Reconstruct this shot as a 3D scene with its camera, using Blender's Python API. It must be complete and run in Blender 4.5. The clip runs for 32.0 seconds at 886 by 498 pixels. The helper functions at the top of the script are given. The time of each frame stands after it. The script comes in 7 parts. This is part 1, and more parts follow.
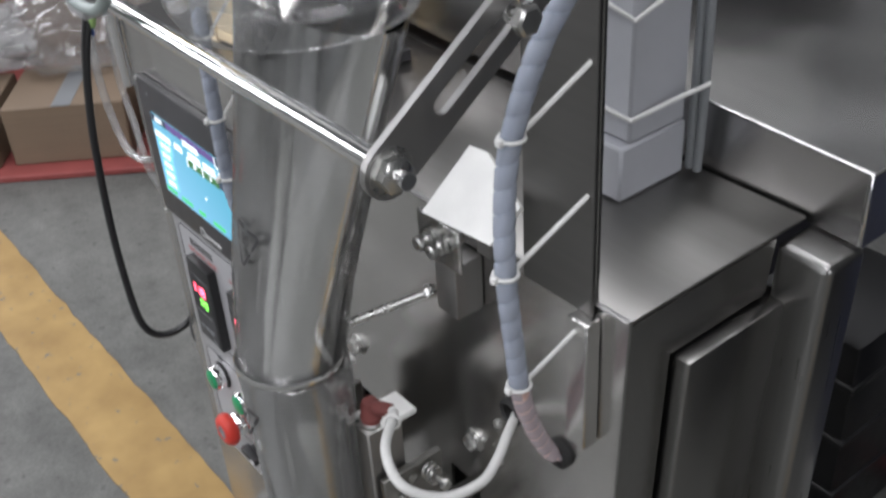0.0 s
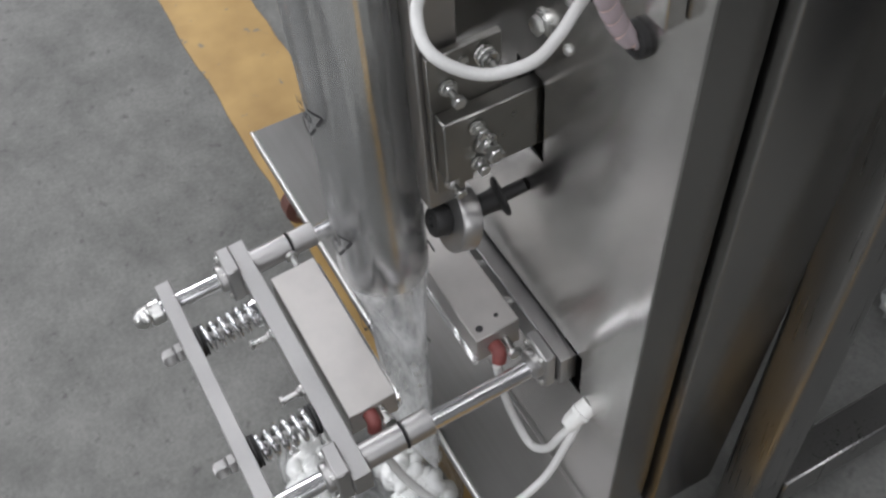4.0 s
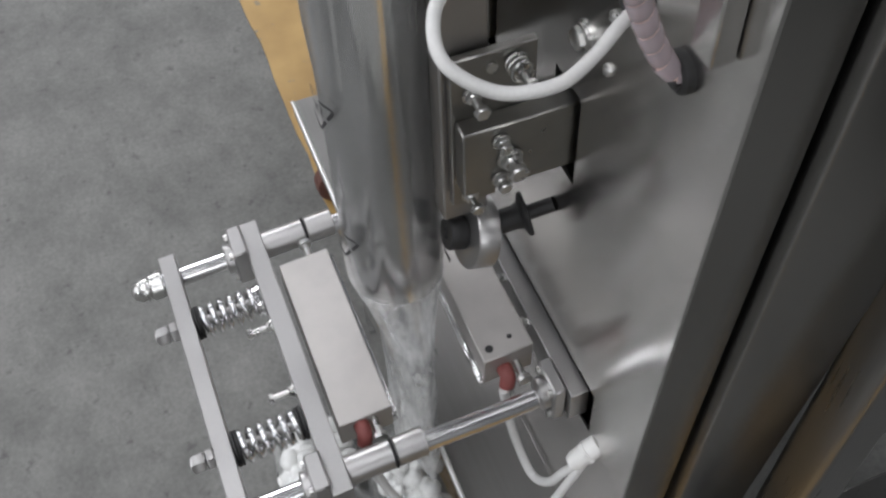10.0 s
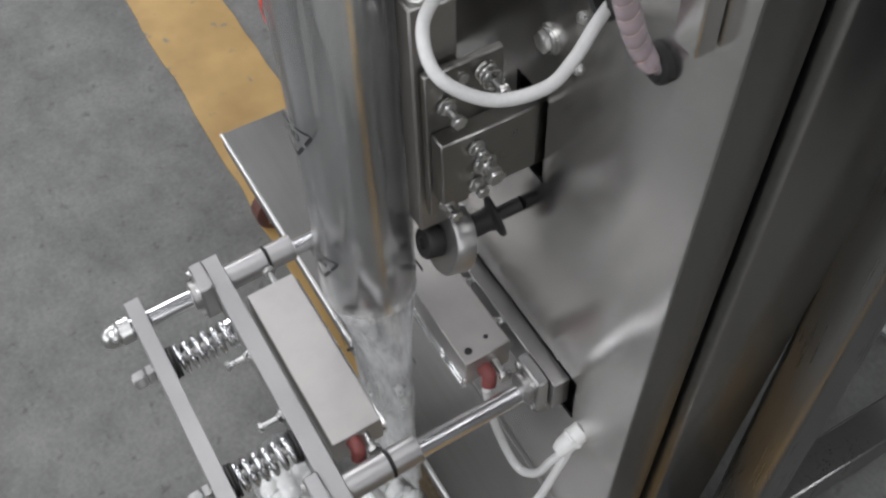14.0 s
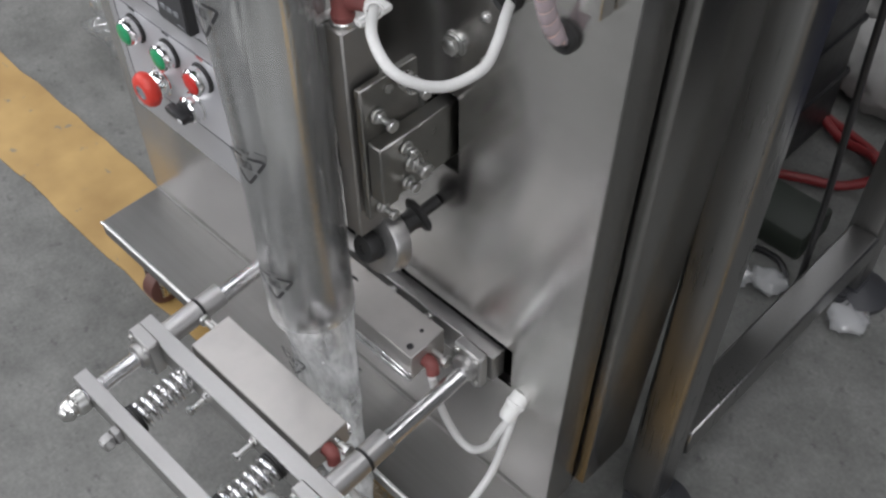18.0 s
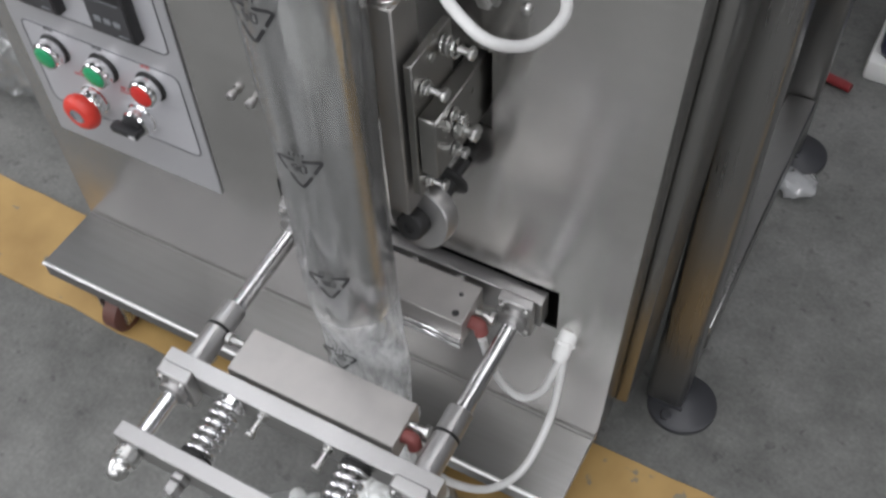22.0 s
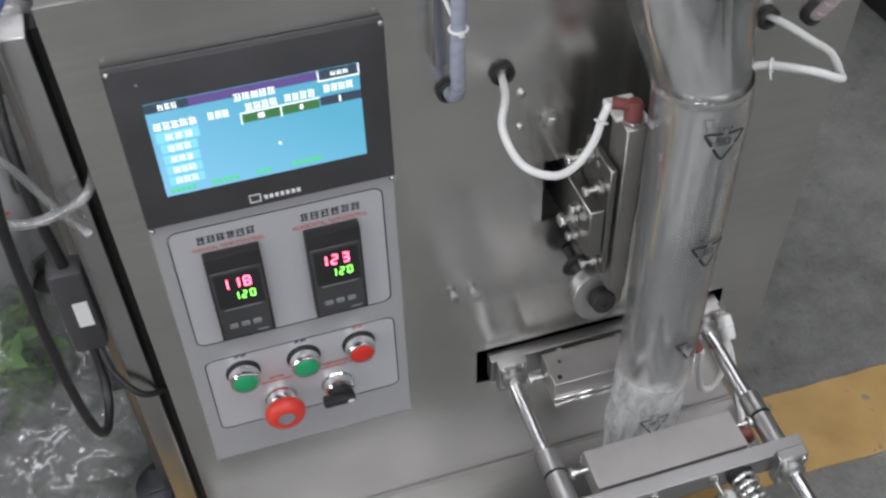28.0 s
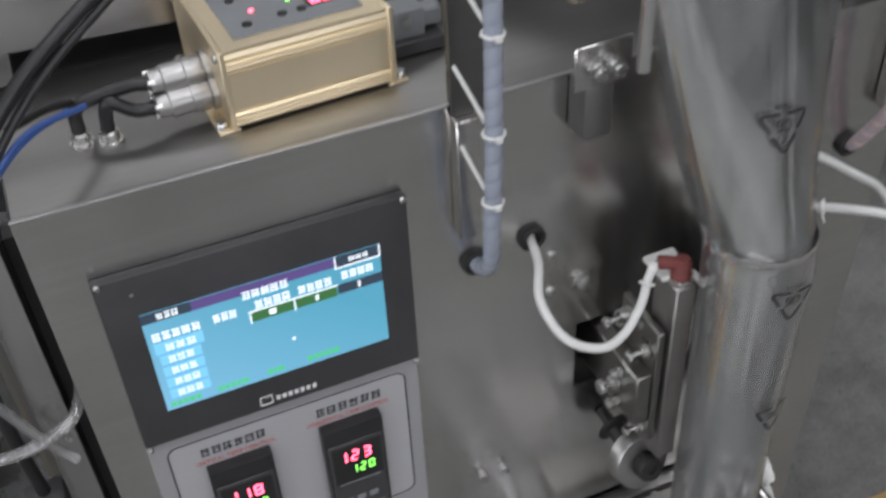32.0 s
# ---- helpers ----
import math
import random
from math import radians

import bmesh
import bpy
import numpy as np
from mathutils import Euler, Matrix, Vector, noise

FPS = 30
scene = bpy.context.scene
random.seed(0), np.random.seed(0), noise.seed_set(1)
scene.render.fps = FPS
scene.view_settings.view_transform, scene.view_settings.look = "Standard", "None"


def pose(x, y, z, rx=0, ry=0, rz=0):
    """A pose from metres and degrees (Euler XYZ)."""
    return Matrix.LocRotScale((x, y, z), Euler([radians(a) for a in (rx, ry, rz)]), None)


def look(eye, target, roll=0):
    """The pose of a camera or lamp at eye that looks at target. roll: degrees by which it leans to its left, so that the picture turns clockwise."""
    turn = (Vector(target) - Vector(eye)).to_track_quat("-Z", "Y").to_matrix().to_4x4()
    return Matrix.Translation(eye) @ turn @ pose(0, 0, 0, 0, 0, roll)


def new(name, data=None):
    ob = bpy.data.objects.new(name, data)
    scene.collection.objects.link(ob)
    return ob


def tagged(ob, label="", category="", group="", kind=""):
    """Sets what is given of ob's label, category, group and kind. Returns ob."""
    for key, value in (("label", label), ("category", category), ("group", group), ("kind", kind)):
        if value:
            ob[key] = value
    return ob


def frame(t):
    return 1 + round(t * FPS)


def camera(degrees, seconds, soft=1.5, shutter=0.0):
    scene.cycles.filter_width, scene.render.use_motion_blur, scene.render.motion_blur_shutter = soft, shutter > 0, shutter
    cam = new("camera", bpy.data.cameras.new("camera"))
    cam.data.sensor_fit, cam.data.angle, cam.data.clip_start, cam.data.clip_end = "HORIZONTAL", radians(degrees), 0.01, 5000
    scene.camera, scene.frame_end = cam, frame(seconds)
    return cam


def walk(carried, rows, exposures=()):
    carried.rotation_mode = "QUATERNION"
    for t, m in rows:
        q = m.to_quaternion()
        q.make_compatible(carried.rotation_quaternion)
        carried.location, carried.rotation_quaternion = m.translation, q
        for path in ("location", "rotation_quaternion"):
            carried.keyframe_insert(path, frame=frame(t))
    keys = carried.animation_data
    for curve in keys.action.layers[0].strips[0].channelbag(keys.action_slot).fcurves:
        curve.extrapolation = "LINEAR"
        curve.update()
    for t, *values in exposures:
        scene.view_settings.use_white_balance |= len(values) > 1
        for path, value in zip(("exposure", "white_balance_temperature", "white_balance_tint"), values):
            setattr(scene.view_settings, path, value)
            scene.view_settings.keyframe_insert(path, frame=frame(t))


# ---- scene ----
cam = camera(44.9, 32.0, soft=2.5, shutter=0.4)
PATH = [
    (0, (0.533, -0.358, 1.166), (-0.8, 0.633, 0.052), -3.8),
    (0.3, (0.529, -0.358, 1.162), (-0.768, 0.595, -0.026), -4.3),
    (0.5, (0.522, -0.362, 1.158), (-0.75, 0.575, -0.082), -5.0),
    (1, (0.521, -0.412, 1.142), (-0.643, 0.532, -0.182), -6.7),
    (1.5, (0.512, -0.425, 1.11), (-0.518, 0.58, -0.279), -4.2),
    (2, (0.516, -0.441, 1.089), (-0.421, 0.556, -0.371), -3.0),
    (2.5, (0.499, -0.415, 1.074), (-0.402, 0.479, -0.471), -3.5),
    (3, (0.486, -0.347, 1.048), (-0.489, 0.377, -0.542), -3.4),
    (3.5, (0.505, -0.303, 1.033), (-0.572, 0.328, -0.53), -4.1),
    (4, (0.5, -0.275, 1.029), (-0.627, 0.243, -0.54), -5.2),
    (4.5, (0.492, -0.254, 1.018), (-0.638, 0.193, -0.57), -4.9),
    (6.5, (0.44, -0.208, 0.992), (-0.643, 0.115, -0.658), 0.7),
    (7, (0.437, -0.206, 0.99), (-0.666, 0.115, -0.647), -2.4),
    (7.5, (0.439, -0.209, 0.993), (-0.676, 0.122, -0.634), -2.8),
    (8, (0.446, -0.216, 0.997), (-0.674, 0.133, -0.622), -3.0),
    (8.5, (0.453, -0.218, 0.999), (-0.672, 0.146, -0.615), -2.8),
    (9, (0.454, -0.218, 0.996), (-0.675, 0.166, -0.609), -2.3),
    (9.5, (0.457, -0.216, 0.998), (-0.673, 0.173, -0.606), -2.6),
    (10, (0.458, -0.221, 0.998), (-0.676, 0.177, -0.601), -2.6),
    (10.5, (0.464, -0.225, 0.999), (-0.675, 0.182, -0.594), -2.5),
    (11, (0.466, -0.228, 1.0), (-0.677, 0.186, -0.588), -2.8),
    (11.5, (0.472, -0.235, 1.003), (-0.674, 0.204, -0.576), -2.7),
    (12, (0.474, -0.238, 1.003), (-0.667, 0.229, -0.572), -2.9),
    (12.5, (0.471, -0.244, 1.004), (-0.658, 0.243, -0.573), -2.2),
    (13, (0.468, -0.252, 1.007), (-0.645, 0.253, -0.576), -2.5),
    (13.5, (0.46, -0.262, 1.009), (-0.639, 0.268, -0.575), -2.2),
    (14, (0.449, -0.275, 1.014), (-0.621, 0.302, -0.574), -2.1),
    (14.5, (0.441, -0.285, 1.015), (-0.605, 0.335, -0.573), -1.6),
    (16.5, (0.439, -0.34, 1.023), (-0.565, 0.397, -0.542), -3.7),
    (17, (0.428, -0.389, 1.048), (-0.493, 0.437, -0.523), -2.3),
    (17.5, (0.444, -0.407, 1.051), (-0.459, 0.479, -0.499), -1.6),
    (18, (0.478, -0.411, 1.051), (-0.464, 0.515, -0.45), -1.1),
    (18.5, (0.516, -0.426, 1.04), (-0.504, 0.504, -0.406), -2.7),
    (19, (0.51, -0.442, 1.06), (-0.517, 0.513, -0.366), -3.5),
    (19.5, (0.51, -0.441, 1.032), (-0.547, 0.55, -0.346), -4.4),
    (20, (0.484, -0.456, 1.036), (-0.538, 0.543, -0.363), -4.6),
    (20.5, (0.459, -0.477, 1.035), (-0.5, 0.552, -0.387), -4.9),
    (21, (0.424, -0.503, 1.044), (-0.443, 0.573, -0.401), -4.1),
    (21.5, (0.38, -0.518, 1.06), (-0.38, 0.602, -0.412), -1.9),
    (22, (0.325, -0.483, 1.049), (-0.31, 0.558, -0.537), -3.5),
    (22.5, (0.293, -0.45, 1.063), (-0.331, 0.616, -0.51), -5.9),
    (23, (0.267, -0.473, 1.067), (-0.327, 0.621, -0.499), -9.6),
    (23.5, (0.189, -0.52, 1.083), (-0.149, 0.628, -0.519), -8.1),
    (24, (0.093, -0.562, 1.091), (0.026, 0.611, -0.528), -3.8),
    (24.5, (0.024, -0.584, 1.098), (0.108, 0.601, -0.511), -0.6),
    (25, (-0.024, -0.517, 1.088), (0.017, 0.577, -0.585), -4.0),
    (25.3, (-0.064, -0.533, 1.081), (0.01, 0.57, -0.585), -4.1),
    (25.5, (-0.059, -0.541, 1.086), (-0.043, 0.552, -0.588), -9.0),
    (27.5, (-0.353, -0.593, 1.176), (0.08, 0.627, -0.348), 0.5),
    (28, (-0.37, -0.674, 1.18), (0.023, 0.686, -0.233), -2.0),
    (28.5, (-0.39, -0.7, 1.197), (-0.005, 0.737, -0.139), -1.2),
    (29, (-0.389, -0.73, 1.218), (-0.016, 0.81, -0.001), -0.9),
    (29.5, (-0.387, -0.737, 1.245), (-0.032, 0.868, 0.105), 0.7),
    (30, (-0.384, -0.753, 1.232), (-0.044, 0.951, 0.242), -0.5),
    (30.5, (-0.378, -0.734, 1.23), (0.043, 0.93, 0.203), -2.1),
    (31, (-0.39, -0.667, 1.203), (0.168, 0.934, 0.142), -2.7),
    (31.5, (-0.388, -0.623, 1.194), (0.188, 0.926, 0.068), -2.2),
    (32, (-0.4, -0.543, 1.167), (0.153, 0.887, -0.119), -3.3),
]
walk(cam, [(t, look(eye, target, roll)) for t, eye, target, roll in PATH], exposures=[(0.0, 0.08), (1.0, 0.30), (2.0, 0.36), (3.0, 0.24), (4.5, 0.12), (9.0, 0.06), (16.5, 0.06), (19.0, 0.30), (20.5, 0.30), (22.0, 0.18), (24.0, 0.10), (25.0, -0.12), (28.0, 0.0), (30.0, 0.02), (31.0, -0.08), (32.0, -0.24)])

# ---- world and light: a factory hall lit by roof lights and added, unseen windows ----
world = bpy.data.worlds.new("hall_sky")
scene.world = world
world.use_nodes = True
wn = world.node_tree.nodes
sky = wn.new("ShaderNodeTexSky")
sky.sky_type = "NISHITA"
sky.sun_disc = False
sky.sun_elevation, sky.sun_rotation = radians(50), radians(200)
world.node_tree.links.new(sky.outputs[0], wn["Background"].inputs[0])
wn["Background"].inputs[1].default_value = 0.08


def area_lamp(name, m, sx, sy, watts, colour):
    data = bpy.data.lights.new(name, "AREA")
    data.shape, data.size, data.size_y, data.energy, data.color = "RECTANGLE", sx, sy, watts, colour
    ob = new(name, data)
    ob.matrix_world = m
    return ob


DAY = (0.948, 0.952, 1.0)
area_lamp("roof_light_near", look((0.6, -2.0, 4.85), (0.6, -2.0, 0)), 5.5, 1.2, 155, DAY)
area_lamp("roof_light_mid", look((-0.5, 0.9, 4.85), (-0.5, 0.9, 0)), 4.5, 1.0, 85, DAY)
area_lamp("roof_light_far", look((-0.6, 3.7, 4.85), (-0.6, 3.7, 0)), 5.5, 1.0, 45, DAY)
# fill lights in the openings of the added, unseen tall windows
for wx in (-3.9, -1.9, 0.1, 2.1):
    area_lamp("window_light", look((wx, -5.93, 2.6), (wx, 0, 2.3)), 1.0, 3.0, 50, DAY)
for wy in (-3.2, -0.6):
    area_lamp("side_fill_light", look((-4.93, wy, 2.6), (0, wy, 2.3)), 0.9, 3.0, 95, DAY)
area_lamp("right_fill_light", look((4.93, -1.2, 2.6), (0, -1.2, 2.3)), 0.9, 3.0, 60, DAY)

# ---- small modelling tools ----


def box(bm, x0, x1, y0, y1, z0, z1, bevel=0.0, seg=1):
    v = bmesh.ops.create_cube(bm, size=1.0)["verts"]
    for p in v:
        p.co = Vector(((x0 + x1) / 2 + p.co.x * (x1 - x0), (y0 + y1) / 2 + p.co.y * (y1 - y0), (z0 + z1) / 2 + p.co.z * (z1 - z0)))
    if bevel > 0:
        e = list({e for p in v for e in p.link_edges})
        bmesh.ops.bevel(bm, geom=e, offset=bevel, segments=seg, affect="EDGES", profile=0.5)
    return bm


def rod(bm, a, b, r, seg=20, r2=None):
    a, b = Vector(a), Vector(b)
    m = Matrix.Translation((a + b) / 2) @ (b - a).to_track_quat("Z", "Y").to_matrix().to_4x4()
    bmesh.ops.create_cone(bm, cap_ends=True, segments=seg, radius1=r, radius2=r if r2 is None else r2, depth=(b - a).length, matrix=m)
    return bm


def lathe(bm, base, axis, profile, seg=28, cap=True):
    """Turns a profile of (radius, height) about an axis that starts at base."""
    q = Vector(axis).to_track_quat("Z", "Y").to_matrix()
    rings = []
    for r, hgt in profile:
        rings.append([bm.verts.new(Vector(base) + q @ Vector((r * math.cos(2 * math.pi * k / seg), r * math.sin(2 * math.pi * k / seg), hgt))) for k in range(seg)])
    for a, b in zip(rings, rings[1:]):
        for k in range(seg):
            bm.faces.new((a[k], a[(k + 1) % seg], b[(k + 1) % seg], b[k]))
    if cap:
        bm.faces.new(rings[0][::-1])
        bm.faces.new(rings[-1])
    return bm


def hexhead(bm, base, axis, r, length):
    return lathe(bm, base, axis, [(r * 0.92, 0), (r, length * 0.12), (r, length * 0.8), (r * 0.8, length)], seg=6)


def bolt(bm, base, axis, head=0.0055, length=0.012, shank=0.003, nut_at=None):
    """A hexagon bolt: threaded shank from base, head at the far end, with a washer and nut."""
    ax = Vector(axis).normalized()
    b = Vector(base)
    rod(bm, b, b + ax * length, shank, 10)
    hexhead(bm, b + ax * length, ax, head, head * 0.8)
    if nut_at is not None:
        rod(bm, b + ax * nut_at, b + ax * (nut_at + 0.0012), head * 1.25, 16)
        hexhead(bm, b + ax * (nut_at + 0.0012), ax, head, head * 0.75)
    return bm


def smooth_path(points, steps=10):
    """Catmull-Rom through the points."""
    p = [Vector(q) for q in points]
    p = [2 * p[0] - p[1]] + p + [2 * p[-1] - p[-2]]
    out = []
    for i in range(1, len(p) - 2):
        a, b, c, d = p[i - 1 : i + 3]
        for k in range(steps):
            t = k / steps
            out.append(0.5 * ((2 * b) + (c - a) * t + (2 * a - 5 * b + 4 * c - d) * t * t + (3 * b - a - 3 * c + d) * t ** 3))
    out.append(p[-2])
    return out


def sweep(bm, pts, r, seg=12, ends=True):
    """A round hose along the points; r is a number or a function of 0..1."""
    n = len(pts)
    rings, up = [], Vector((0.31, 0.87, 0.38))
    for i, p in enumerate(pts):
        d = (pts[min(i + 1, n - 1)] - pts[max(i - 1, 0)]).normalized()
        side = up - d * up.dot(d)
        side = side.normalized() if side.length > 1e-4 else d.orthogonal().normalized()
        up = side
        other = d.cross(side)
        rr = r(i / (n - 1)) if callable(r) else r
        rings.append([bm.verts.new(p + rr * (math.cos(2 * math.pi * k / seg) * side + math.sin(2 * math.pi * k / seg) * other)) for k in range(seg)])
    for a, b in zip(rings, rings[1:]):
        for k in range(seg):
            bm.faces.new((a[k], a[(k + 1) % seg], b[(k + 1) % seg], b[k]))
    if ends:
        bm.faces.new(rings[0][::-1])
        bm.faces.new(rings[-1])
    return bm


def coil(bm, a, b, r, wire, turns, seg=8, per=14):
    """A helical spring from a to b."""
    a, b = Vector(a), Vector(b)
    q = (b - a).to_track_quat("Z", "Y").to_matrix()
    n = int(turns * per)
    pts = [a + q @ Vector((r * math.cos(2 * math.pi * k / per), r * math.sin(2 * math.pi * k / per), (b - a).length * k / n)) for k in range(n + 1)]
    return sweep(bm, pts, wire, seg)


def wrap(bm, pts, r, pitch, width, thick=0.0006, per=12):
    """A flat band wound round a cable path: spiral cable wrap."""
    length = [0.0]
    for a, b in zip(pts, pts[1:]):
        length.append(length[-1] + (b - a).length)
    total = length[-1]
    n = int(total / pitch * per)
    rows, up, j = [], Vector((0.31, 0.87, 0.38)), 0
    for i in range(n + 1):
        s = total * i / n
        while j < len(pts) - 2 and length[j + 1] < s:
            j += 1
        f = (s - length[j]) / max(length[j + 1] - length[j], 1e-9)
        c = pts[j].lerp(pts[j + 1], min(max(f, 0), 1))
        d = (pts[j + 1] - pts[j]).normalized()
        side = (up - d * up.dot(d)).normalized()
        up = side
        other = d.cross(side)
        ang = 2 * math.pi * i / per
        o = math.cos(ang) * side + math.sin(ang) * other
        rows.append([bm.verts.new(c + o * (r + h) + d * w) for h, w in ((0, -width / 2), (thick, -width / 2 * 0.8), (thick, width / 2 * 0.8), (0, width / 2))])
    for a, b in zip(rows, rows[1:]):
        for k in range(3):
            bm.faces.new((a[k], b[k], b[k + 1], a[k + 1]))
    return bm


def finish(bm, name, mat, smooth=True, angle=40):
    bmesh.ops.recalc_face_normals(bm, faces=bm.faces)
    me = bpy.data.meshes.new(name)
    bm.to_mesh(me)
    bm.free()
    if mat:
        me.materials.append(mat)
    if smooth:
        me.shade_smooth()
        me.set_sharp_from_angle(angle=radians(angle))
    return me


def thing(name, label, category, at=(0, 0, 0), group="", kind="", turn=0.0):
    ob = new(name)
    ob.empty_display_size = 0.05
    ob.matrix_world = pose(*at, 0, 0, turn)
    bpy.context.view_layer.update()
    return tagged(ob, label, category, group, kind)


def part(name, bm, mat, parent, label="", smooth=True, angle=40):
    """One mesh part, modelled in world coordinates, under its thing."""
    ob = new(name, finish(bm, name, mat, smooth, angle))
    ob.parent = parent
    base = parent.matrix_world if parent.type == "EMPTY" else Matrix.Identity(4)
    if parent.type == "EMPTY":
        ob.matrix_parent_inverse = base.inverted()
    if label:
        ob["label"] = label
    return ob


def solo(name, bm, mat, label, category, group="", kind="", smooth=True, angle=40):
    return tagged(new(name, finish(bm, name, mat, smooth, angle)), label, category, group, kind)


def B():
    return bmesh.new()


def lean(bm):
    """The cabinet widens a little towards its top: moves both edges out with the height."""
    for v in bm.verts:
        if v.co.x > 0.17:
            v.co.x += 0.1865 + 0.041 * v.co.z - 0.208
        elif v.co.x < -0.42:
            v.co.x += -0.4425 - 0.015 * v.co.z + 0.4545
        if v.co.y > 0.1:
            v.co.y -= 0.055 * (0.8 - v.co.z)
    return bm


# ---- materials ----


def material(name, base, rough=0.5, metal=0.0, **more):
    m = bpy.data.materials.new(name)
    m.use_nodes = True
    p = m.node_tree.nodes["Principled BSDF"]
    p.inputs["Base Color"].default_value = (*base, 1)
    p.inputs["Roughness"].default_value = rough
    p.inputs["Metallic"].default_value = metal
    for key, value in more.items():
        p.inputs[key.replace("_", " ")].default_value = value
    return m


def grain(m, scale=(40, 40, 40), rough=(0.3, 0.45), tint=0.12, bump=0.0, bump_scale=(200, 200, 200), stain=3.0, dist=0.001, fine_part=0.4):
    """Two scales of variation: fine grain in the relief and roughness, broad stains in the colour."""
    nt = m.node_tree
    n, l = nt.nodes, nt.links
    p = n["Principled BSDF"]
    base = tuple(p.inputs["Base Color"].default_value)
    co = n.new("ShaderNodeTexCoord")

    def noise_of(sc, detail=4.0):
        mp = n.new("ShaderNodeMapping")
        mp.inputs["Scale"].default_value = sc
        l.new(co.outputs["Object"], mp.inputs[0])
        t = n.new("ShaderNodeTexNoise")
        t.inputs["Scale"].default_value = 1.0
        t.inputs["Detail"].default_value = detail
        l.new(mp.outputs[0], t.inputs[0])
        return t

    fine, broad = noise_of(scale), noise_of((stain,) * 3, 6.0 if fine_part > 0.1 else 0.0)
    mix = n.new("ShaderNodeMath")
    mix.operation = "MULTIPLY_ADD"
    l.new(broad.outputs[0], mix.inputs[0])
    mix.inputs[1].default_value = 1 - fine_part
    half = n.new("ShaderNodeMath")
    half.operation = "MULTIPLY"
    half.inputs[1].default_value = fine_part
    l.new(fine.outputs[0], half.inputs[0])
    l.new(half.outputs[0], mix.inputs[2])
    r = n.new("ShaderNodeMapRange")
    r.interpolation_type = "SMOOTHSTEP"
    r.inputs[1].default_value, r.inputs[2].default_value = 0.15, 0.85
    r.inputs[3].default_value, r.inputs[4].default_value = rough
    l.new(mix.outputs[0], r.inputs[0])
    l.new(r.outputs[0], p.inputs["Roughness"])
    c = n.new("ShaderNodeMapRange")
    c.interpolation_type = "SMOOTHSTEP"
    c.inputs[1].default_value, c.inputs[2].default_value = 0.15, 0.85
    c.inputs[3].default_value, c.inputs[4].default_value = 1 - tint, 1 + tint
    l.new(mix.outputs[0], c.inputs[0])
    v = n.new("ShaderNodeVectorMath")
    v.operation = "SCALE"
    v.inputs[0].default_value = base[:3]
    l.new(c.outputs[0], v.inputs["Scale"])
    l.new(v.outputs[0], p.inputs["Base Color"])
    if bump:
        b = n.new("ShaderNodeBump")
        b.inputs["Strength"].default_value, b.inputs["Distance"].default_value = bump, dist
        l.new(noise_of(bump_scale, 0.0 if bump_scale[0] < 50 else 2.0).outputs[0], b.inputs["Height"])
        l.new(b.outputs[0], p.inputs["Normal"])
    return m


def brushed(m, amount):
    """Satin sheet brushed along the level: reflections are drawn out up and down."""
    n, l = m.node_tree.nodes, m.node_tree.links
    t = n.new("ShaderNodeTangent")
    t.direction_type, t.axis = "RADIAL", "Z"
    p = n["Principled BSDF"]
    p.inputs["Anisotropic"].default_value, p.inputs["Anisotropic Rotation"].default_value = amount, 0.25
    l.new(t.outputs[0], p.inputs["Tangent"])
    return m


# brushed sheet steel: grain runs along x on the front, fine lines in z
STEEL = grain(material("brushed_steel", (0.62, 0.61, 0.595), 0.3, 1.0), (4, 4, 170), (0.17, 0.29), 0.13, 0.85, (15, 15, 9), 7.0, 0.004, fine_part=0.35)
brushed(STEEL, 0.68)
# same sheet steel with the shade of the cabinet sides put into its colour
STEEL_SHADED = grain(material("brushed_steel_shaded", (0.30, 0.295, 0.285), 0.3, 1.0), (3, 3, 900), (0.27, 0.27), 0.05, 0.4, (9, 9, 7), 6.0, 0.004, fine_part=0.0)
STEEL_TOP = grain(material("brushed_steel_top", (0.49, 0.485, 0.48), 0.25, 1.0), (5, 170, 5), (0.27, 0.27), 0.20, 0.7, (14, 14, 14), 7.0, 0.004, fine_part=0.3)
# cabinet top: front steel darkened in colour for the dim roof it mirrors
STEEL_CAB_DIM = grain(material("dim_cabinet_top_steel", (0.27, 0.262, 0.252), 0.25, 1.0), (5, 170, 5), (0.33, 0.33), 0.11, 0.7, (14, 14, 14), 7.0, 0.004, fine_part=0.3)
CHROME = grain(material("polished_steel", (0.84, 0.84, 0.84), 0.08, 1.0), (30, 30, 30), (0.06, 0.16), 0.05, 0.0, stain=8)
TUBE = grain(material("polished_tube_steel", (0.90, 0.895, 0.885), 0.1, 1.0), (120, 120, 3), (0.03, 0.09), 0.08, 0.08, (70, 70, 1.5), 12, 0.0008)
TRAY = grain(material("brushed_tray_steel", (0.275, 0.27, 0.263), 0.4, 0.9), (6, 170, 6), (0.38, 0.38), 0.16, 0.6, (14, 14, 14), 8.0, 0.004, fine_part=0.3)
MACHINED = grain(material("machined_steel", (0.41, 0.405, 0.398), 0.3, 1.0), (300, 300, 40), (0.32, 0.48), 0.06, 0.05, (900, 900, 60), 20.0, 0.0003)
BARSTEEL = grain(material("heater_bar_steel", (0.36, 0.35, 0.335), 0.45, 1.0), (60, 60, 60), (0.40, 0.55), 0.08, 0.06, (400, 400, 400), 15.0, 0.0003)
# pale tone that carries the glint along the tray's front edge
EDGE = grain(material("pale_glint_edge", (0.88, 0.87, 0.86), 0.4, 0.85), (20, 200, 200), (0.35, 0.5), 0.1)
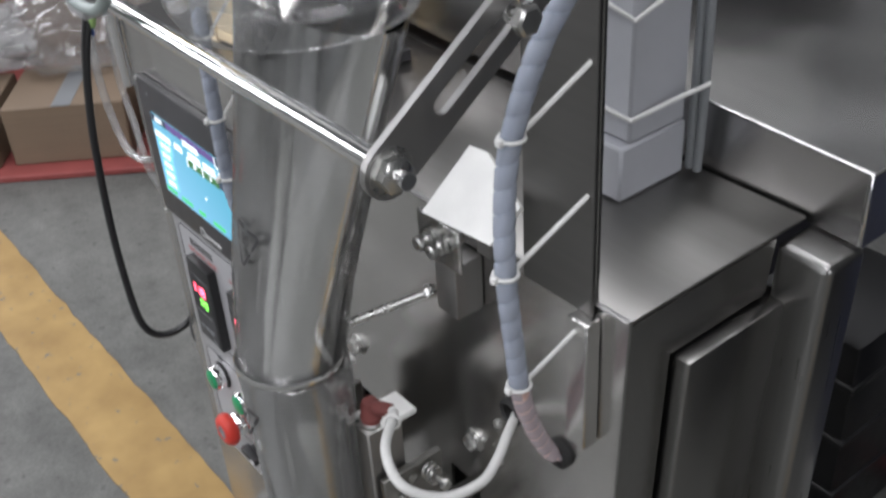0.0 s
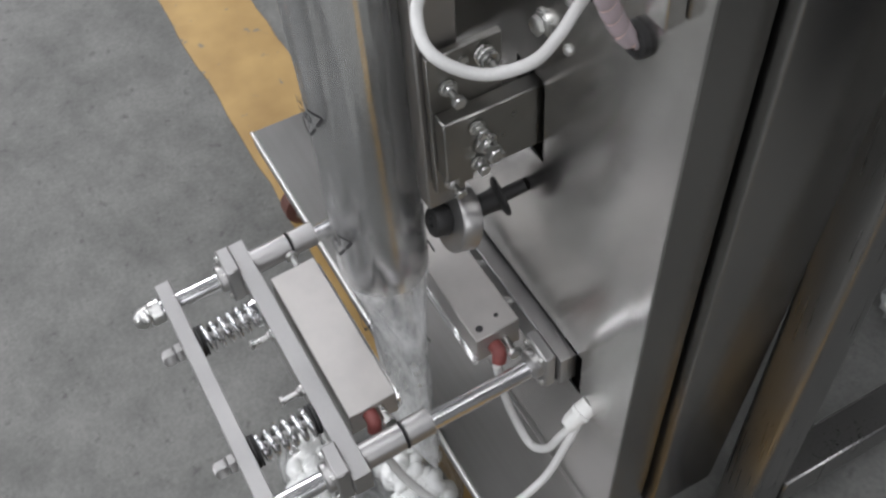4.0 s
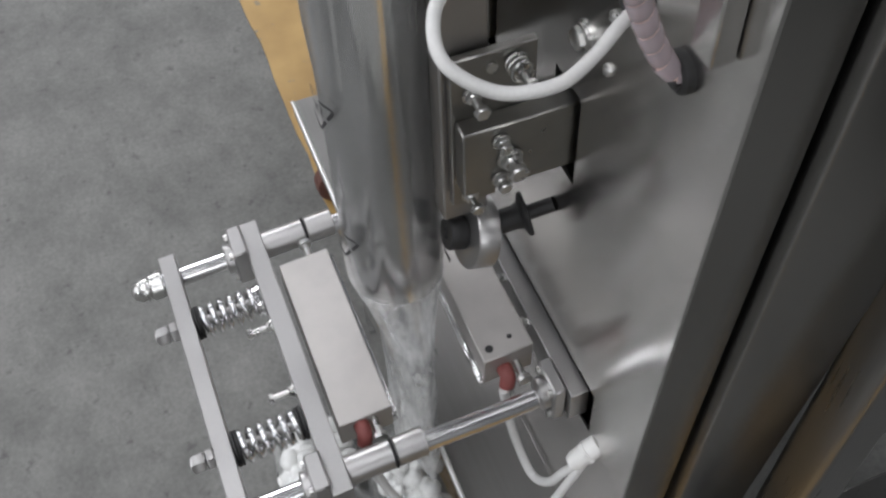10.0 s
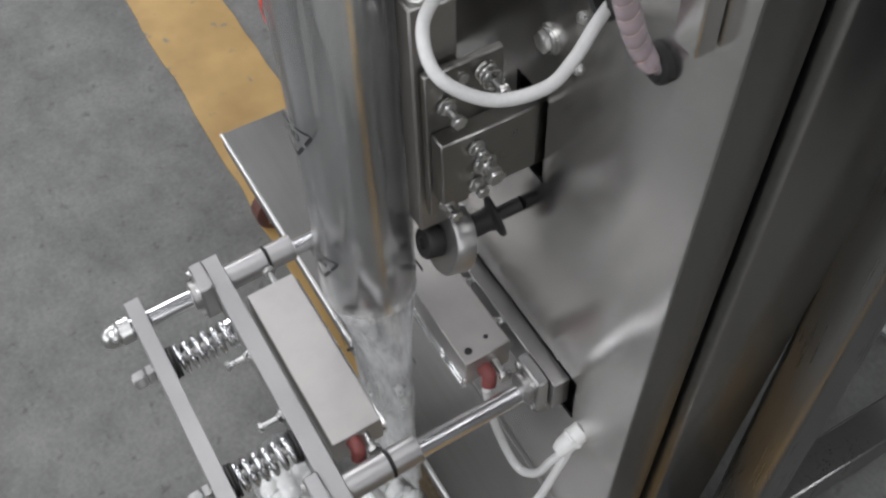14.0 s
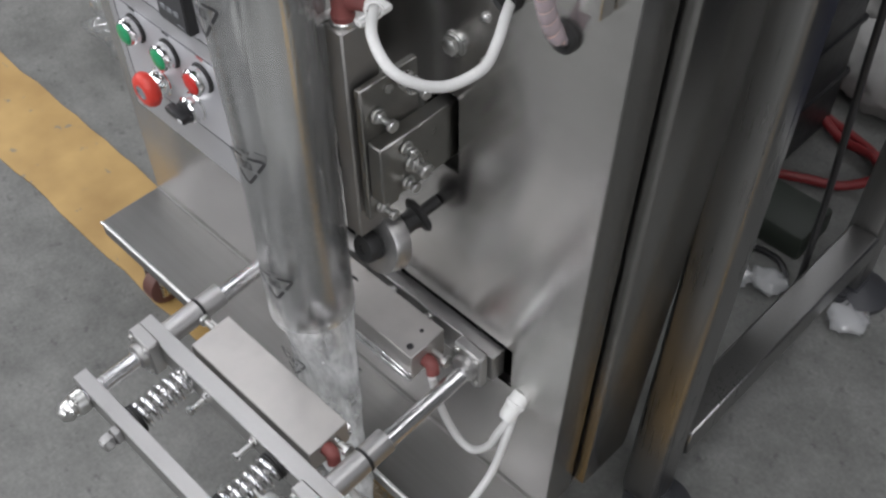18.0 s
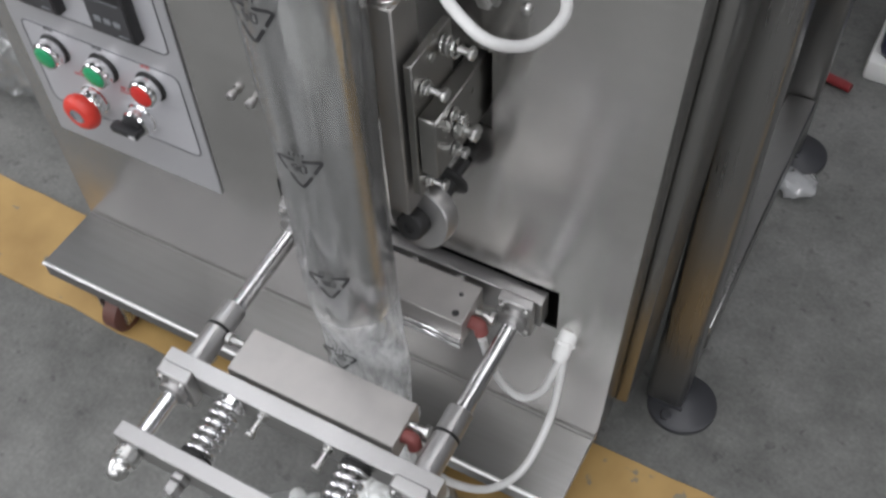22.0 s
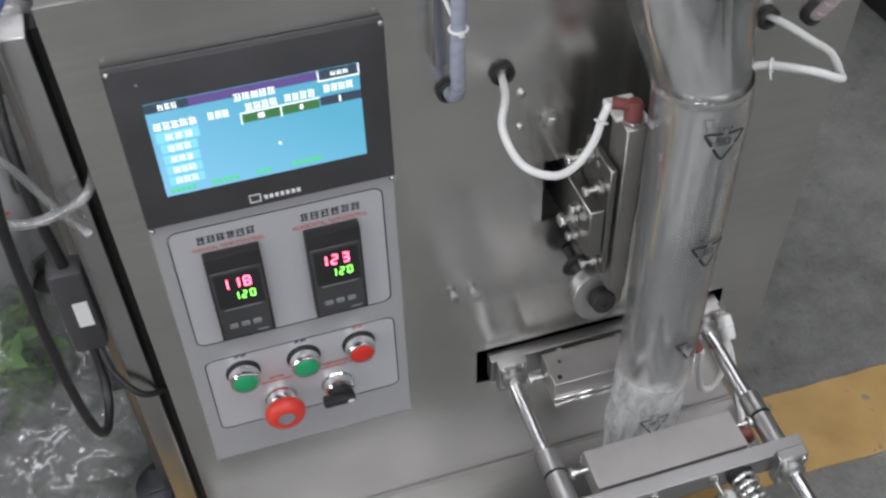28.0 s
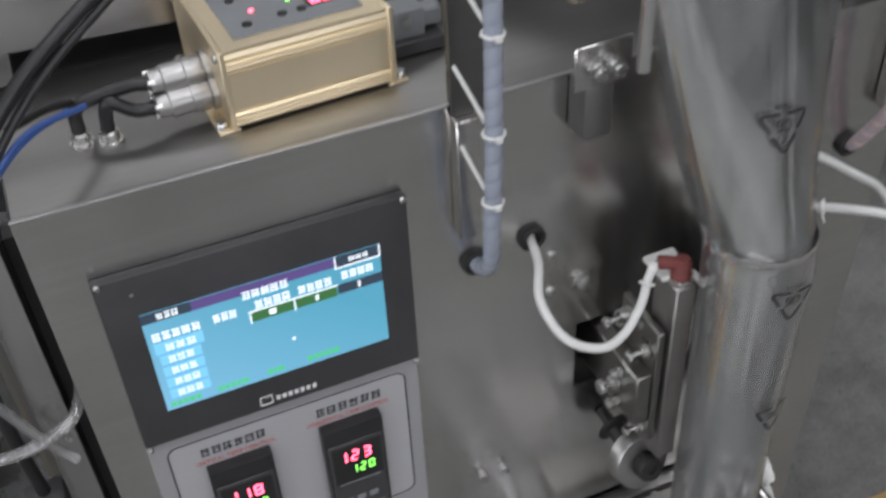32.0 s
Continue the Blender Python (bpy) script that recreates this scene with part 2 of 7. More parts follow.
RODSTEEL = grain(material("ground_rod_steel", (0.62, 0.62, 0.625), 0.25, 1.0), (300, 30, 300), (0.17, 0.28), 0.08, 0.0, stain=25)
BLOCK = grain(material("heater_block_steel", (0.45, 0.434, 0.416), 0.5, 1.0), (60, 60, 60), (0.46, 0.66), 0.14, 0.06, (500, 500, 500), 15.0, 0.0003)
ZINC = grain(material("zinc_bolt", (0.55, 0.55, 0.535), 0.28, 1.0), (200, 200, 200), (0.20, 0.38), 0.08, stain=60)
DARKPLATE = grain(material("dark_plate_steel", (0.29, 0.285, 0.27), 0.3, 1.0), (60, 60, 60), (0.24, 0.38), 0.08, 0.3, (40, 40, 40), 15.0, 0.0006)
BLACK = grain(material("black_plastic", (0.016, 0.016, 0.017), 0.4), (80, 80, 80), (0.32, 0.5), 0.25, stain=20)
RUBBER = grain(material("black_rubber", (0.012, 0.012, 0.012), 0.6), (150, 150, 150), (0.5, 0.7), 0.25, stain=25)
DARKGREY = grain(material("dark_grey_plastic", (0.045, 0.045, 0.048), 0.42), (90, 90, 90), (0.36, 0.5), 0.2, stain=20)
GREYP = grain(material("grey_plastic", (0.20, 0.21, 0.22), 0.5), (120, 120, 120), (0.4, 0.58), 0.12, stain=20)
PLATE = grain(material("grey_label_plate", (0.41, 0.41, 0.42), 0.38, 0.35), (300, 300, 300), (0.34, 0.46), 0.05, stain=9)
PLATE_LIGHT = grain(material("silver_label_field", (0.52, 0.52, 0.54), 0.36, 0.35), (300, 300, 300), (0.32, 0.44), 0.05, stain=9)
INK = material("black_ink", (0.02, 0.02, 0.022), 0.5)
RED_INK = material("red_ink", (0.50, 0.05, 0.045), 0.5)
WHITE_INK = material("white_ink", (0.75, 0.75, 0.75), 0.5)
HOSE = grain(material("white_braided_hose", (0.60, 0.60, 0.585), 0.5), (500, 500, 500), (0.42, 0.6), 0.1, 0.4, (900, 900, 900), 40, 0.0006)
WHITEP = grain(material("white_plastic", (0.70, 0.70, 0.68), 0.4), (100, 100, 100), (0.34, 0.5), 0.05, stain=15)
PALEWRAP = material("pale_spiral_wrap", (0.75, 0.70, 0.76), 0.2, 0.0, Transmission_Weight=0.6, IOR=1.2)
CLEARWRAP = material("clear_spiral_wrap", (0.57, 0.615, 0.71), 0.2, 0.0, Transmission_Weight=0.5, IOR=1.3)
BUNDLE = grain(material("blue_grey_cable_bundle", (0.24, 0.27, 0.33), 0.5), (400, 400, 60), (0.4, 0.6), 0.45, stain=60)
RED = material("red_button", (0.55, 0.025, 0.02), 0.32)
RED_MUSH = grain(material("red_mushroom_cap", (0.62, 0.045, 0.03), 0.4), (80, 80, 80), (0.34, 0.48), 0.08, stain=30)
GREEN = material("green_button", (0.015, 0.30, 0.12), 0.32)
REDRUB = grain(material("red_silicone_cap", (0.17, 0.045, 0.04), 0.6), (120, 120, 120), (0.55, 0.72), 0.2, stain=60)
GOLD = grain(material("gold_anodised_aluminium", (0.86, 0.74, 0.53), 0.45, 1.0), (500, 20, 20), (0.42, 0.55), 0.05, 0.03, (1200, 30, 30), 12, 0.0003)
BRASS = material("brass", (0.65, 0.48, 0.18), 0.3, 1.0)
CABLE = grain(material("black_cable", (0.014, 0.014, 0.015), 0.38), (90, 90, 90), (0.3, 0.46), 0.2, stain=20)
BLUECABLE = material("blue_cable", (0.035, 0.09, 0.30), 0.45)
COPPER = grain(material("copper_tinted_cable", (0.58, 0.40, 0.35), 0.42), (400, 400, 60), (0.35, 0.5), 0.3, stain=60)


def lit(name, colour, strength):
    m = bpy.data.materials.new(name)
    m.use_nodes = True
    p = m.node_tree.nodes["Principled BSDF"]
    p.inputs["Base Color"].default_value = (0.02, 0.02, 0.02, 1)
    p.inputs["Roughness"].default_value = 0.25
    p.inputs["Emission Color"].default_value = (*colour, 1)
    p.inputs["Emission Strength"].default_value = strength
    return m


LED_RED = lit("led_red", (1.0, 0.075, 0.14), 9.0)
LED_GREEN = lit("led_green", (0.25, 1.0, 0.12), 3.2)
SCREEN = lit("screen_blue", (0.085, 0.32, 0.46), 1.5)


def glare_fade(m, first, second):
    n, l = m.node_tree.nodes, m.node_tree.links
    co, mp, g, r = n.new("ShaderNodeTexCoord"), n.new("ShaderNodeMapping"), n.new("ShaderNodeTexGradient"), n.new("ShaderNodeMix")
    r.data_type = "RGBA"
    mp.inputs["Rotation"].default_value = (0, radians(38), 0)
    l.new(co.outputs["Generated"], mp.inputs[0])
    l.new(mp.outputs[0], g.inputs[0])
    l.new(g.outputs["Fac"], r.inputs[0])
    r.inputs[6].default_value, r.inputs[7].default_value = (*first, 1), (*second, 1)
    l.new(r.outputs[2], n["Principled BSDF"].inputs["Emission Color"])


# viewing-angle sheen and glare put into the screen colour as a gradient
glare_fade(SCREEN, (0.17, 0.42, 0.62), (0.075, 0.31, 0.45))
SCREEN_LIGHT = lit("screen_light_blue", (0.20, 0.58, 0.9), 1.4)
SCREEN_WHITE = lit("screen_white", (0.85, 0.92, 1.0), 1.5)
SCREEN_PURPLE = lit("screen_purple", (0.13, 0.085, 0.30), 1.0)
SCREEN_NAVY = lit("screen_navy", (0.035, 0.06, 0.10), 1.0)
SCREEN_GREEN = lit("screen_green", (0.05, 0.20, 0.06), 1.0)
SCREEN_LIME = lit("screen_lime", (0.10, 0.75, 0.25), 1.0)


def film_material(name, white, gloss, crumple, folds=(60, 60, 18), rim=0.7, streak=0.0, rough=0.065):
    """Clear film: mostly see-through, a little milky, with creased gloss."""
    m = bpy.data.materials.new(name)
    m.use_nodes = True
    n, l = m.node_tree.nodes, m.node_tree.links
    n.remove(n["Principled BSDF"])
    tr, gl, df = n.new("ShaderNodeBsdfTransparent"), n.new("ShaderNodeBsdfGlossy"), n.new("ShaderNodeBsdfDiffuse")
    tr.inputs[0].default_value = (0.95, 0.955, 0.955, 1)
    gl.inputs["Roughness"].default_value = rough
    df.inputs[0].default_value = (0.85, 0.86, 0.86, 1)
    co, t1, bp, mp = n.new("ShaderNodeTexCoord"), n.new("ShaderNodeTexNoise"), n.new("ShaderNodeBump"), n.new("ShaderNodeMapping")
    mp.inputs["Scale"].default_value = folds
    l.new(co.outputs["Object"], mp.inputs[0])
    l.new(mp.outputs[0], t1.inputs[0])
    t1.inputs["Scale"].default_value, t1.inputs["Detail"].default_value = 1.0, 0.0 if folds[2] < 5 else 3.0
    bp.inputs["Strength"].default_value, bp.inputs["Distance"].default_value = crumple, 0.006
    l.new(t1.outputs[0], bp.inputs["Height"])
    l.new(bp.outputs[0], gl.inputs["Normal"])
    lw, m1, m2, gain = n.new("ShaderNodeLayerWeight"), n.new("ShaderNodeMixShader"), n.new("ShaderNodeMixShader"), n.new("ShaderNodeMapRange")
    lw.inputs[0].default_value = 0.32
    gain.inputs[3].default_value, gain.inputs[4].default_value = gloss, min(1.0, gloss + rim)
    m1.inputs[0].default_value = white
    if streak:
        # the milky haze varies in drawn-out lines that stand in for reflected streaks
        t2, mp2, hz = n.new("ShaderNodeTexNoise"), n.new("ShaderNodeMapping"), n.new("ShaderNodeMapRange")
        mp2.inputs["Scale"].default_value = (folds[0] * 1.1, folds[1] * 1.1, folds[2] * 1.5)
        t2.inputs["Scale"].default_value, t2.inputs["Detail"].default_value, t2.inputs["Roughness"].default_value = 1.0, 3.0, 0.65
        l.new(co.outputs["Object"], mp2.inputs[0])
        l.new(mp2.outputs[0], t2.inputs[0])
        hz.inputs[1].default_value, hz.inputs[2].default_value = 0.36, 0.66
        hz.inputs[3].default_value, hz.inputs[4].default_value = white * (1 - streak), white * (1 + 1.6 * streak)
        l.new(t2.outputs[0], hz.inputs[0])
        l.new(hz.outputs[0], m1.inputs[0])
    l.new(tr.outputs[0], m1.inputs[1])
    tl, soft = n.new("ShaderNodeBsdfTranslucent"), n.new("ShaderNodeMixShader")
    tl.inputs[0].default_value = df.inputs[0].default_value
    soft.inputs[0].default_value = 0.4
    l.new(df.outputs[0], soft.inputs[1])
    l.new(tl.outputs[0], soft.inputs[2])
    l.new(soft.outputs[0], m1.inputs[2])
    l.new(lw.outputs["Fresnel"], gain.inputs[0])
    l.new(gain.outputs[0], m2.inputs[0])
    l.new(m1.outputs[0], m2.inputs[1])
    l.new(gl.outputs[0], m2.inputs[2])
    l.new(m2.outputs[0], n["Material Output"].inputs[0])
    return m


FILM_TIGHT = film_material("clear_packing_film", 0.15, 0.11, 0.7, (52, 52, 1.6), streak=0.6, rough=0.045)
FILM_FUNNEL = film_material("hazy_packing_film", 0.09, 0.20, 0.35, (42, 42, 0.8), streak=0.55, rough=0.05)
FILM = film_material("loose_clear_film", 0.52, 0.07, 0.9, (45, 45, 12), rim=0.35, streak=0.45)
FILM_SACHET = film_material("clear_sachet_film", 0.12, 0.03, 0.5, rim=0.3)
BAG = film_material("crumpled_plastic_bag", 0.14, 0.04, 0.4, (22, 22, 14), rim=0.45)
WHITEBAG = film_material("milky_plastic_bag", 0.52, 0.05, 0.8)


def concrete():
    m = material("concrete", (0.2, 0.2, 0.2), 0.6)
    n, l = m.node_tree.nodes, m.node_tree.links
    p = n["Principled BSDF"]
    co = n.new("ShaderNodeTexCoord")

    def ns(scale, detail, rough=0.6):
        t = n.new("ShaderNodeTexNoise")
        t.inputs["Scale"].default_value, t.inputs["Detail"].default_value, t.inputs["Roughness"].default_value = scale, detail, rough
        l.new(co.outputs["Object"], t.inputs[0])
        return t

    big, mid, fine, spots = ns(1.7, 7), ns(14, 9, 0.78), ns(190, 3), ns(48, 5, 0.62)
    ramp = n.new("ShaderNodeValToRGB")
    ramp.color_ramp.elements[0].position, ramp.color_ramp.elements[0].color = 0.34, (0.070, 0.071, 0.066, 1)
    ramp.color_ramp.elements[1].position, ramp.color_ramp.elements[1].color = 0.64, (0.178, 0.179, 0.168, 1)
    mix = n.new("ShaderNodeMix")
    mix.data_type = "FLOAT"
    mix.inputs[0].default_value = 0.6
    l.new(big.outputs[0], mix.inputs[2])
    l.new(mid.outputs[0], mix.inputs[3])
    l.new(mix.outputs[0], ramp.inputs[0])
    # small dark pits and dirt marks
    pit = n.new("ShaderNodeMapRange")
    pit.inputs[1].default_value, pit.inputs[2].default_value, pit.inputs[3].default_value, pit.inputs[4].default_value = 0.60, 0.70, 1.0, 0.62
    l.new(spots.outputs[0], pit.inputs[0])
    f2 = n.new("ShaderNodeMapRange")
    f2.inputs[1].default_value, f2.inputs[2].default_value, f2.inputs[3].default_value, f2.inputs[4].default_value = 0.3, 0.7, 0.86, 1.12
    l.new(fine.outputs[0], f2.inputs[0])
    k = n.new("ShaderNodeMath")
    k.operation = "MULTIPLY"
    l.new(pit.outputs[0], k.inputs[0])
    l.new(f2.outputs[0], k.inputs[1])
    v = n.new("ShaderNodeVectorMath")
    v.operation = "SCALE"
    l.new(ramp.outputs[0], v.inputs[0])
    l.new(k.outputs[0], v.inputs["Scale"])
    l.new(v.outputs[0], p.inputs["Base Color"])
    b = n.new("ShaderNodeBump")
    b.inputs["Strength"].default_value, b.inputs["Distance"].default_value = 0.35, 0.002
    l.new(mid.outputs[0], b.inputs["Height"])
    l.new(b.outputs[0], p.inputs["Normal"])
    return m


CONCRETE = concrete()


def yellow_paint():
    m = material("worn_yellow_paint", (0.5, 0.3, 0.06), 0.55)
    n, l = m.node_tree.nodes, m.node_tree.links
    p = n["Principled BSDF"]
    co, t, t2, ramp, ramp2 = n.new("ShaderNodeTexCoord"), n.new("ShaderNodeTexNoise"), n.new("ShaderNodeTexNoise"), n.new("ShaderNodeValToRGB"), n.new("ShaderNodeValToRGB")
    t.inputs["Scale"].default_value, t.inputs["Detail"].default_value = 14, 8
    t2.inputs["Scale"].default_value, t2.inputs["Detail"].default_value = 45, 4
    l.new(co.outputs["Object"], t.inputs[0])
    l.new(co.outputs["Object"], t2.inputs[0])
    e = ramp.color_ramp.elements
    e[0].position, e[0].color, e[1].position, e[1].color = 0.3, (0.30, 0.185, 0.062, 1), 0.7, (0.42, 0.275, 0.10, 1)
    l.new(t.outputs[0], ramp.inputs[0])
    e = ramp2.color_ramp.elements
    e[0].position, e[0].color, e[1].position, e[1].color = 0.645, (0, 0, 0, 1), 0.69, (1, 1, 1, 1)
    l.new(t2.outputs[0], ramp2.inputs[0])
    mix = n.new("ShaderNodeMix")
    mix.data_type = "RGBA"
    l.new(ramp2.outputs[0], mix.inputs[0])
    l.new(ramp.outputs[0], mix.inputs[6])
    mix.inputs[7].default_value = (0.20, 0.17, 0.12, 1)
    l.new(mix.outputs[2], p.inputs["Base Color"])
    return m


YELLOW = yellow_paint()
WALL = grain(material("grey_plaster_wall", (0.20, 0.205, 0.205), 0.8), (15, 15, 15), (0.7, 0.9), 0.15, 0.2, (60, 60, 60), 0.8, 0.004)
CEIL = grain(material("roof_sheet", (0.11, 0.115, 0.12), 0.7), (8, 8, 8), (0.6, 0.8), 0.12, stain=0.6)

# ---- setting ----
HX0, HX1, HY0, HY1, HZ = -5.0, 5.0, -6.0, 6.0, 5.0
bm = B()
box(bm, HX0, HX1, HY0, HY1, -0.1, 0.0)
solo("floor", bm, CONCRETE, "grey stained concrete factory floor", "floor", kind="structure", smooth=False)
bm = B()
random.seed(5)
n = 160
edge = [[], []]
for k in range(n + 1):
    x = -3.0 + 6.0 * k / n
    edge[0].append(bm.verts.new((x, -0.077 + random.uniform(-0.0025, 0.0025), 0.003)))
    edge[1].append(bm.verts.new((x, 0.045 + random.uniform(-0.0025, 0.0025), 0.003)))
for k in range(n):
    bm.faces.new((edge[0][k], edge[0][k + 1], edge[1][k + 1], edge[1][k]))
r = bmesh.ops.extrude_face_region(bm, geom=list(bm.faces))
for g in r["geom"]:
    if isinstance(g, bmesh.types.BMVert):
        g.co.z = 0.0008
solo("floor_stripe", bm, YELLOW, "worn yellow painted safety stripe on the concrete floor", "floor stripe", kind="structure", smooth=False)
for nm, b6 in (("wall_north", (HX0, HX1, HY1, HY1 + 0.2, 0, HZ)), ("wall_east", (HX1, HX1 + 0.2, HY0, HY1, 0, HZ)), ("wall_west", (HX0 - 0.2, HX0, HY0, HY1, 0, HZ)), ("wall_south", (HX0, HX1, HY0 - 0.2, HY0, 0, HZ))):
    bm = B()
    box(bm, *b6)
    solo(nm, bm, WALL, "plain grey plastered factory wall", "wall", kind="structure", smooth=False)
bm = B()
box(bm, HX0 - 0.2, HX1 + 0.2, HY0 - 0.2, HY1 + 0.2, HZ, HZ + 0.2)
solo("ceiling", bm, CEIL, "grey factory roof underside", "ceiling", kind="structure", smooth=False)


# unseen window frames, added round the fill lights on the walls
WINFRAME = grain(material("grey_window_frame", (0.30, 0.31, 0.31), 0.5), (30, 30, 30), (0.4, 0.6), 0.1)
for k, (wx, wy, along) in enumerate(((-3.9, HY0, 0), (-1.9, HY0, 0), (0.1, HY0, 0), (2.1, HY0, 0), (HX0, -3.2, 1), (HX0, -0.6, 1), (HX1, -1.2, 1))):
    win = thing("window_%d" % (k + 1), "unseen tall window with a grey frame, added round a fill light", "window", (wx, wy, 1.0), kind="structure")
    into = 1 if (wx == HX0 or wy == HY0) else -1
    hw = 0.45 if along else 0.5
    for a0, a1, z0, z1 in ((-hw - 0.06, -hw, 1.04, 4.16), (hw, hw + 0.06, 1.04, 4.16), (-hw, hw, 1.04, 1.10), (-hw, hw, 4.10, 4.16), (-hw, hw, 2.575, 2.625)):
        bm = B()
        d0, d1 = (0.005, 0.06) if into > 0 else (-0.06, -0.005)
        if along:
            box(bm, wx + d0, wx + d1, wy + a0, wy + a1, z0, z1)
        else:
            box(bm, wx + a0, wx + a1, wy + d0, wy + d1, z0, z1)
        part("frame_bar", bm, WINFRAME, win, smooth=False)
# ---- machine cabinet ----
CX0, CX1, CZ0, CZ1, CY1 = -0.4545, 0.208, 0.10, 0.795, 0.163
cabinet = thing("packing_machine_cabinet", "brushed stainless steel packing machine cabinet on castors", "cabinet", ((CX0 + CX1) / 2, 0.08, 0))


def pierced(bm, x0, x1, z0, z1, y0, y1, holes):
    """A sheet with rectangular openings right through it."""
    xs = sorted({x0, x1, *[v for hh in holes for v in hh[:2]]})
    zs = sorted({z0, z1, *[v for hh in holes for v in hh[2:]]})
    solid = lambda i, k: 0 <= i < len(xs) - 1 and 0 <= k < len(zs) - 1 and not any(a <= (xs[i] + xs[i + 1]) / 2 <= b and c <= (zs[k] + zs[k + 1]) / 2 <= d for a, b, c, d in holes)
    vf = {(i, k): bm.verts.new((x, y0, z)) for i, x in enumerate(xs) for k, z in enumerate(zs)}
    vb = {(i, k): bm.verts.new((x, y1, z)) for i, x in enumerate(xs) for k, z in enumerate(zs)}
    for i in range(len(xs) - 1):
        for k in range(len(zs) - 1):
            if not solid(i, k):
                continue
            c = [(i, k), (i + 1, k), (i + 1, k + 1), (i, k + 1)]
            bm.faces.new([vf[p] for p in c])
            bm.faces.new([vb[p] for p in reversed(c)])
            for (p, q, di, dk) in ((c[0], c[1], 0, -1), (c[1], c[2], 1, 0), (c[2], c[3], 0, 1), (c[3], c[0], -1, 0)):
                if not solid(i + di, k + dk):
                    bm.faces.new((vf[q], vf[p], vb[p], vb[q]))
    return bm


SLOT = (-0.143, 0.141, 0.265, 0.318)
HOLES = [SLOT, (0.044, 0.0785, 0.484, 0.558), (-0.0785, -0.044, 0.484, 0.558)]
bm = B()
pierced(bm, CX0, CX1, CZ0, CZ1, 0.0, 0.0025, HOLES)
bmesh.ops.remove_doubles(bm, verts=bm.verts, dist=1e-5)
part("front_panel", lean(bm), STEEL, cabinet, "brushed steel front sheet with slots", smooth=False)
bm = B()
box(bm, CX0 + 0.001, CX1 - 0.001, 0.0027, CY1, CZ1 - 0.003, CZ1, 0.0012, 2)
part("top_panel", lean(bm), STEEL_CAB_DIM, cabinet, "smooth steel top sheet")
bm = B()
box(bm, CX0, CX1, -0.0015, 0.002, CZ1 + 0.0001, CZ1 + 0.0016, 0.0006, 2)
part("top_edge", lean(bm), MACHINED, cabinet)
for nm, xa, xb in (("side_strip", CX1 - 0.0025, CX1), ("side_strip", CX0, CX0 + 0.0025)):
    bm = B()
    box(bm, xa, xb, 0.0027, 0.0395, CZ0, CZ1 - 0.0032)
    part(nm, lean(bm), STEEL_SHADED, cabinet, smooth=False)
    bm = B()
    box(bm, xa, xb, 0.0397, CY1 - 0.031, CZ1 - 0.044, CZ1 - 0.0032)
    part("side_rail", lean(bm), STEEL_SHADED, cabinet, smooth=False)
# black sheets behind the door edges stand in for shade in the gap
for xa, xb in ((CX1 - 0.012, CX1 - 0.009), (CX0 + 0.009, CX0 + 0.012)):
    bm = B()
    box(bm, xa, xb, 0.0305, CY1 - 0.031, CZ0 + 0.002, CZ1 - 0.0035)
    part("gap_shade_sheet", lean(bm), BLACK, cabinet, "black sheet for the shade in the gap behind the door edge", smooth=False)
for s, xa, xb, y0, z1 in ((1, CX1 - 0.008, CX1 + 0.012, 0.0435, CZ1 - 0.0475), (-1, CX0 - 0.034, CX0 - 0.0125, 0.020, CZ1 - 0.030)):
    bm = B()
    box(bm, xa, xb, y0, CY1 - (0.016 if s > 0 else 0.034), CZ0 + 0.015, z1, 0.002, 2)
    door = part("side_door", lean(bm), STEEL_SHADED if s > 0 else STEEL_TOP, cabinet, "brushed steel side door with a dark gap round it")
    if s < 0:
        # black fill for the shade between left door and cabinet
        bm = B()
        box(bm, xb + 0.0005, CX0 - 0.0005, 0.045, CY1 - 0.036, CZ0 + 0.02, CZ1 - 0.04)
        part("gap_shade_fill", lean(bm), BLACK, door, "black fill for the shade between door and cabinet", smooth=False)
        for hz in (0.24, 0.62):
            bm = B()
            box(bm, xa - 0.004, xa - 0.0003, 0.10, 0.125, hz - 0.03, hz + 0.03, 0.001)
            part("hinge", lean(bm), ZINC, door)
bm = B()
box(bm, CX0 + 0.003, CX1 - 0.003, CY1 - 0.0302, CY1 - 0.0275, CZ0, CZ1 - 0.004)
part("back_panel", lean(bm), STEEL_SHADED, cabinet, smooth=False)
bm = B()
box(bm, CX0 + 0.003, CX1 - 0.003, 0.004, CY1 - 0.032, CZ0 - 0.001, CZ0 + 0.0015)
part("bottom_panel", lean(bm), STEEL_SHADED, cabinet, smooth=False)
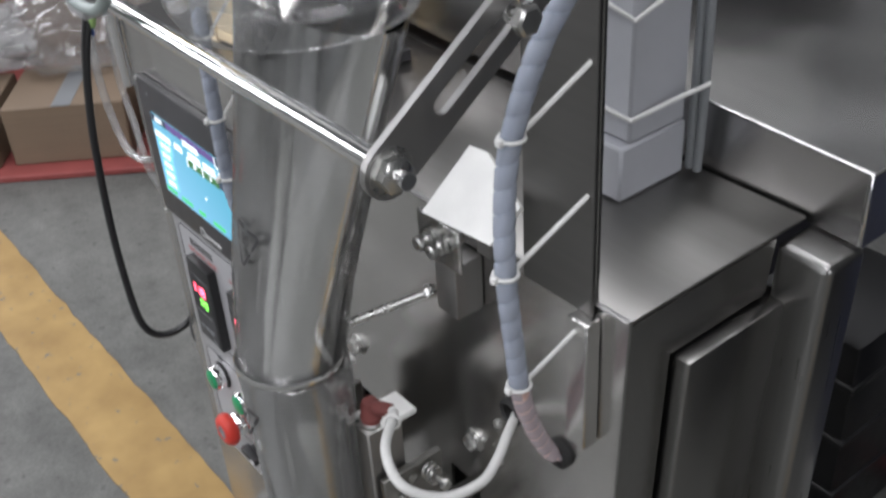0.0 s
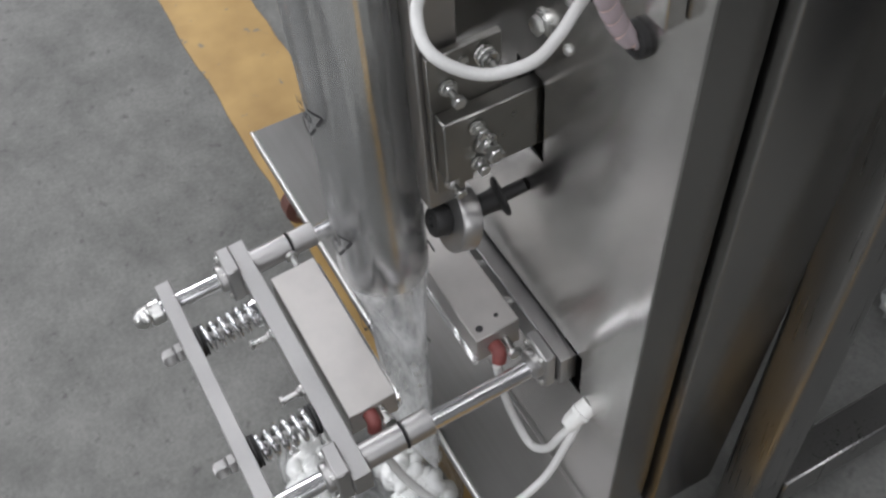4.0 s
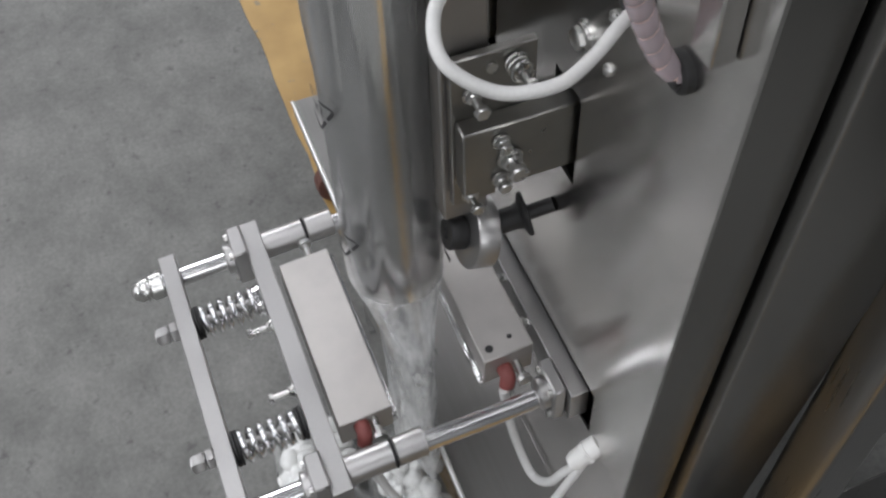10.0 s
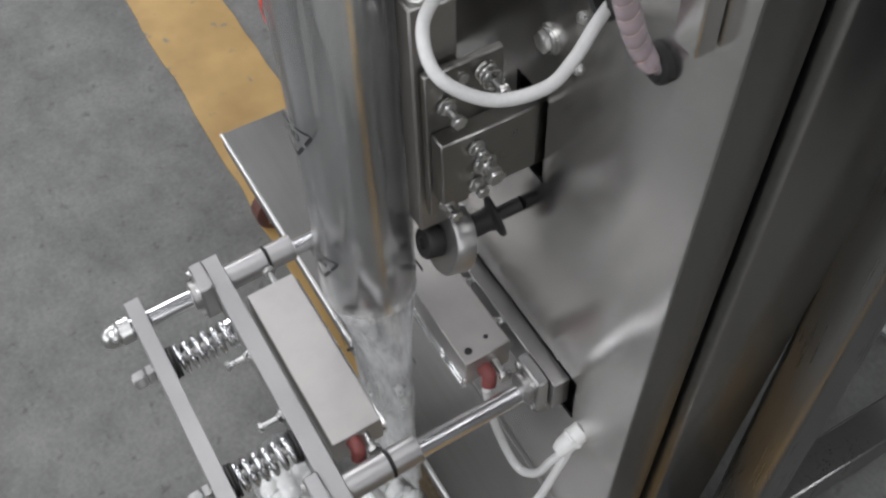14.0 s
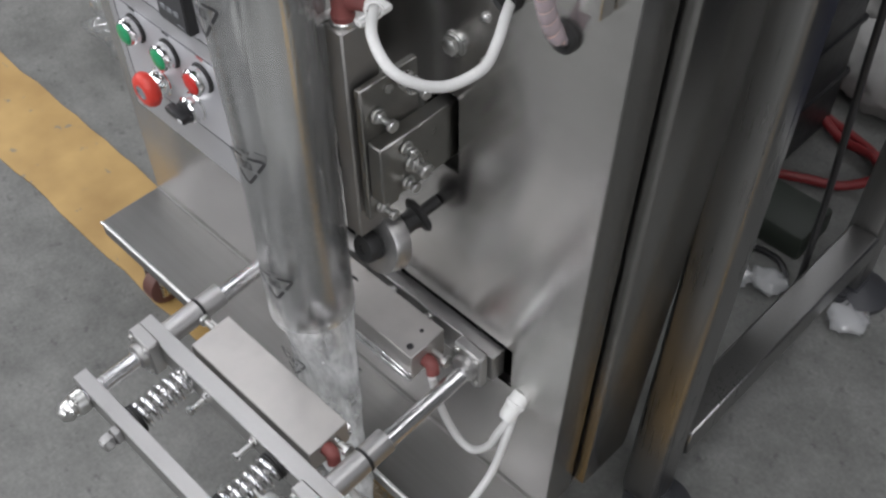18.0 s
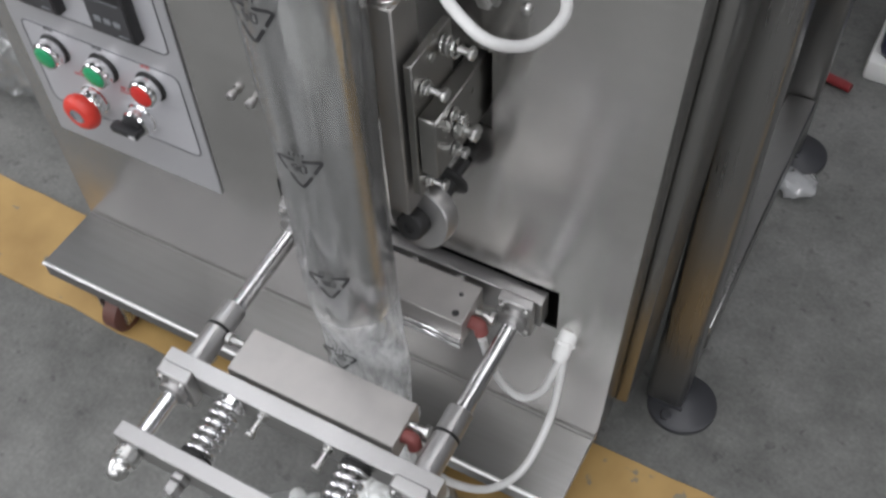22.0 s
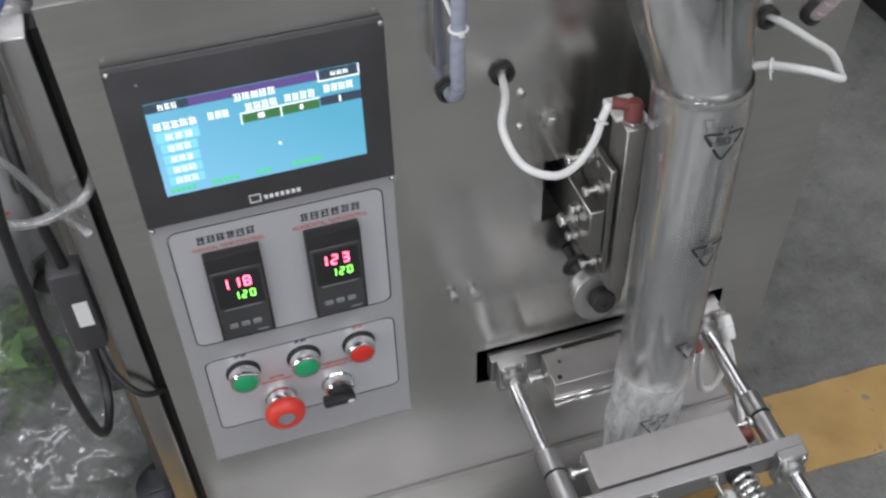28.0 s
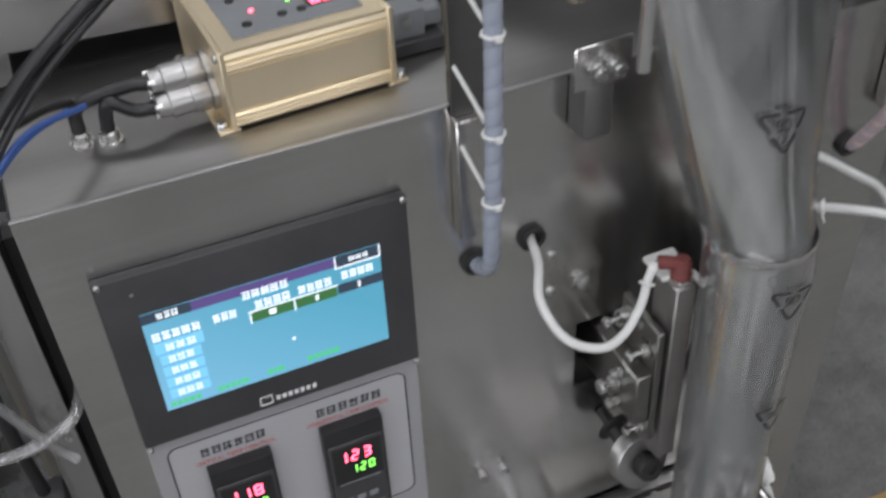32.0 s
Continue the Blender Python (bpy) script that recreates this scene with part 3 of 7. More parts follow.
# base tray that reaches out in front
bm = B()
box(bm, -0.444, 0.189, -0.083, 0.115, 0.098, 0.105, 0.001)
box(bm, -0.444, 0.189, -0.083, -0.080, 0.082, 0.0985, 0.0008)
part("base_tray", bm, TRAY, cabinet, "steel base tray with a folded front lip")
bm = B()
rod(bm, (-0.4435, -0.0828, 0.1042), (0.1885, -0.0828, 0.1042), 0.0021, 12)
part("tray_edge", bm, EDGE, cabinet, "front edge with its bright glint put into a pale tone")
bm = B()
box(bm, -0.440, 0.188, -0.0035, -0.0016, 0.1052, 0.1064, 0.0005)
part("panel_foot", bm, TRAY, cabinet, "folded foot of the front sheet")
for cx, cy in ((-0.375, -0.058), (-0.375, 0.09), (0.12, 0.09), (0.12, -0.02)):
    bm = B()
    box(bm, cx - 0.02, cx + 0.02, cy - 0.02, cy + 0.02, 0.0935, 0.0978, 0.001)
    for sx in (-1, 1):
        box(bm, cx + sx * 0.016 - 0.0015, cx + sx * 0.016 + 0.0015, cy - 0.015, cy + 0.017, 0.022, 0.094, 0.001)
    fork = part("castor", bm, ZINC, cabinet, "zinc castor fork with a dark wheel")
    bm = B()
    lathe(bm, (cx - 0.012, cy, 0.0275), (1, 0, 0), [(0.021, 0), (0.0265, 0.003), (0.0268, 0.012), (0.0265, 0.021), (0.021, 0.024)], 24)
    part("wheel", bm, grain(material("brown_castor_wheel", (0.10, 0.04, 0.03), 0.5), (60, 60, 60), (0.4, 0.6), 0.2) if cx == -0.375 and cy == -0.058 else bpy.data.materials["brown_castor_wheel"], fork)

# ---- control panel on the cabinet front ----
SEGS = {"0": "abcdef", "1": "bc", "2": "abged", "3": "abgcd", "8": "abcdefg"}


def digit(bm, ch, x, z, w, hgt, y, t):
    """One seven-segment figure with its lower left corner at x, z."""
    cells = {"a": (x + t, x + w - t, z + hgt - t, z + hgt), "d": (x + t, x + w - t, z, z + t), "g": (x + t, x + w - t, z + hgt / 2 - t / 2, z + hgt / 2 + t / 2),
             "f": (x, x + t, z + hgt / 2 + t / 3, z + hgt - t / 2), "b": (x + w - t, x + w, z + hgt / 2 + t / 3, z + hgt - t / 2),
             "e": (x, x + t, z + t / 2, z + hgt / 2 - t / 3), "c": (x + w - t, x + w, z + t / 2, z + hgt / 2 - t / 3)}
    for s in SEGS[ch]:
        a, b, c, d = cells[s]
        box(bm, a, b, y - 0.0003, y, c, d)


def rounded(bm, x0, x1, z0, z1, r, y0, y1, inner=None):
    """A rounded plate facing -y; with inner it is only a frame line that wide."""
    def ring(d, y):
        out = []
        for cx, cz, a0 in ((x1 - r, z1 - r, 0), (x0 + r, z1 - r, 90), (x0 + r, z0 + r, 180), (x1 - r, z0 + r, 270)):
            for k in range(7):
                a = radians(a0 + 15 * k)
                out.append(bm.verts.new((cx + (r - d) * math.cos(a), y, cz + (r - d) * math.sin(a))))
        return out
    f, b = ring(0, y0), ring(0, y1)
    m = len(f)
    for k in range(m):
        bm.faces.new((f[k], f[(k + 1) % m], b[(k + 1) % m], b[k]))
    if inner is None:
        bm.faces.new(f)
        bm.faces.new(b[::-1])
    else:
        f2, b2 = ring(inner, y0), ring(inner, y1)
        for k in range(m):
            j = (k + 1) % m
            bm.faces.new((f[k], f2[k], f2[j], f[j]))
            bm.faces.new((b[k], b[j], b2[j], b2[k]))
            bm.faces.new((f2[k], b2[k], b2[j], f2[j]))
    return bm


def words(name, body, x, z, size, y, mat, parent, width=None):
    """Lettering that faces -y, its lower left corner at x, z."""
    cu = bpy.data.curves.new(name, "FONT")
    cu.body, cu.size, cu.extrude = body, size, 0.0001
    tmp = bpy.data.objects.new(name, cu)
    scene.collection.objects.link(tmp)
    bpy.context.view_layer.update()
    me = bpy.data.meshes.new_from_object(tmp.evaluated_get(bpy.context.evaluated_depsgraph_get()))
    bpy.data.objects.remove(tmp)
    co = [v.co.copy() for v in me.vertices]
    w = max(c.x for c in co) - min(c.x for c in co)
    k = width / w if width else 1.0
    for v in me.vertices:
        v.co = Vector((x + v.co.x * k, y - v.co.z, z + v.co.y))
    me.materials.clear()
    me.materials.append(mat)
    ob = new(name, me)
    ob.parent = parent
    if parent.type == "EMPTY":
        ob.matrix_parent_inverse = parent.matrix_world.inverted()
    return ob


panel = thing("control_panel", "grey control plate with lit touch screen, temperature controllers and buttons", "control panel", (-0.32, -0.001, 0.42))
PX0, PX1 = -0.4235, -0.2175
bm = B()
box(bm, PX0, PX1, -0.0022, -0.0004, 0.2565, 0.5885, 0.0005)
part("label_plate", bm, PLATE, panel, "grey printed label plate", smooth=False)
for x0, x1, z0, z1 in ((-0.412, -0.228, 0.4315, 0.575), (-0.411, -0.2275, 0.3045, 0.409)):
    bm = B()
    rounded(bm, x0, x1, z0, z1, 0.009, -0.0027, -0.0021)
    part("label_field", bm, PLATE_LIGHT, panel, "lighter silver field", smooth=False)
    bm = B()
    rounded(bm, x0, x1, z0, z1, 0.009, -0.0030, -0.0026, 0.0011)
    part("field_outline", bm, INK, panel, "black outline", smooth=False)

# touch screen
bm = B()
box(bm, -0.4235, -0.2170, -0.0085, -0.0003, 0.5885, 0.7410, 0.0016, 2)
hmi = part("touch_screen", bm, DARKGREY, panel, "black-framed touch screen lit blue")
SX0, SX1, SZ0, SZ1 = -0.4015, -0.2395, 0.6195, 0.7085
bm = B()
box(bm, SX0, SX1, -0.0092, -0.0084, SZ0, SZ1)
part("display", bm, SCREEN, hmi, smooth=False)


def ui(name, mat, rects, lift=0.0004):
    bm = B()
    for u0, v0, u1, v1 in rects:
        box(bm, SX0 + u0 * (SX1 - SX0), SX0 + u1 * (SX1 - SX0), -0.0092 - lift, -0.0091, SZ1 - v1 * (SZ1 - SZ0), SZ1 - v0 * (SZ1 - SZ0))
    ob = part(name, bm, mat, hmi, smooth=False)
    if len(rects) > 1:
        ob["kind"] = "stuff"


def glyphs(u0, v0, u1, v1, n, seed):
    """Unreadable lettering as a row of small upright and level bars."""
    rnd = random.Random(seed)
    w = (u1 - u0) / n
    out = []
    for k in range(n):
        a = u0 + k * w
        tw, th, hh = 0.14 * w, 0.13 * (v1 - v0), v1 - v0
        x1, x2 = a + rnd.uniform(0.08, 0.25) * w, a + rnd.uniform(0.55, 0.75) * w
        z1, z2, z3 = v0 + rnd.uniform(0.02, 0.15) * hh, v0 + rnd.uniform(0.38, 0.52) * hh, v0 + rnd.uniform(0.72, 0.86) * hh
        out += [(a + 0.08 * w, z1, a + 0.88 * w, z1 + th), (a + rnd.uniform(0.05, 0.3) * w, z2, a + 0.84 * w, z2 + th), (a + 0.1 * w, z3, a + 0.9 * w, z3 + th),
                (x1, v0, x1 + tw, v1), (x2, v0 + rnd.uniform(0, 0.3) * hh, x2 + tw, v1)]
    return out


ui("title_bar", SCREEN_PURPLE, [(0.2, 0, 0.8, 0.09)])
for field in ((0, 0, 0.2, 0.09), (0.8, 0.0, 1.0, 0.10), (0.8, 0.275, 1.0, 0.365)):
    ui("dark_field", SCREEN_NAVY, [field])
for field in ((0.425, 0.275, 0.605, 0.375), (0.615, 0.275, 0.795, 0.375)):
    ui("green_field", SCREEN_GREEN, [field])
for field in ((0.02, 0.30, 0.22, 0.41), (0.03, 0.43, 0.20, 0.525), (0.03, 0.55, 0.20, 0.645), (0.03, 0.67, 0.20, 0.765), (0.03, 0.79, 0.20, 0.885)):
    ui("menu_button", SCREEN_LIGHT, [field])
ui("lettering", SCREEN_WHITE, glyphs(0.06, 0.015, 0.15, 0.075, 3, 1) + glyphs(0.40, 0.06, 0.60, 0.135, 5, 2) + glyphs(0.02, 0.20, 0.22, 0.275, 5, 3) + glyphs(0.27, 0.195, 0.37, 0.27, 3, 4)
   + glyphs(0.445, 0.18, 0.60, 0.255, 4, 5) + glyphs(0.63, 0.17, 0.78, 0.245, 4, 6) + glyphs(0.82, 0.155, 0.965, 0.23, 4, 7) + glyphs(0.86, 0.03, 0.95, 0.07, 3, 8)
   + [q for k in range(4) for q in glyphs(0.06, 0.445 + 0.12 * k, 0.17, 0.51 + 0.12 * k, 3, 10 + k)] + glyphs(0.06, 0.325, 0.19, 0.39, 3, 16)
   + [(0.8, 0, 0.806, 0.11), (0.994, 0, 1, 0.11), (0.8, 0.1, 1, 0.112), (0.418, 0.27, 0.424, 0.385), (0.607, 0.27, 0.613, 0.385), (0.418, 0.268, 0.80, 0.276), (0.50, 0.30, 0.53, 0.35), (0.70, 0.30, 0.715, 0.35), (0.89, 0.29, 0.90, 0.35), (0.575, 0.655, 0.587, 0.68)], 0.0008)
ui("status_line", SCREEN_LIME, glyphs(0.02, 0.92, 0.15, 0.965, 5, 31) + glyphs(0.22, 0.915, 0.36, 0.96, 5, 32) + glyphs(0.44, 0.91, 0.52, 0.955, 3, 33) + glyphs(0.62, 0.905, 0.77, 0.95, 5, 34), 0.0008)
bm = B()
rounded(bm, -0.3395, -0.3300, 0.5935, 0.6020, 0.001, -0.0089, -0.0084, 0.0009)
for k in range(7):
    box(bm, -0.3275 + 0.0045 * k, -0.3245 + 0.0045 * k, -0.0089, -0.0084, 0.5950, 0.5990)
part("maker_mark", bm, WHITE_INK, hmi, "white printed maker mark", smooth=False)
bm = B()
rod(bm, (-0.402, -0.0089, 0.7265), (-0.402, -0.0083, 0.7265), 0.0013, 12)
part("indicator", bm, GREYP, hmi)

# temperature controllers
words("lettering", "VERTICAL TEMP CONTROL", -0.3945, 0.5475, 0.0060, -0.0029, RED_INK, panel, 0.0610)
words("lettering", "HORIZONTAL TEMP CONTROL", -0.3090, 0.5475, 0.0060, -0.0029, RED_INK, panel, 0.0655)
for x0, x1, sd in ((-0.3895, -0.3395, 41), (-0.3015, -0.2485, 42)):
    bm = B()
    for u0, v0, u1, v1 in glyphs(x0, 0.5555, x1, 0.5640, 6, sd):
        box(bm, u0, u1, -0.0030, -0.0026, v0, v1)
    part("lettering", bm, INK, panel, smooth=False)["kind"] = "stuff"
for tx, top, value in ((-0.3635, "118", "120"), (-0.2765, "123", "120")):
    w2, z0, z1 = 0.0242, 0.4420, 0.5455
    bm = B()
    box(bm, tx - w2, tx + w2, -0.0125, -0.0005, z0, z1, 0.0012, 2)
    tc = part("temperature_controller", bm, BLACK, panel, "black temperature controller with glowing red and green figures")
    bm = B()
    box(bm, tx - w2 + 0.0022, tx + w2 - 0.0022, -0.0138, -0.0120, z0 + 0.003, z1 - 0.0165, 0.0008)
    part("front_face", bm, DARKGREY, tc)
    bm = B()
    box(bm, tx - w2 + 0.0045, tx + w2 - 0.0045, -0.0143, -0.0136, z0 + 0.043, z1 - 0.020)
    part("window", bm, BLACK, tc, smooth=False)
    bm = B()
    for k, ch in enumerate(top):
        digit(bm, ch, tx - 0.0150 + 0.0098 * k, 0.5080, 0.0066, 0.0120, -0.0144, 0.0016)
    part("red_digits", bm, LED_RED, tc, smooth=False)
    bm = B()
    for k, ch in enumerate(value):
        digit(bm, ch, tx - 0.0062 + 0.0072 * k, 0.4935, 0.0048, 0.0095, -0.0144, 0.0012)
    part("green_digits", bm, LED_GREEN, tc, smooth=False)
    bm = B()
    box(bm, tx - 0.0165, tx + 0.0165, -0.0143, -0.0136, 0.4820, 0.4828)
    part("printed_line", bm, GREYP, tc, smooth=False)
    bm = B()
    box(bm, tx + 0.008, tx + 0.018, -0.0143, -0.0136, 0.4480, 0.4495)
    part("printed_line", bm, GREYP, tc, smooth=False)
    for k in range(3):
        bm = B()
        box(bm, tx - 0.0155 + 0.0105 * k, tx - 0.0080 + 0.0105 * k, -0.0146, -0.0136, 0.4580, 0.4640, 0.0006)
        part("key", bm, GREYP, tc)

# push buttons
def push_button(x, z, mat, what):
    bm = B()
    lathe(bm, (x, -0.0025, z), (0, -1, 0), [(0.0165, 0), (0.0165, 0.0018), (0.0150, 0.0026)], 28)
    b = part("push_button", bm, RUBBER, panel, what)
    bm = B()
    lathe(bm, (x, -0.0045, z), (0, -1, 0), [(0.0135, 0), (0.0145, 0.002), (0.0148, 0.004), (0.0146, 0.0110), (0.0135, 0.0130), (0.0118, 0.0132), (0.0116, 0.010)], 32, cap=False)
    part("bezel", bm, CHROME, b, "chrome ring")
    bm = B()
    lathe(bm, (x, -0.0075, z), (0, -1, 0), [(0.0114, 0), (0.0114, 0.0108), (0.0106, 0.0116), (0.0045, 0.0122)], 28)
    part("cap", bm, mat, b)


push_button(-0.3775, 0.3830, GREEN, "green push button with a chrome ring")
push_button(-0.3190, 0.3830, GREEN, "green push button with a chrome ring")
push_button(-0.2645, 0.3830, RED, "red push button with a chrome ring")
bm = B()
lathe(bm, (-0.3475, -0.0025, 0.3320), (0, -1, 0), [(0.0165, 0), (0.0165, 0.002), (0.0145, 0.003), (0.0138, 0.0130), (0.0125, 0.0145)], 28)
es = part("emergency_stop", bm, CHROME, panel, "red mushroom emergency stop button")
bm = B()
lathe(bm, (-0.3475, -0.0155, 0.3320), (0, -1, 0), [(0.0105, 0), (0.0175, 0.002), (0.0200, 0.006), (0.0196, 0.0105), (0.0170, 0.0145), (0.0120, 0.0165), (0.0085, 0.0160), (0.0080, 0.0145)], 32)
part("mushroom_cap", bm, RED_MUSH, es)
bm = B()
lathe(bm, (-0.3475, -0.0300, 0.3320), (0, -1, 0), [(0.0080, 0), (0.0080, 0.0016), (0.0060, 0.0020), (0.0055, 0.0008)], 24)
part("arrow_ring", bm, GREYP, es)
bm = B()
lathe(bm, (-0.2905, -0.0025, 0.3320), (0, -1, 0), [(0.0165, 0), (0.0165, 0.0018), (0.0148, 0.003), (0.0148, 0.0115), (0.0130, 0.0135)], 28)
sel = part("selector_switch", bm, CHROME, panel, "black selector switch with a chrome ring")
bm = B()
lathe(bm, (-0.2905, -0.0155, 0.3320), (0, -1, 0), [(0.0120, 0), (0.0118, 0.004), (0.0100, 0.005)], 24)
box(bm, -0.3095, -0.2775, -0.0295, -0.0180, 0.3275, 0.3365, 0.0025, 2)
part("handle", bm, BLACK, sel)
bm = B()
box(bm, -0.2860, -0.2795, -0.0301, -0.0293, 0.3306, 0.3334)
part("pointer", bm, WHITE_INK, sel, smooth=False)
bm = B()
for x0, x1, z0, z1, sd in ((-0.3830, -0.3715, 0.4040, 0.4075, 51), (-0.3260, -0.3140, 0.4040, 0.4075, 52)):
    for u0, v0, u1, v1 in glyphs(x0, z0, x1, z1, 2, sd):
        box(bm, u0, u1, -0.0030, -0.0026, v0, v1)
part("lettering", bm, INK, panel, smooth=False)["kind"] = "stuff"
bm = B()
for x0, x1, z0, z1, n_, sd in ((-0.2700, -0.2590, 0.4040, 0.4075, 2, 53), (-0.3560, -0.3400, 0.3625, 0.3655, 2, 54), (-0.3640, -0.3330, 0.3575, 0.3600, 8, 55), (-0.3070, -0.2760, 0.3625, 0.3655, 4, 56), (-0.3080, -0.2740, 0.3575, 0.3600, 9, 57)):
    for u0, v0, u1, v1 in glyphs(x0, z0, x1, z1, n_, sd):
        box(bm, u0, u1, -0.0030, -0.0026, v0, v1)
part("lettering", bm, RED_INK, panel, smooth=False)["kind"] = "stuff"
for cx, cz in ((-0.4205, 0.5862), (-0.2198, 0.5862), (-0.4205, 0.7385), (-0.2198, 0.7385)):
    bm = B()
    lathe(bm, (cx, -0.0022, cz), (0, -1, 0), [(0.0022, 0), (0.0022, 0.007), (0.0015, 0.0078)], 10)
    part("corner_pin", bm, ZINC, panel)

# fasteners and grommets on the front sheet
for sx in (-1, 1):
    for gx, gz, r in ((0.1205, 0.665, 0.0110), (0.166, 0.659, 0.0110)):
        bm = B()
        lathe(bm, (sx * gx, 0.0, gz), (0, -1, 0), [(r * 0.95, -0.002), (r, 0.0015), (r * 0.95, 0.0045), (r * 0.75, 0.006), (r * 0.55, 0.0045), (r * 0.52, -0.002)], 24)
        part("grommet", bm, RUBBER, cabinet, "black rubber grommet")
    for bx, bz, hd in ((0.103, 0.640, 0.0035), (0.103, 0.604, 0.0035)):
        bm = B()
        lathe(bm, (sx * bx, 0.0, bz), (0, -1, 0), [(hd * 1.1, 0), (hd, 0.002), (hd * 0.5, 0.0032)], 12)
        part("panel_screw", bm, ZINC, cabinet)
    bm = B()
    rod(bm, (sx * 0.0755, 0, 0.605), (sx * 0.0755, -0.0015, 0.605), 0.0095, 28)
    rod(bm, (sx * 0.0755, -0.0015, 0.605), (sx * 0.0755, -0.0030, 0.605), 0.0078, 24)
    hexhead(bm, (sx * 0.0755, -0.003, 0.605), (0, -1, 0), 0.0068, 0.0045)
    part("panel_bolt", bm, ZINC, cabinet)
for bx, bz in ((-0.1665, 0.416), (-0.1465, 0.4155)):
    bm = B()
    lathe(bm, (bx, 0.0, bz), (0, -1, 0), [(0.0030, 0), (0.0030, 0.0030), (0.0042, 0.0032), (0.0042, 0.0078), (0.0034, 0.0086), (0.0022, 0.0086), (0.0020, 0.0070)], 14)
    part("panel_screw", bm, MACHINED, cabinet)

# ---- forming tube ----
TY, TR, TX, FX = -0.100, 0.0335, 0.006, -0.006
tube = thing("forming_tube", "polished steel forming tube with a funnel top above the jaws", "forming tube", (0, TY, 0.36))
bm = B()
lathe(bm, (TX, TY, 0.352), (0, 0, 1), [(TR, 0), (TR, 0.341), (TR - 0.0015, 0.341), (TR - 0.0015, 0.0)], 64, cap=False)
part("lower_tube", bm, TUBE, tube, "polished lower tube")


def oval_loft(bm, rows, seg=48, cy=TY):
    """Oval rings of (z, rx, ry, y offset) joined into one wall."""
    rings = []
    for z, rx, ry, oy in rows:
        mid = TX + (FX - TX) * min(1.0, max(0.0, (z - 0.66) / 0.10))
        rings.append([bm.verts.new((mid + rx * math.cos(2 * math.pi * k / seg), cy + oy + ry * math.sin(2 * math.pi * k / seg), z)) for k in range(seg)])
    for a, b in zip(rings, rings[1:]):
        for k in range(seg):
            bm.faces.new((a[k], a[(k + 1) % seg], b[(k + 1) % seg], b[k]))
    return bm


CONE = [(0.6950, 0.0345, 0.0345, 0.0)] + [(0.7020 + h_, 0.0362 + 0.178 * h_, 0.0350 - 0.01 * h_, 0.002 + 0.250 * h_) for h_ in (0.012, 0.05, 0.09, 0.13, 0.18, 0.2345)]
bm = B()
oval_loft(bm, CONE)
part("funnel", bm, TUBE, tube, "polished funnel")
bm = B()
lathe(bm, (0.002, TY, 0.6980), (0, 0, 1), [(0.0365, -0.004), (0.0390, 0.0), (0.0394, 0.003), (0.0386, 0.0050), (0.0376, 0.003), (0.0370, -0.004)], 48, cap=False)
part("ring", bm, CHROME, tube, "rolled rim where the film turns in")
bm = B()
box(bm, TX - 0.0035, TX + 0.0035, TY - 0.001, TY + 0.0005, 0.300, 0.360, 0.0004)
part("guide_strip", bm, GREYP, tube, "thin grey guide strip below the tube mouth")

# clear film drawn over the tube, with printed marks
film = thing("packing_film", "clear printed plastic film drawn down over the forming tube", "packing film", (0, TY, 0.30))
bm = B()
oval_loft(bm, [(z, rx + 0.0026, ry + 0.0026, oy) for z, rx, ry, oy in CONE], 192)
# long soft pleats, as the film is gathered towards the ring
for v in bm.verts:
    off = Vector((v.co.x - FX, v.co.y - TY - 0.25 * max(0.0, v.co.z - 0.702), 0.0))
    a = math.atan2(off.y, off.x)
    fade = min(1.0, max(0.0, (v.co.z - 0.70) / 0.05))
    v.co += off.normalized() * fade * (0.0020 * noise.noise(Vector((math.cos(a) * 5.0, math.sin(a) * 5.0, v.co.z * 2.5))) + 0.0007 * noise.noise(Vector((math.cos(a) * 14.0, math.sin(a) * 14.0, v.co.z * 3.5))))
part("film_over_funnel", bm, FILM_FUNNEL, film)
bm = B()
seg = 112
rings = []
random.seed(11)
rows = [(0.697, 0), (0.675, 0), (0.65, 0), (0.625, 0), (0.60, 0), (0.56, 0), (0.52, 0), (0.485, 0), (0.45, 0), (0.42, 0), (0.395, 0), (0.375, 0), (0.36, 0.0), (0.352, 0.06), (0.343, 0.16), (0.33, 0.29), (0.315, 0.40), (0.303, 0.48), (0.296, 0.52), (0.288, 0.55), (0.27, 0.58), (0.24, 0.60), (0.20, 0.62), (0.15, 0.60), (0.11, 0.55), (0.085, 0.8), (0.072, 0.97)]
for z, flat in rows:
    ring_ = []
    for k in range(seg):
        a = 2 * math.pi * k / seg
        rt = TR + 0.0020 + 0.0032 * min(1.0, max(0.0, (z - 0.53) / 0.14))
        rx = rt * (1 - flat) + 0.0445 * flat
        ry = rt * (1 - flat) + 0.006 * flat
        wob = (0.0012 + 0.003 * flat * (1 - flat) * 4) * noise.noise(Vector((math.cos(a) * 2.2, math.sin(a) * 2.2, z * 22)))
        wob += 0.0005 * noise.noise(Vector((math.cos(a) * 7, math.sin(a) * 7, z * 5)))
        ring_.append(bm.verts.new((TX - 0.003 * (z > 0.68) + (rx + wob) * math.cos(a), TY + (ry + wob * 0.9) * math.sin(a) + 0.012 * flat * 0.4, z)))
    rings.append(ring_)
for a, b in zip(rings, rings[1:]):
    for k in range(seg):
        bm.faces.new((a[k], a[(k + 1) % seg], b[(k + 1) % seg], b[k]))
bm.verts.index_update()
low = [f_ for f_ in bm.faces if f_.calc_center_median().z < 0.36]
cut = B()
remap = {}
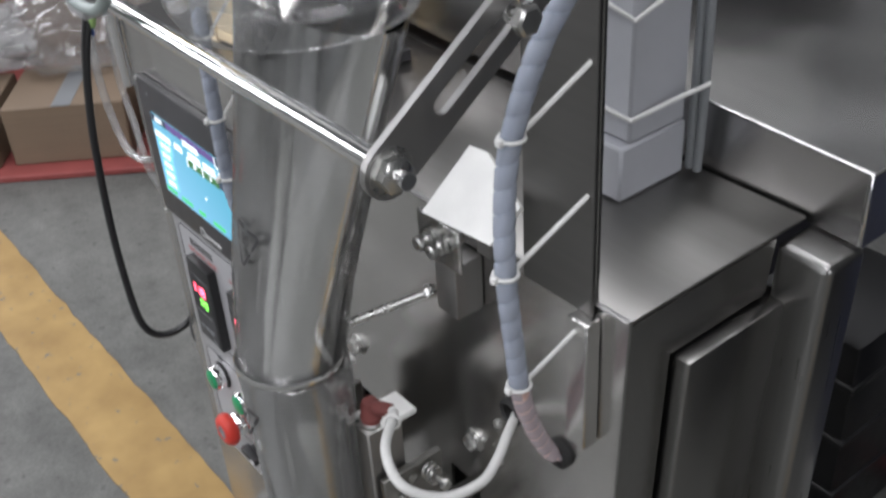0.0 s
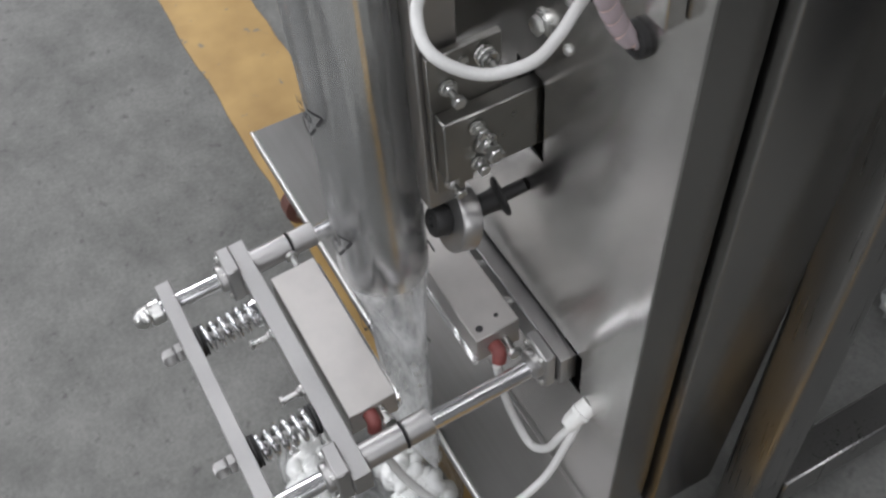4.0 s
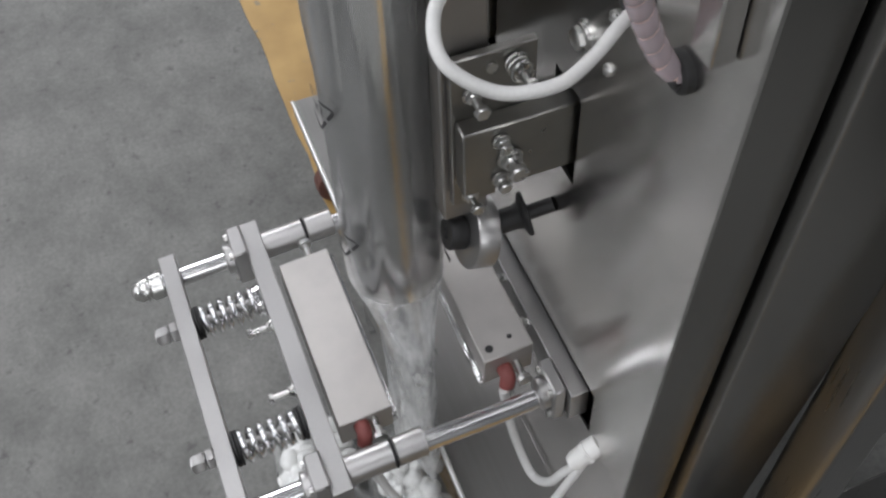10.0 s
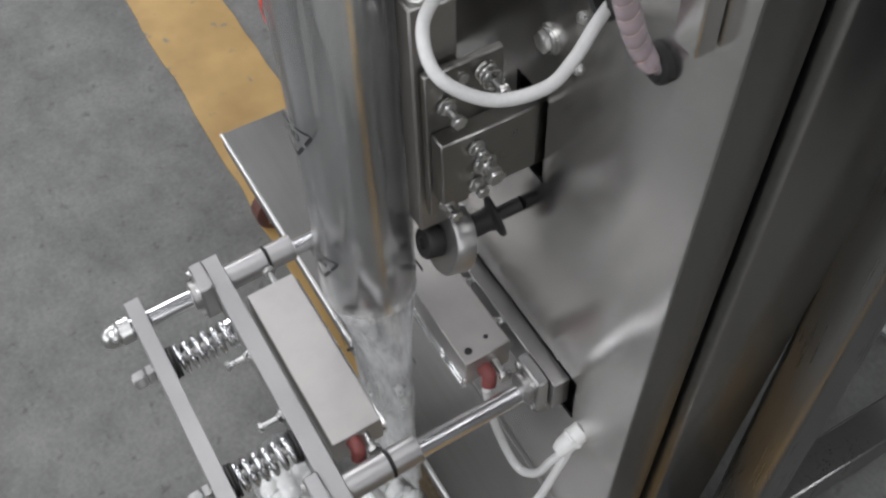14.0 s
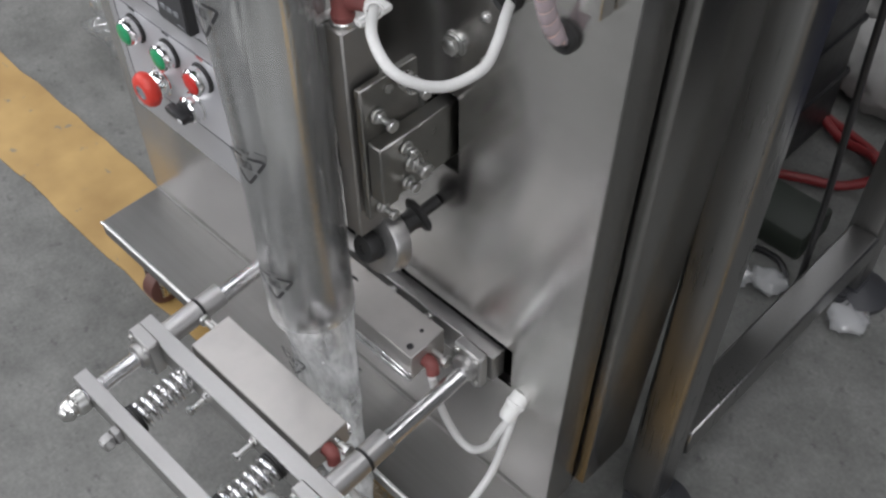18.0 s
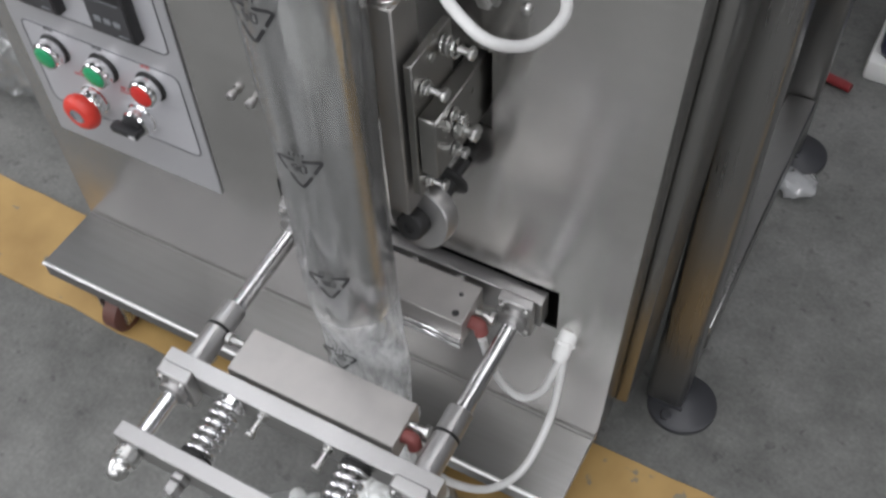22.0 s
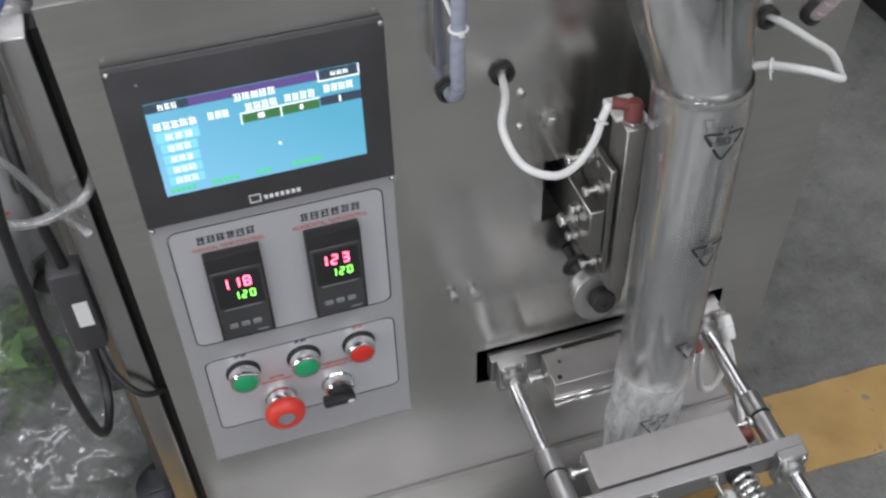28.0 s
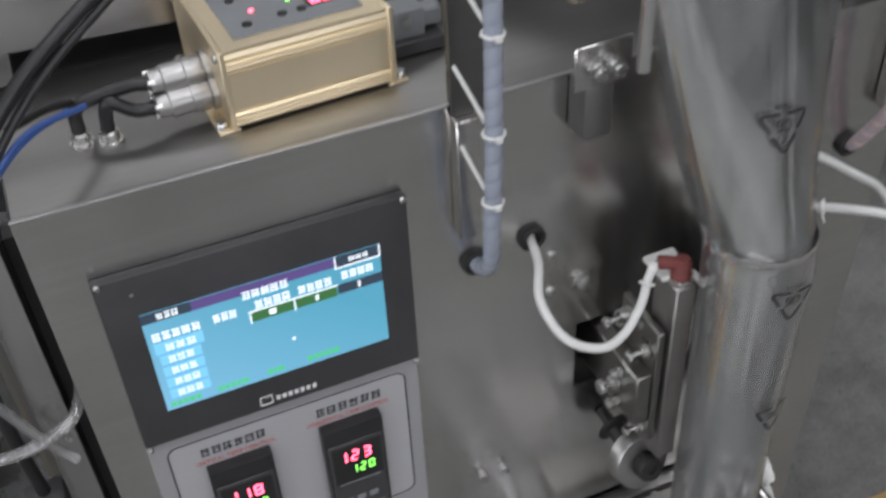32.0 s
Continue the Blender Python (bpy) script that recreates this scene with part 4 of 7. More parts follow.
for f_ in low:
    vs = []
    for v in f_.verts:
        if v.index not in remap:
            remap[v.index] = cut.verts.new(v.co)
        vs.append(remap[v.index])
    cut.faces.new(vs)
bmesh.ops.delete(bm, geom=low, context="FACES")
part("film_sleeve", bm, FILM_TIGHT, film)
part("free_film", cut, FILM, film, "loose milky film below the tube mouth")
# the grey back seam of the film, hanging from the tube mouth
bm = B()
sweep(bm, smooth_path([(0.006, TY - 0.006, 0.350), (0.008, TY - 0.004, 0.328), (0.011, TY, 0.305), (0.014, TY + 0.002, 0.282)], 6), lambda u: 0.0030 - 0.0012 * u, 10)
part("mouth_tongue", bm, GREYP, film, "grey tongue hanging from the tube mouth")


def film_mark(zc, r, phi0=-90.0, lean=0.0, oy=0.0, ox_=0.0):
    """A printed triangle, point down, bent round the film, with bars and figures in it."""
    bm = B()
    rr = r + 0.0028
    def at(u, w):
        a = radians(phi0) + u / rr
        return Vector((ox_ + rr * math.cos(a), TY + oy + lean * w + rr * math.sin(a), zc + w))
    def stroke(p, q, wd=0.0024):
        p, q = (p[0] * 1.22, p[1] * 1.22), (q[0] * 1.22, q[1] * 1.22)
        d = Vector((q[0] - p[0], q[1] - p[1]))
        nrm = Vector((-d.y, d.x)).normalized() * wd / 2
        steps = 6
        prev = None
        for k in range(steps + 1):
            c = Vector(p) + d * k / steps
            cur = (bm.verts.new(at(c.x + nrm.x, c.y + nrm.y)), bm.verts.new(at(c.x - nrm.x, c.y - nrm.y)))
            if prev:
                bm.faces.new((prev[0], prev[1], cur[1], cur[0]))
            prev = cur
    for p, q in (((-0.0115, 0.0085), (-0.002, 0.0085)), ((0.002, 0.0085), (0.0115, 0.0085)), ((-0.0125, 0.0070), (-0.0078, -0.0005)), ((-0.0062, -0.0030), (-0.001, -0.0112)), ((0.001, -0.0112), (0.0062, -0.0030)), ((0.0078, -0.0005), (0.0125, 0.0070)), ((-0.0115, 0.0085), (-0.0128, 0.0066)), ((0.0115, 0.0085), (0.0128, 0.0066)), ((-0.001, -0.0112), (0.001, -0.0112))):
        stroke(p, q)
    # the figures 90
    for ox in (-0.0040, 0.0006):
        for p, q in (((0, 0.005), (0.003, 0.005)), ((0.003, 0.005), (0.003, 0.0)), ((0, 0.0), (0.003, 0.0)), ((0, 0.005), (0, 0.0025 if ox < 0 else 0.0)), *((((0, 0.0025), (0.003, 0.0025)),) if ox < 0 else ())):
            stroke((p[0] + ox, p[1]), (q[0] + ox, q[1]), 0.0012)
    # a short illegible word above, as bars
    for k in range(4):
        stroke((-0.0045 + 0.0026 * k, 0.0115), (-0.0045 + 0.0026 * k, 0.0140), 0.0012)
    part("printed_mark", bm, INK, film, "black printed triangle mark", smooth=False)


for zc, r, lean, phi, oy in ((0.792, 0.0700, 0.25, -95.3, 0.0575), (0.925, 0.1220, 0.25, -91.8, 0.1440)):
    film_mark(zc, r, phi, lean, oy)
for zc, r, phi in ((0.666, TR + 0.0060, -93), (0.544, TR + 0.0030, -80), (0.420, TR + 0.0026, -75)):
    film_mark(zc, r, phi, 0, 0, TX)
film_mark(0.292, 0.15, -89.4, 0.0, 0.1271)
# the overlapping edge of the film, wound down round the funnel
bm = B()
prev = None
for k in range(25):
    u = k / 24
    z = 0.928 - 0.222 * u
    rx, oy = 0.0362 + 0.178 * (z - 0.702) + 0.0036, 0.002 + 0.250 * (z - 0.702)
    ry = 0.0350 - 0.01 * (z - 0.702) + 0.0036
    a0 = radians(-172 + 52 * u ** 1.3)
    row = [bm.verts.new((FX * min(1.0, (z - 0.70) / 0.06) + rx * math.cos(a0 + d), TY + oy + ry * math.sin(a0 + d), z + 0.0006 * w)) for d, w in ((0.0, 0), (0.06, 2), (0.12, 1), (0.19, 2), (0.24, 0))]
    if prev:
        for q in range(4):
            bm.faces.new((prev[q], prev[q + 1], row[q + 1], row[q]))
    prev = row
part("film_fold", bm, FILM_FUNNEL, film, "overlapping film edge")
for x, y, z in ((0.017, -0.0635, 0.368), (0.033, -0.083, 0.274)):
    bm = B()
    box(bm, x - 0.006, x + 0.006, y, y + 0.0004, z - 0.002, z + 0.002)
    part("edge_mark", bm, INK, film, "black register mark on the film edge", smooth=False)

# ---- sealing jaws on two guide rods ----
JZ = 0.294


def droop(bm):
    """The moving half of the jaws hangs a little lower towards its front."""
    for v in bm.verts:
        if v.co.y < -0.015:
            v.co.z += 0.075 * (v.co.y + 0.015)
    return bm


jaws = thing("horizontal_sealing_jaws", "horizontal heat sealing jaws with chrome guide rods and springs", "sealing jaws", (0, -0.13, JZ))
for sx in (-1, 1):
    x = sx * 0.111
    bm = B()
    rod(bm, (x, 0.10, JZ), (x, -0.276, JZ), 0.0077, 28)
    part("guide_rod", droop(bm), RODSTEEL, jaws, "chrome guide rod")
    bm = B()
    lathe(bm, (x, -0.2685, JZ), (0, -1, 0), [(0.0105, 0), (0.0115, 0.001), (0.0115, 0.010), (0.0095, 0.0115), (0.0100, 0.013), (0.0095, 0.020), (0.006, 0.0255), (0.0015, 0.027)], 12)
    part("cap_nut", droop(bm), ZINC, jaws)
    # square flanges with four screws, behind and on the middle bar
    for y0, y1 in ((-0.030, -0.014), (-0.214, -0.1955)):
        bm = B()
        box(bm, x - 0.0155, x + 0.0155, y0 + 0.006, y1, JZ - 0.020, JZ + 0.020, 0.0015)
        lathe(bm, (x, y0 + 0.0065, JZ), (0, -1, 0), [(0.0125, 0), (0.0125, 0.0060), (0.0105, 0.0072)], 24)
        fl = part("rod_flange", droop(bm), MACHINED, jaws)
        for dx in (-0.0105, 0.0105):
            for dz in (-0.0145, 0.0145):
                bm = B()
                lathe(bm, (x + dx, y0 + 0.0062, JZ + dz), (0, -1, 0), [(0.0030, 0), (0.0030, 0.003), (0.0015, 0.0032)], 10)
                part("screw", droop(bm), ZINC, fl)
    for y0, y1 in ((-0.120, -0.144), (-0.1455, -0.184)):
        bm = B()
        lathe(bm, (x, y0, JZ), (0, -1, 0), [(0.0078, 0), (0.0112, 0.0008), (0.0112, y0 - y1 - 0.001), (0.0095, y0 - y1)], 28)
        part("collar", droop(bm), MACHINED, jaws)
    bm = B()
    lathe(bm, (x, -0.1440, JZ), (0, -1, 0), [(0.0118, 0), (0.0118, 0.0014)], 28)
    part("clamp_ring", droop(bm), RUBBER, jaws)
# rear, middle and front crossbars
for nm, y0, y1, hw, hz in (("rear_crossbar", -0.013, 0.0015, 0.131, 0.0165), ("middle_crossbar", -0.1965, -0.181, 0.131, 0.0130), ("front_crossbar", -0.2670, -0.2535, 0.127, 0.0130)):
    bm = B()
    box(bm, -hw, hw, y0, y1, JZ - hz, JZ + hz, 0.0006)
    part(nm, droop(bm), MACHINED, jaws, "flat machined steel bar", smooth=False)
# heater blocks
for nm, y0, y1, sgn in (("rear_heater_block", -0.060, -0.020, -1), ("front_heater_block", -0.176, -0.134, 1)):
    bm = B()
    box(bm, -0.0790, 0.0800, y0, y1, JZ - (0.012 if sgn < 0 else 0.018), JZ + (0.0185 if sgn < 0 else 0.0095), 0.0008)
    blk = part(nm, droop(bm), BLOCK, jaws, "pale steel heater block")
    yj = y0 if sgn < 0 else y1
    for dz in (-0.0115, -0.0035):
        bm = B()
        ya, yb = (yj - 0.0035, yj + 0.001) if sgn < 0 else (yj - 0.001, yj + 0.0035)
        box(bm, -0.0790, 0.0800, ya, yb, JZ + dz - 0.0028, JZ + dz + 0.0028, 0.0008)
        part("sealing_rib", droop(bm), CHROME, blk)
    ym = (y0 + y1) / 2
    bm = B()
    sweep(bm, smooth_path([(0.0795, ym - 0.004, JZ + 0.001), (0.088, ym - 0.004, JZ + 0.001), (0.0915, ym - 0.006, JZ - 0.007)], 6), 0.0060, 14)
    part("silicone_cap", droop(bm), REDRUB, blk, "red silicone cable cap")
    if sgn < 0:
        for hx, hy, hr in ((0.0705, -0.052, 0.0032), (0.0665, -0.034, 0.0020), (-0.0705, -0.052, 0.0026), (-0.064, -0.034, 0.0020)):
            bm = B()
            rod(bm, (hx, hy, JZ + 0.0180), (hx, hy, JZ + 0.0188), hr, 16)
            part("drilled_hole", droop(bm), BLACK, blk, smooth=False)
    for bx in (-0.094, 0.094):
        bm = B()
        lathe(bm, (bx, ym + 0.006, JZ + 0.002), (1 if bx > 0 else -1, 0, 0), [(0.003, -0.016), (0.003, 0.0), (0.0055, 0.0002), (0.0055, 0.004)], 12)
        part("side_screw", droop(bm), ZINC, blk)
for bx in (-0.055, 0.010, 0.055):
    bm = B()
    rod(bm, (bx, -0.021, JZ + 0.008), (bx, -0.012, JZ + 0.008), 0.0035, 12)
    hexhead(bm, (bx, -0.0205, JZ + 0.008), (0, 1, 0), 0.006, 0.005)
    part("spacer_bolt", droop(bm), ZINC, jaws)
for bx in (-0.060, 0.060):
    bm = B()
    rod(bm, (bx, -0.186, JZ), (bx, -0.286, JZ), 0.0036, 14)
    hexhead(bm, (bx, -0.2680, JZ), (0, -1, 0), 0.0085, 0.0065)
    hexhead(bm, (bx, -0.2755, JZ), (0, -1, 0), 0.0078, 0.0095)
    part("spring_bolt", droop(bm), MACHINED, jaws)
    bm = B()
    coil(bm, (bx, -0.203, JZ), (bx, -0.2475, JZ), 0.0112, 0.0025, 5.5, 10, 18)
    part("spring", droop(bm), RODSTEEL, jaws, "steel coil spring")
    bm = B()
    lathe(bm, (bx, -0.2475, JZ), (0, -1, 0), [(0.0128, 0.0), (0.0138, 0.0006), (0.0138, 0.0018), (0.0124, 0.0024), (0.0138, 0.0032), (0.0138, 0.0046), (0.0126, 0.0056)], 24)
    part("spring_seat", droop(bm), RUBBER, jaws, "black ribbed spring seat")
    bm = B()
    lathe(bm, (bx, -0.1970, JZ), (0, -1, 0), [(0.0128, 0.0), (0.0134, 0.0006), (0.0134, 0.0024), (0.0118, 0.0032), (0.0130, 0.0040), (0.0130, 0.0052), (0.0118, 0.0060)], 24)
    part("spring_seat", droop(bm), CHROME if bx < 0 else RUBBER, jaws)
for bx in (-0.0300, 0.0330):
    bm = B()
    bolt(bm, (bx, -0.1955, JZ + 0.003), (0, -1, 0), 0.0045, 0.018, 0.0024, nut_at=0.001)
    part("adjusting_screw", droop(bm), ZINC, jaws)

# ---- vertical sealers, one each side of the tube ----


def vertical_sealer(s, shift=0.0):
    v = thing("vertical_sealer", "vertical heat sealing bar with bolted bracket plates by the tube", "sealing bar", (s * 0.045, -0.06, 0.45), group="vertical sealers")
    X = lambda a, b: (min(s * a, s * b), max(s * a, s * b))
    bm = B()
    box(bm, *X(0.0335, 0.0505), -0.076, -0.046, 0.452, 0.640, 0.0012)
    part("heater_bar", bm, BARSTEEL, v, "tall steel heater bar")
    bm = B()
    box(bm, *X(0.028, 0.0332), -0.064, -0.058, 0.455, 0.638, 0.0008)
    part("sealing_edge", bm, MACHINED, v)
    bm = B()
    box(bm, *X(0.0300, 0.0560), -0.064, -0.036, 0.6405, 0.6455, 0.001)
    box(bm, *X(0.0295, 0.0335), -0.082, -0.0645, 0.6405, 0.6455, 0.001)
    part("cap_plate", bm, WHITEP, v, "white cap plate")
    bm = B()
    lathe(bm, (s * 0.042, -0.066, 0.6440), (0, 0, 1), [(0.0078, 0), (0.0080, 0.004), (0.0072, 0.005), (0.0072, 0.013), (0.0055, 0.017)], 18)
    sweep(bm, smooth_path([(s * 0.042, -0.066, 0.6555), (s * 0.052, -0.063, 0.6585), (s * 0.059, -0.060, 0.659)], 5), 0.0051, 12)
    part("silicone_cap", bm, REDRUB, v, "red silicone elbow cap")
    bm = B()
    lathe(bm, (s * 0.042, -0.066, 0.6402), (0, 0, 1), [(0.0088, 0), (0.0090, 0.0012), (0.0090, 0.0030), (0.0082, 0.0038)], 24)
    part("collar", bm, ZINC, v)
    # plate with a slanting top
    bm = B()
    ya, yb = -0.073, -0.020
    xa, xb = X(0.0535, 0.0595)
    prof = [(ya, 0.476), (yb - 0.024, 0.476), (yb - 0.024, 0.50), (yb, 0.535), (yb, 0.597), (ya, 0.597)]
    f = [bm.verts.new((xa, y, z)) for y, z in prof]
    b = [bm.verts.new((xb, y, z)) for y, z in prof]
    bm.faces.new(f), bm.faces.new(b[::-1])
    for k in range(len(prof)):
        j = (k + 1) % len(prof)
        bm.faces.new((f[k], f[j], b[j], b[k]))
    bmesh.ops.bevel(bm, geom=list(bm.edges), offset=0.0008, segments=1, affect="EDGES")
    part("slanted_plate", bm, DARKPLATE, v)
    bm = B()
    box(bm, *X(0.0600, 0.0735), -0.071, 0.03, 0.499, 0.5525, 0.001)
    part("arm_plate", bm, DARKPLATE, v, "thick steel arm plate through the front sheet")
    for y, z, x0, ln, sz in ((-0.034, 0.586, 0.0597, 0.020, 0.0050), (-0.060, 0.570, 0.0597, 0.014, 0.0050), (-0.048, 0.541, 0.0737, 0.006, 0.0046), (-0.042, 0.524, 0.0737, 0.011, 0.0066), (-0.048, 0.508, 0.0737, 0.007, 0.0045), (-0.062, 0.484, 0.0597, 0.012, 0.0045)):
        bm = B()
        bolt(bm, (s * x0, y, z), (s, 0, 0), sz, ln, sz * 0.5, nut_at=0.0005)
        part("bolt", bm, ZINC, v)
    bm = B()
    coil(bm, (s * 0.060, -0.034, 0.586), (s * 0.072, -0.034, 0.586), 0.0062, 0.001, 3.0)
    part("small_spring", bm, ZINC, v)
    bm = B()
    rod(bm, (s * 0.0597, -0.048, 0.586), (s * 0.0612, -0.048, 0.586), 0.0035, 12)
    part("small_screw", bm, ZINC, v)
    for ob in v.children:
        ob.data.transform(Matrix.Translation((shift, 0, 0)))
    return v


vertical_sealer(1)
vertical_sealer(-1, 0.010)


def film_roller(s, shift=0.0):
    v = thing("film_feed_roller", "steel film feed disc on a black shaft from the cabinet front", "roller", (s * 0.050, 0, 0.43), group="film feed rollers")
    foot, ax = Vector((s * 0.0555 + shift, -0.0005, 0.4400)), Vector((-s * 0.13, -0.985, -0.20)).normalized()
    bm = B()
    lathe(bm, foot, ax, [(0.0052, 0), (0.0052, 0.0170), (0.0152, 0.0180), (0.0158, 0.0200), (0.0145, 0.0215), (0.0098, 0.0232), (0.0084, 0.027), (0.0082, 0.046)], 28)
    part("shaft", bm, RUBBER, v, "black shaft with a flared foot")
    bm = B()
    turn_ = Vector((-s * 0.06, -0.95, 0.26)).normalized()
    lathe(bm, foot + ax * 0.0545 - turn_ * 0.0100, turn_, [(0.0120, -0.004), (0.0124, 0.0015), (0.0246, 0.0022), (0.0258, 0.0032), (0.0258, 0.0168), (0.0248, 0.0180), (0.0105, 0.0185)], 44)
    part("disc", bm, MACHINED, v, "bright turned steel disc")
    bm = B()
    lathe(bm, foot + ax * 0.0545 + turn_ * 0.0084, turn_, [(0.0110, 0), (0.0118, 0.0012), (0.0118, 0.0115), (0.0106, 0.0130), (0.0045, 0.0131), (0.0042, 0.0110)], 24)
    part("hub", bm, RUBBER, v, "black rubber hub")
    bm = B()
    c = foot + ax * 0.049
    bolt(bm, c + Vector((s * 0.005, 0, 0.0095)), (s * 0.5, 0, 0.85), 0.0042, 0.009, 0.0022)
    bolt(bm, c + Vector((-s * 0.002, 0, 0.0110)), (0, 0, 1), 0.0036, 0.005, 0.002)
    part("clamp_screw", bm, ZINC, v)
    return v


film_roller(1)
film_roller(-1, 0.006)

# ---- hoses and cables on the front ----
HOSE_R = [(0.0600, -0.059, 0.659), (0.0765, -0.0695, 0.6715), (0.1030, -0.0950, 0.6770), (0.1275, -0.1010, 0.6680), (0.1432, -0.0815, 0.6560), (0.1505, -0.0560, 0.6570), (0.1430, -0.0350, 0.6590), (0.1320, -0.0150, 0.6635), (0.1205, 0.006, 0.665)]
HOSE_L = [(-0.0500, -0.059, 0.659), (-0.0570, -0.062, 0.648), (-0.067, -0.070, 0.632), (-0.086, -0.080, 0.620), (-0.107, -0.083, 0.618), (-0.129, -0.071, 0.627), (-0.136, -0.046, 0.645), (-0.1245, -0.020, 0.656), (-0.1205, 0.004, 0.665)]
for pts in (HOSE_R, HOSE_L):
    hh = thing("heater_cable", "white braided heater cable looping to the sealing bar", "cable", pts[-1], group="heater cables")
    p = smooth_path(pts, 10)
    bm = B()
    sweep(bm, p, 0.0034, 14)
    part("braided_sleeve", bm, HOSE, hh)
    bm = B()
    sweep(bm, p[2:6], 0.0040, 14)
    part("end_ferrule", bm, WHITEP, hh, "smooth white end sleeve")
    bm = B()
    c, d = p[12], (p[13] - p[11]).normalized()
    side = d.orthogonal().normalized()
    sweep(bm, [c + 0.0052 * (math.cos(a) * side + math.sin(a) * d.cross(side)) for a in [2 * math.pi * k / 14 for k in range(15)]], 0.0011, 6)
    sweep(bm, [c + side * 0.0055, c + side * 0.012 + d * 0.002], 0.0008, 6)
    part("cable_tie", bm, WHITEP, hh, "white cable tie")
pts = [(0.152, -0.006, 0.243), (0.149, -0.022, 0.228), (0.143, -0.030, 0.205), (0.128, -0.036, 0.190), (0.112, -0.040, 0.203), (0.101, -0.046, 0.240), (0.094, -0.050, 0.285)]
bm = B()
sweep(bm, smooth_path(pts, 8), 0.0036, 12)
solo("jaw_cable", bm, HOSE, "thin white cable from the gland to the rear heater block", "cable", group="jaw cables")
pts = [(0.152, -0.006, 0.243), (0.156, -0.020, 0.225), (0.158, -0.045, 0.185), (0.152, -0.085, 0.155), (0.135, -0.120, 0.165), (0.112, -0.148, 0.210), (0.100, -0.160, 0.255), (0.094, -0.160, 0.272)]
bm = B()
sweep(bm, smooth_path(pts, 8), 0.0036, 12)
solo("jaw_cable", bm, HOSE, "thin white cable from the gland to the front heater block", "cable", group="jaw cables")
gland = thing("cable_gland", "white plastic cable gland on the cabinet front", "cable gland", (0.152, -0.005, 0.25))
bm = B()
lathe(bm, (0.152, 0.0005, 0.2610), (0, -0.80, -0.60), [(0.0085, -0.004), (0.0085, 0.008), (0.0078, 0.0085), (0.0082, 0.010), (0.0078, 0.019), (0.0060, 0.024)], 12)
part("body", bm, WHITEP, gland)
bm = B()
hexhead(bm, (0.152, -0.0042, 0.2576), (0, -0.80, -0.60), 0.0100, 0.0042)
part("lock_nut", bm, WHITEP, gland)

# spiral-wrapped cables up the posts
CABLE_R = [(0.166, 0.010, 0.659), (0.1665, -0.006, 0.662), (0.168, -0.018, 0.680), (0.173, -0.032, 0.710), (0.180, -0.046, 0.745), (0.1825, -0.052, 0.780), (0.182, -0.057, 0.838), (0.180, -0.054, 0.890), (0.182, -0.048, 0.925), (0.190, -0.038, 0.965), (0.200, -0.02, 1.01), (0.205, 0.0, 1.10)]
CABLE_L = [(-0.166, 0.010, 0.659), (-0.1665, -0.012, 0.662), (-0.168, -0.032, 0.682), (-0.171, -0.042, 0.72), (-0.1705, -0.045, 0.76), (-0.1695, -0.045, 0.82), (-0.1685, -0.043, 0.90), (-0.1680, -0.040, 0.98), (-0.170, -0.036, 1.12)]
for s, pts, ties in ((1, CABLE_R, ((0.915, 0.945), (0.838, 0.868), (0.755, 0.781))), (-1, CABLE_L, ((0.868, 0.894), (0.80, 0.826), (0.745, 0.771)))):
    p = smooth_path(pts, 12)
    sc = thing("spiral_wrapped_cable", "cable bundle in clear spiral wrap tied to a post", "cable", (s * 0.166, -0.01, 0.66), group="spiral-wrapped cables")
    if s > 0:
        k = min(range(len(p)), key=lambda i: abs(p[i].z - 0.752))
        bm = B()
        sweep(bm, p[:k + 1], 0.0050, 14)
        part("core_cable", bm, COPPER, sc, "copper-pink cables inside the wrap")
        bm = B()
        sweep(bm, p[k:], 0.0050, 14)
        part("core_cable", bm, BUNDLE, sc, "blue-grey cables inside the wrap")
    else:
        bm = B()
        sweep(bm, p, 0.0050, 14)
        part("core_cable", bm, BUNDLE, sc, "blue-grey cables inside the wrap")
    bm = B()
    wrap(bm, p[k:] if s > 0 else p, 0.0056, 0.0135, 0.0128, 0.0004)
    part("spiral_wrap", bm, CLEARWRAP, sc, "clear plastic spiral wrap")
    if s > 0:
        bm = B()
        wrap(bm, p[:k + 1], 0.0056, 0.0135, 0.0128, 0.0004)
        part("spiral_wrap", bm, PALEWRAP, sc, "pale pinkish clear spiral wrap")
    for z, back in ties:
        bm = B()
        c = p[min(range(len(p)), key=lambda i: abs(p[i].z - z))]
        coilpts = [c + Vector((0.0068 * math.cos(a), 0.0068 * math.sin(a), 0)) for a in [2 * math.pi * i / 16 for i in range(17)]]
        sweep(bm, coilpts, 0.0011, 6)
        sweep(bm, [c + Vector((0, 0.0066, 0)), Vector((0.190 if s > 0 else -0.178, -0.0125 if back < 0.79 else -0.0045, back))], 0.0015, 6)
        box(bm, c.x - 0.0022, c.x + 0.0022, c.y - 0.0098, c.y - 0.0064, c.z - 0.0022, c.z + 0.0022, 0.0006)
        part("cable_tie", bm, WHITEP, sc, "white cable tie")

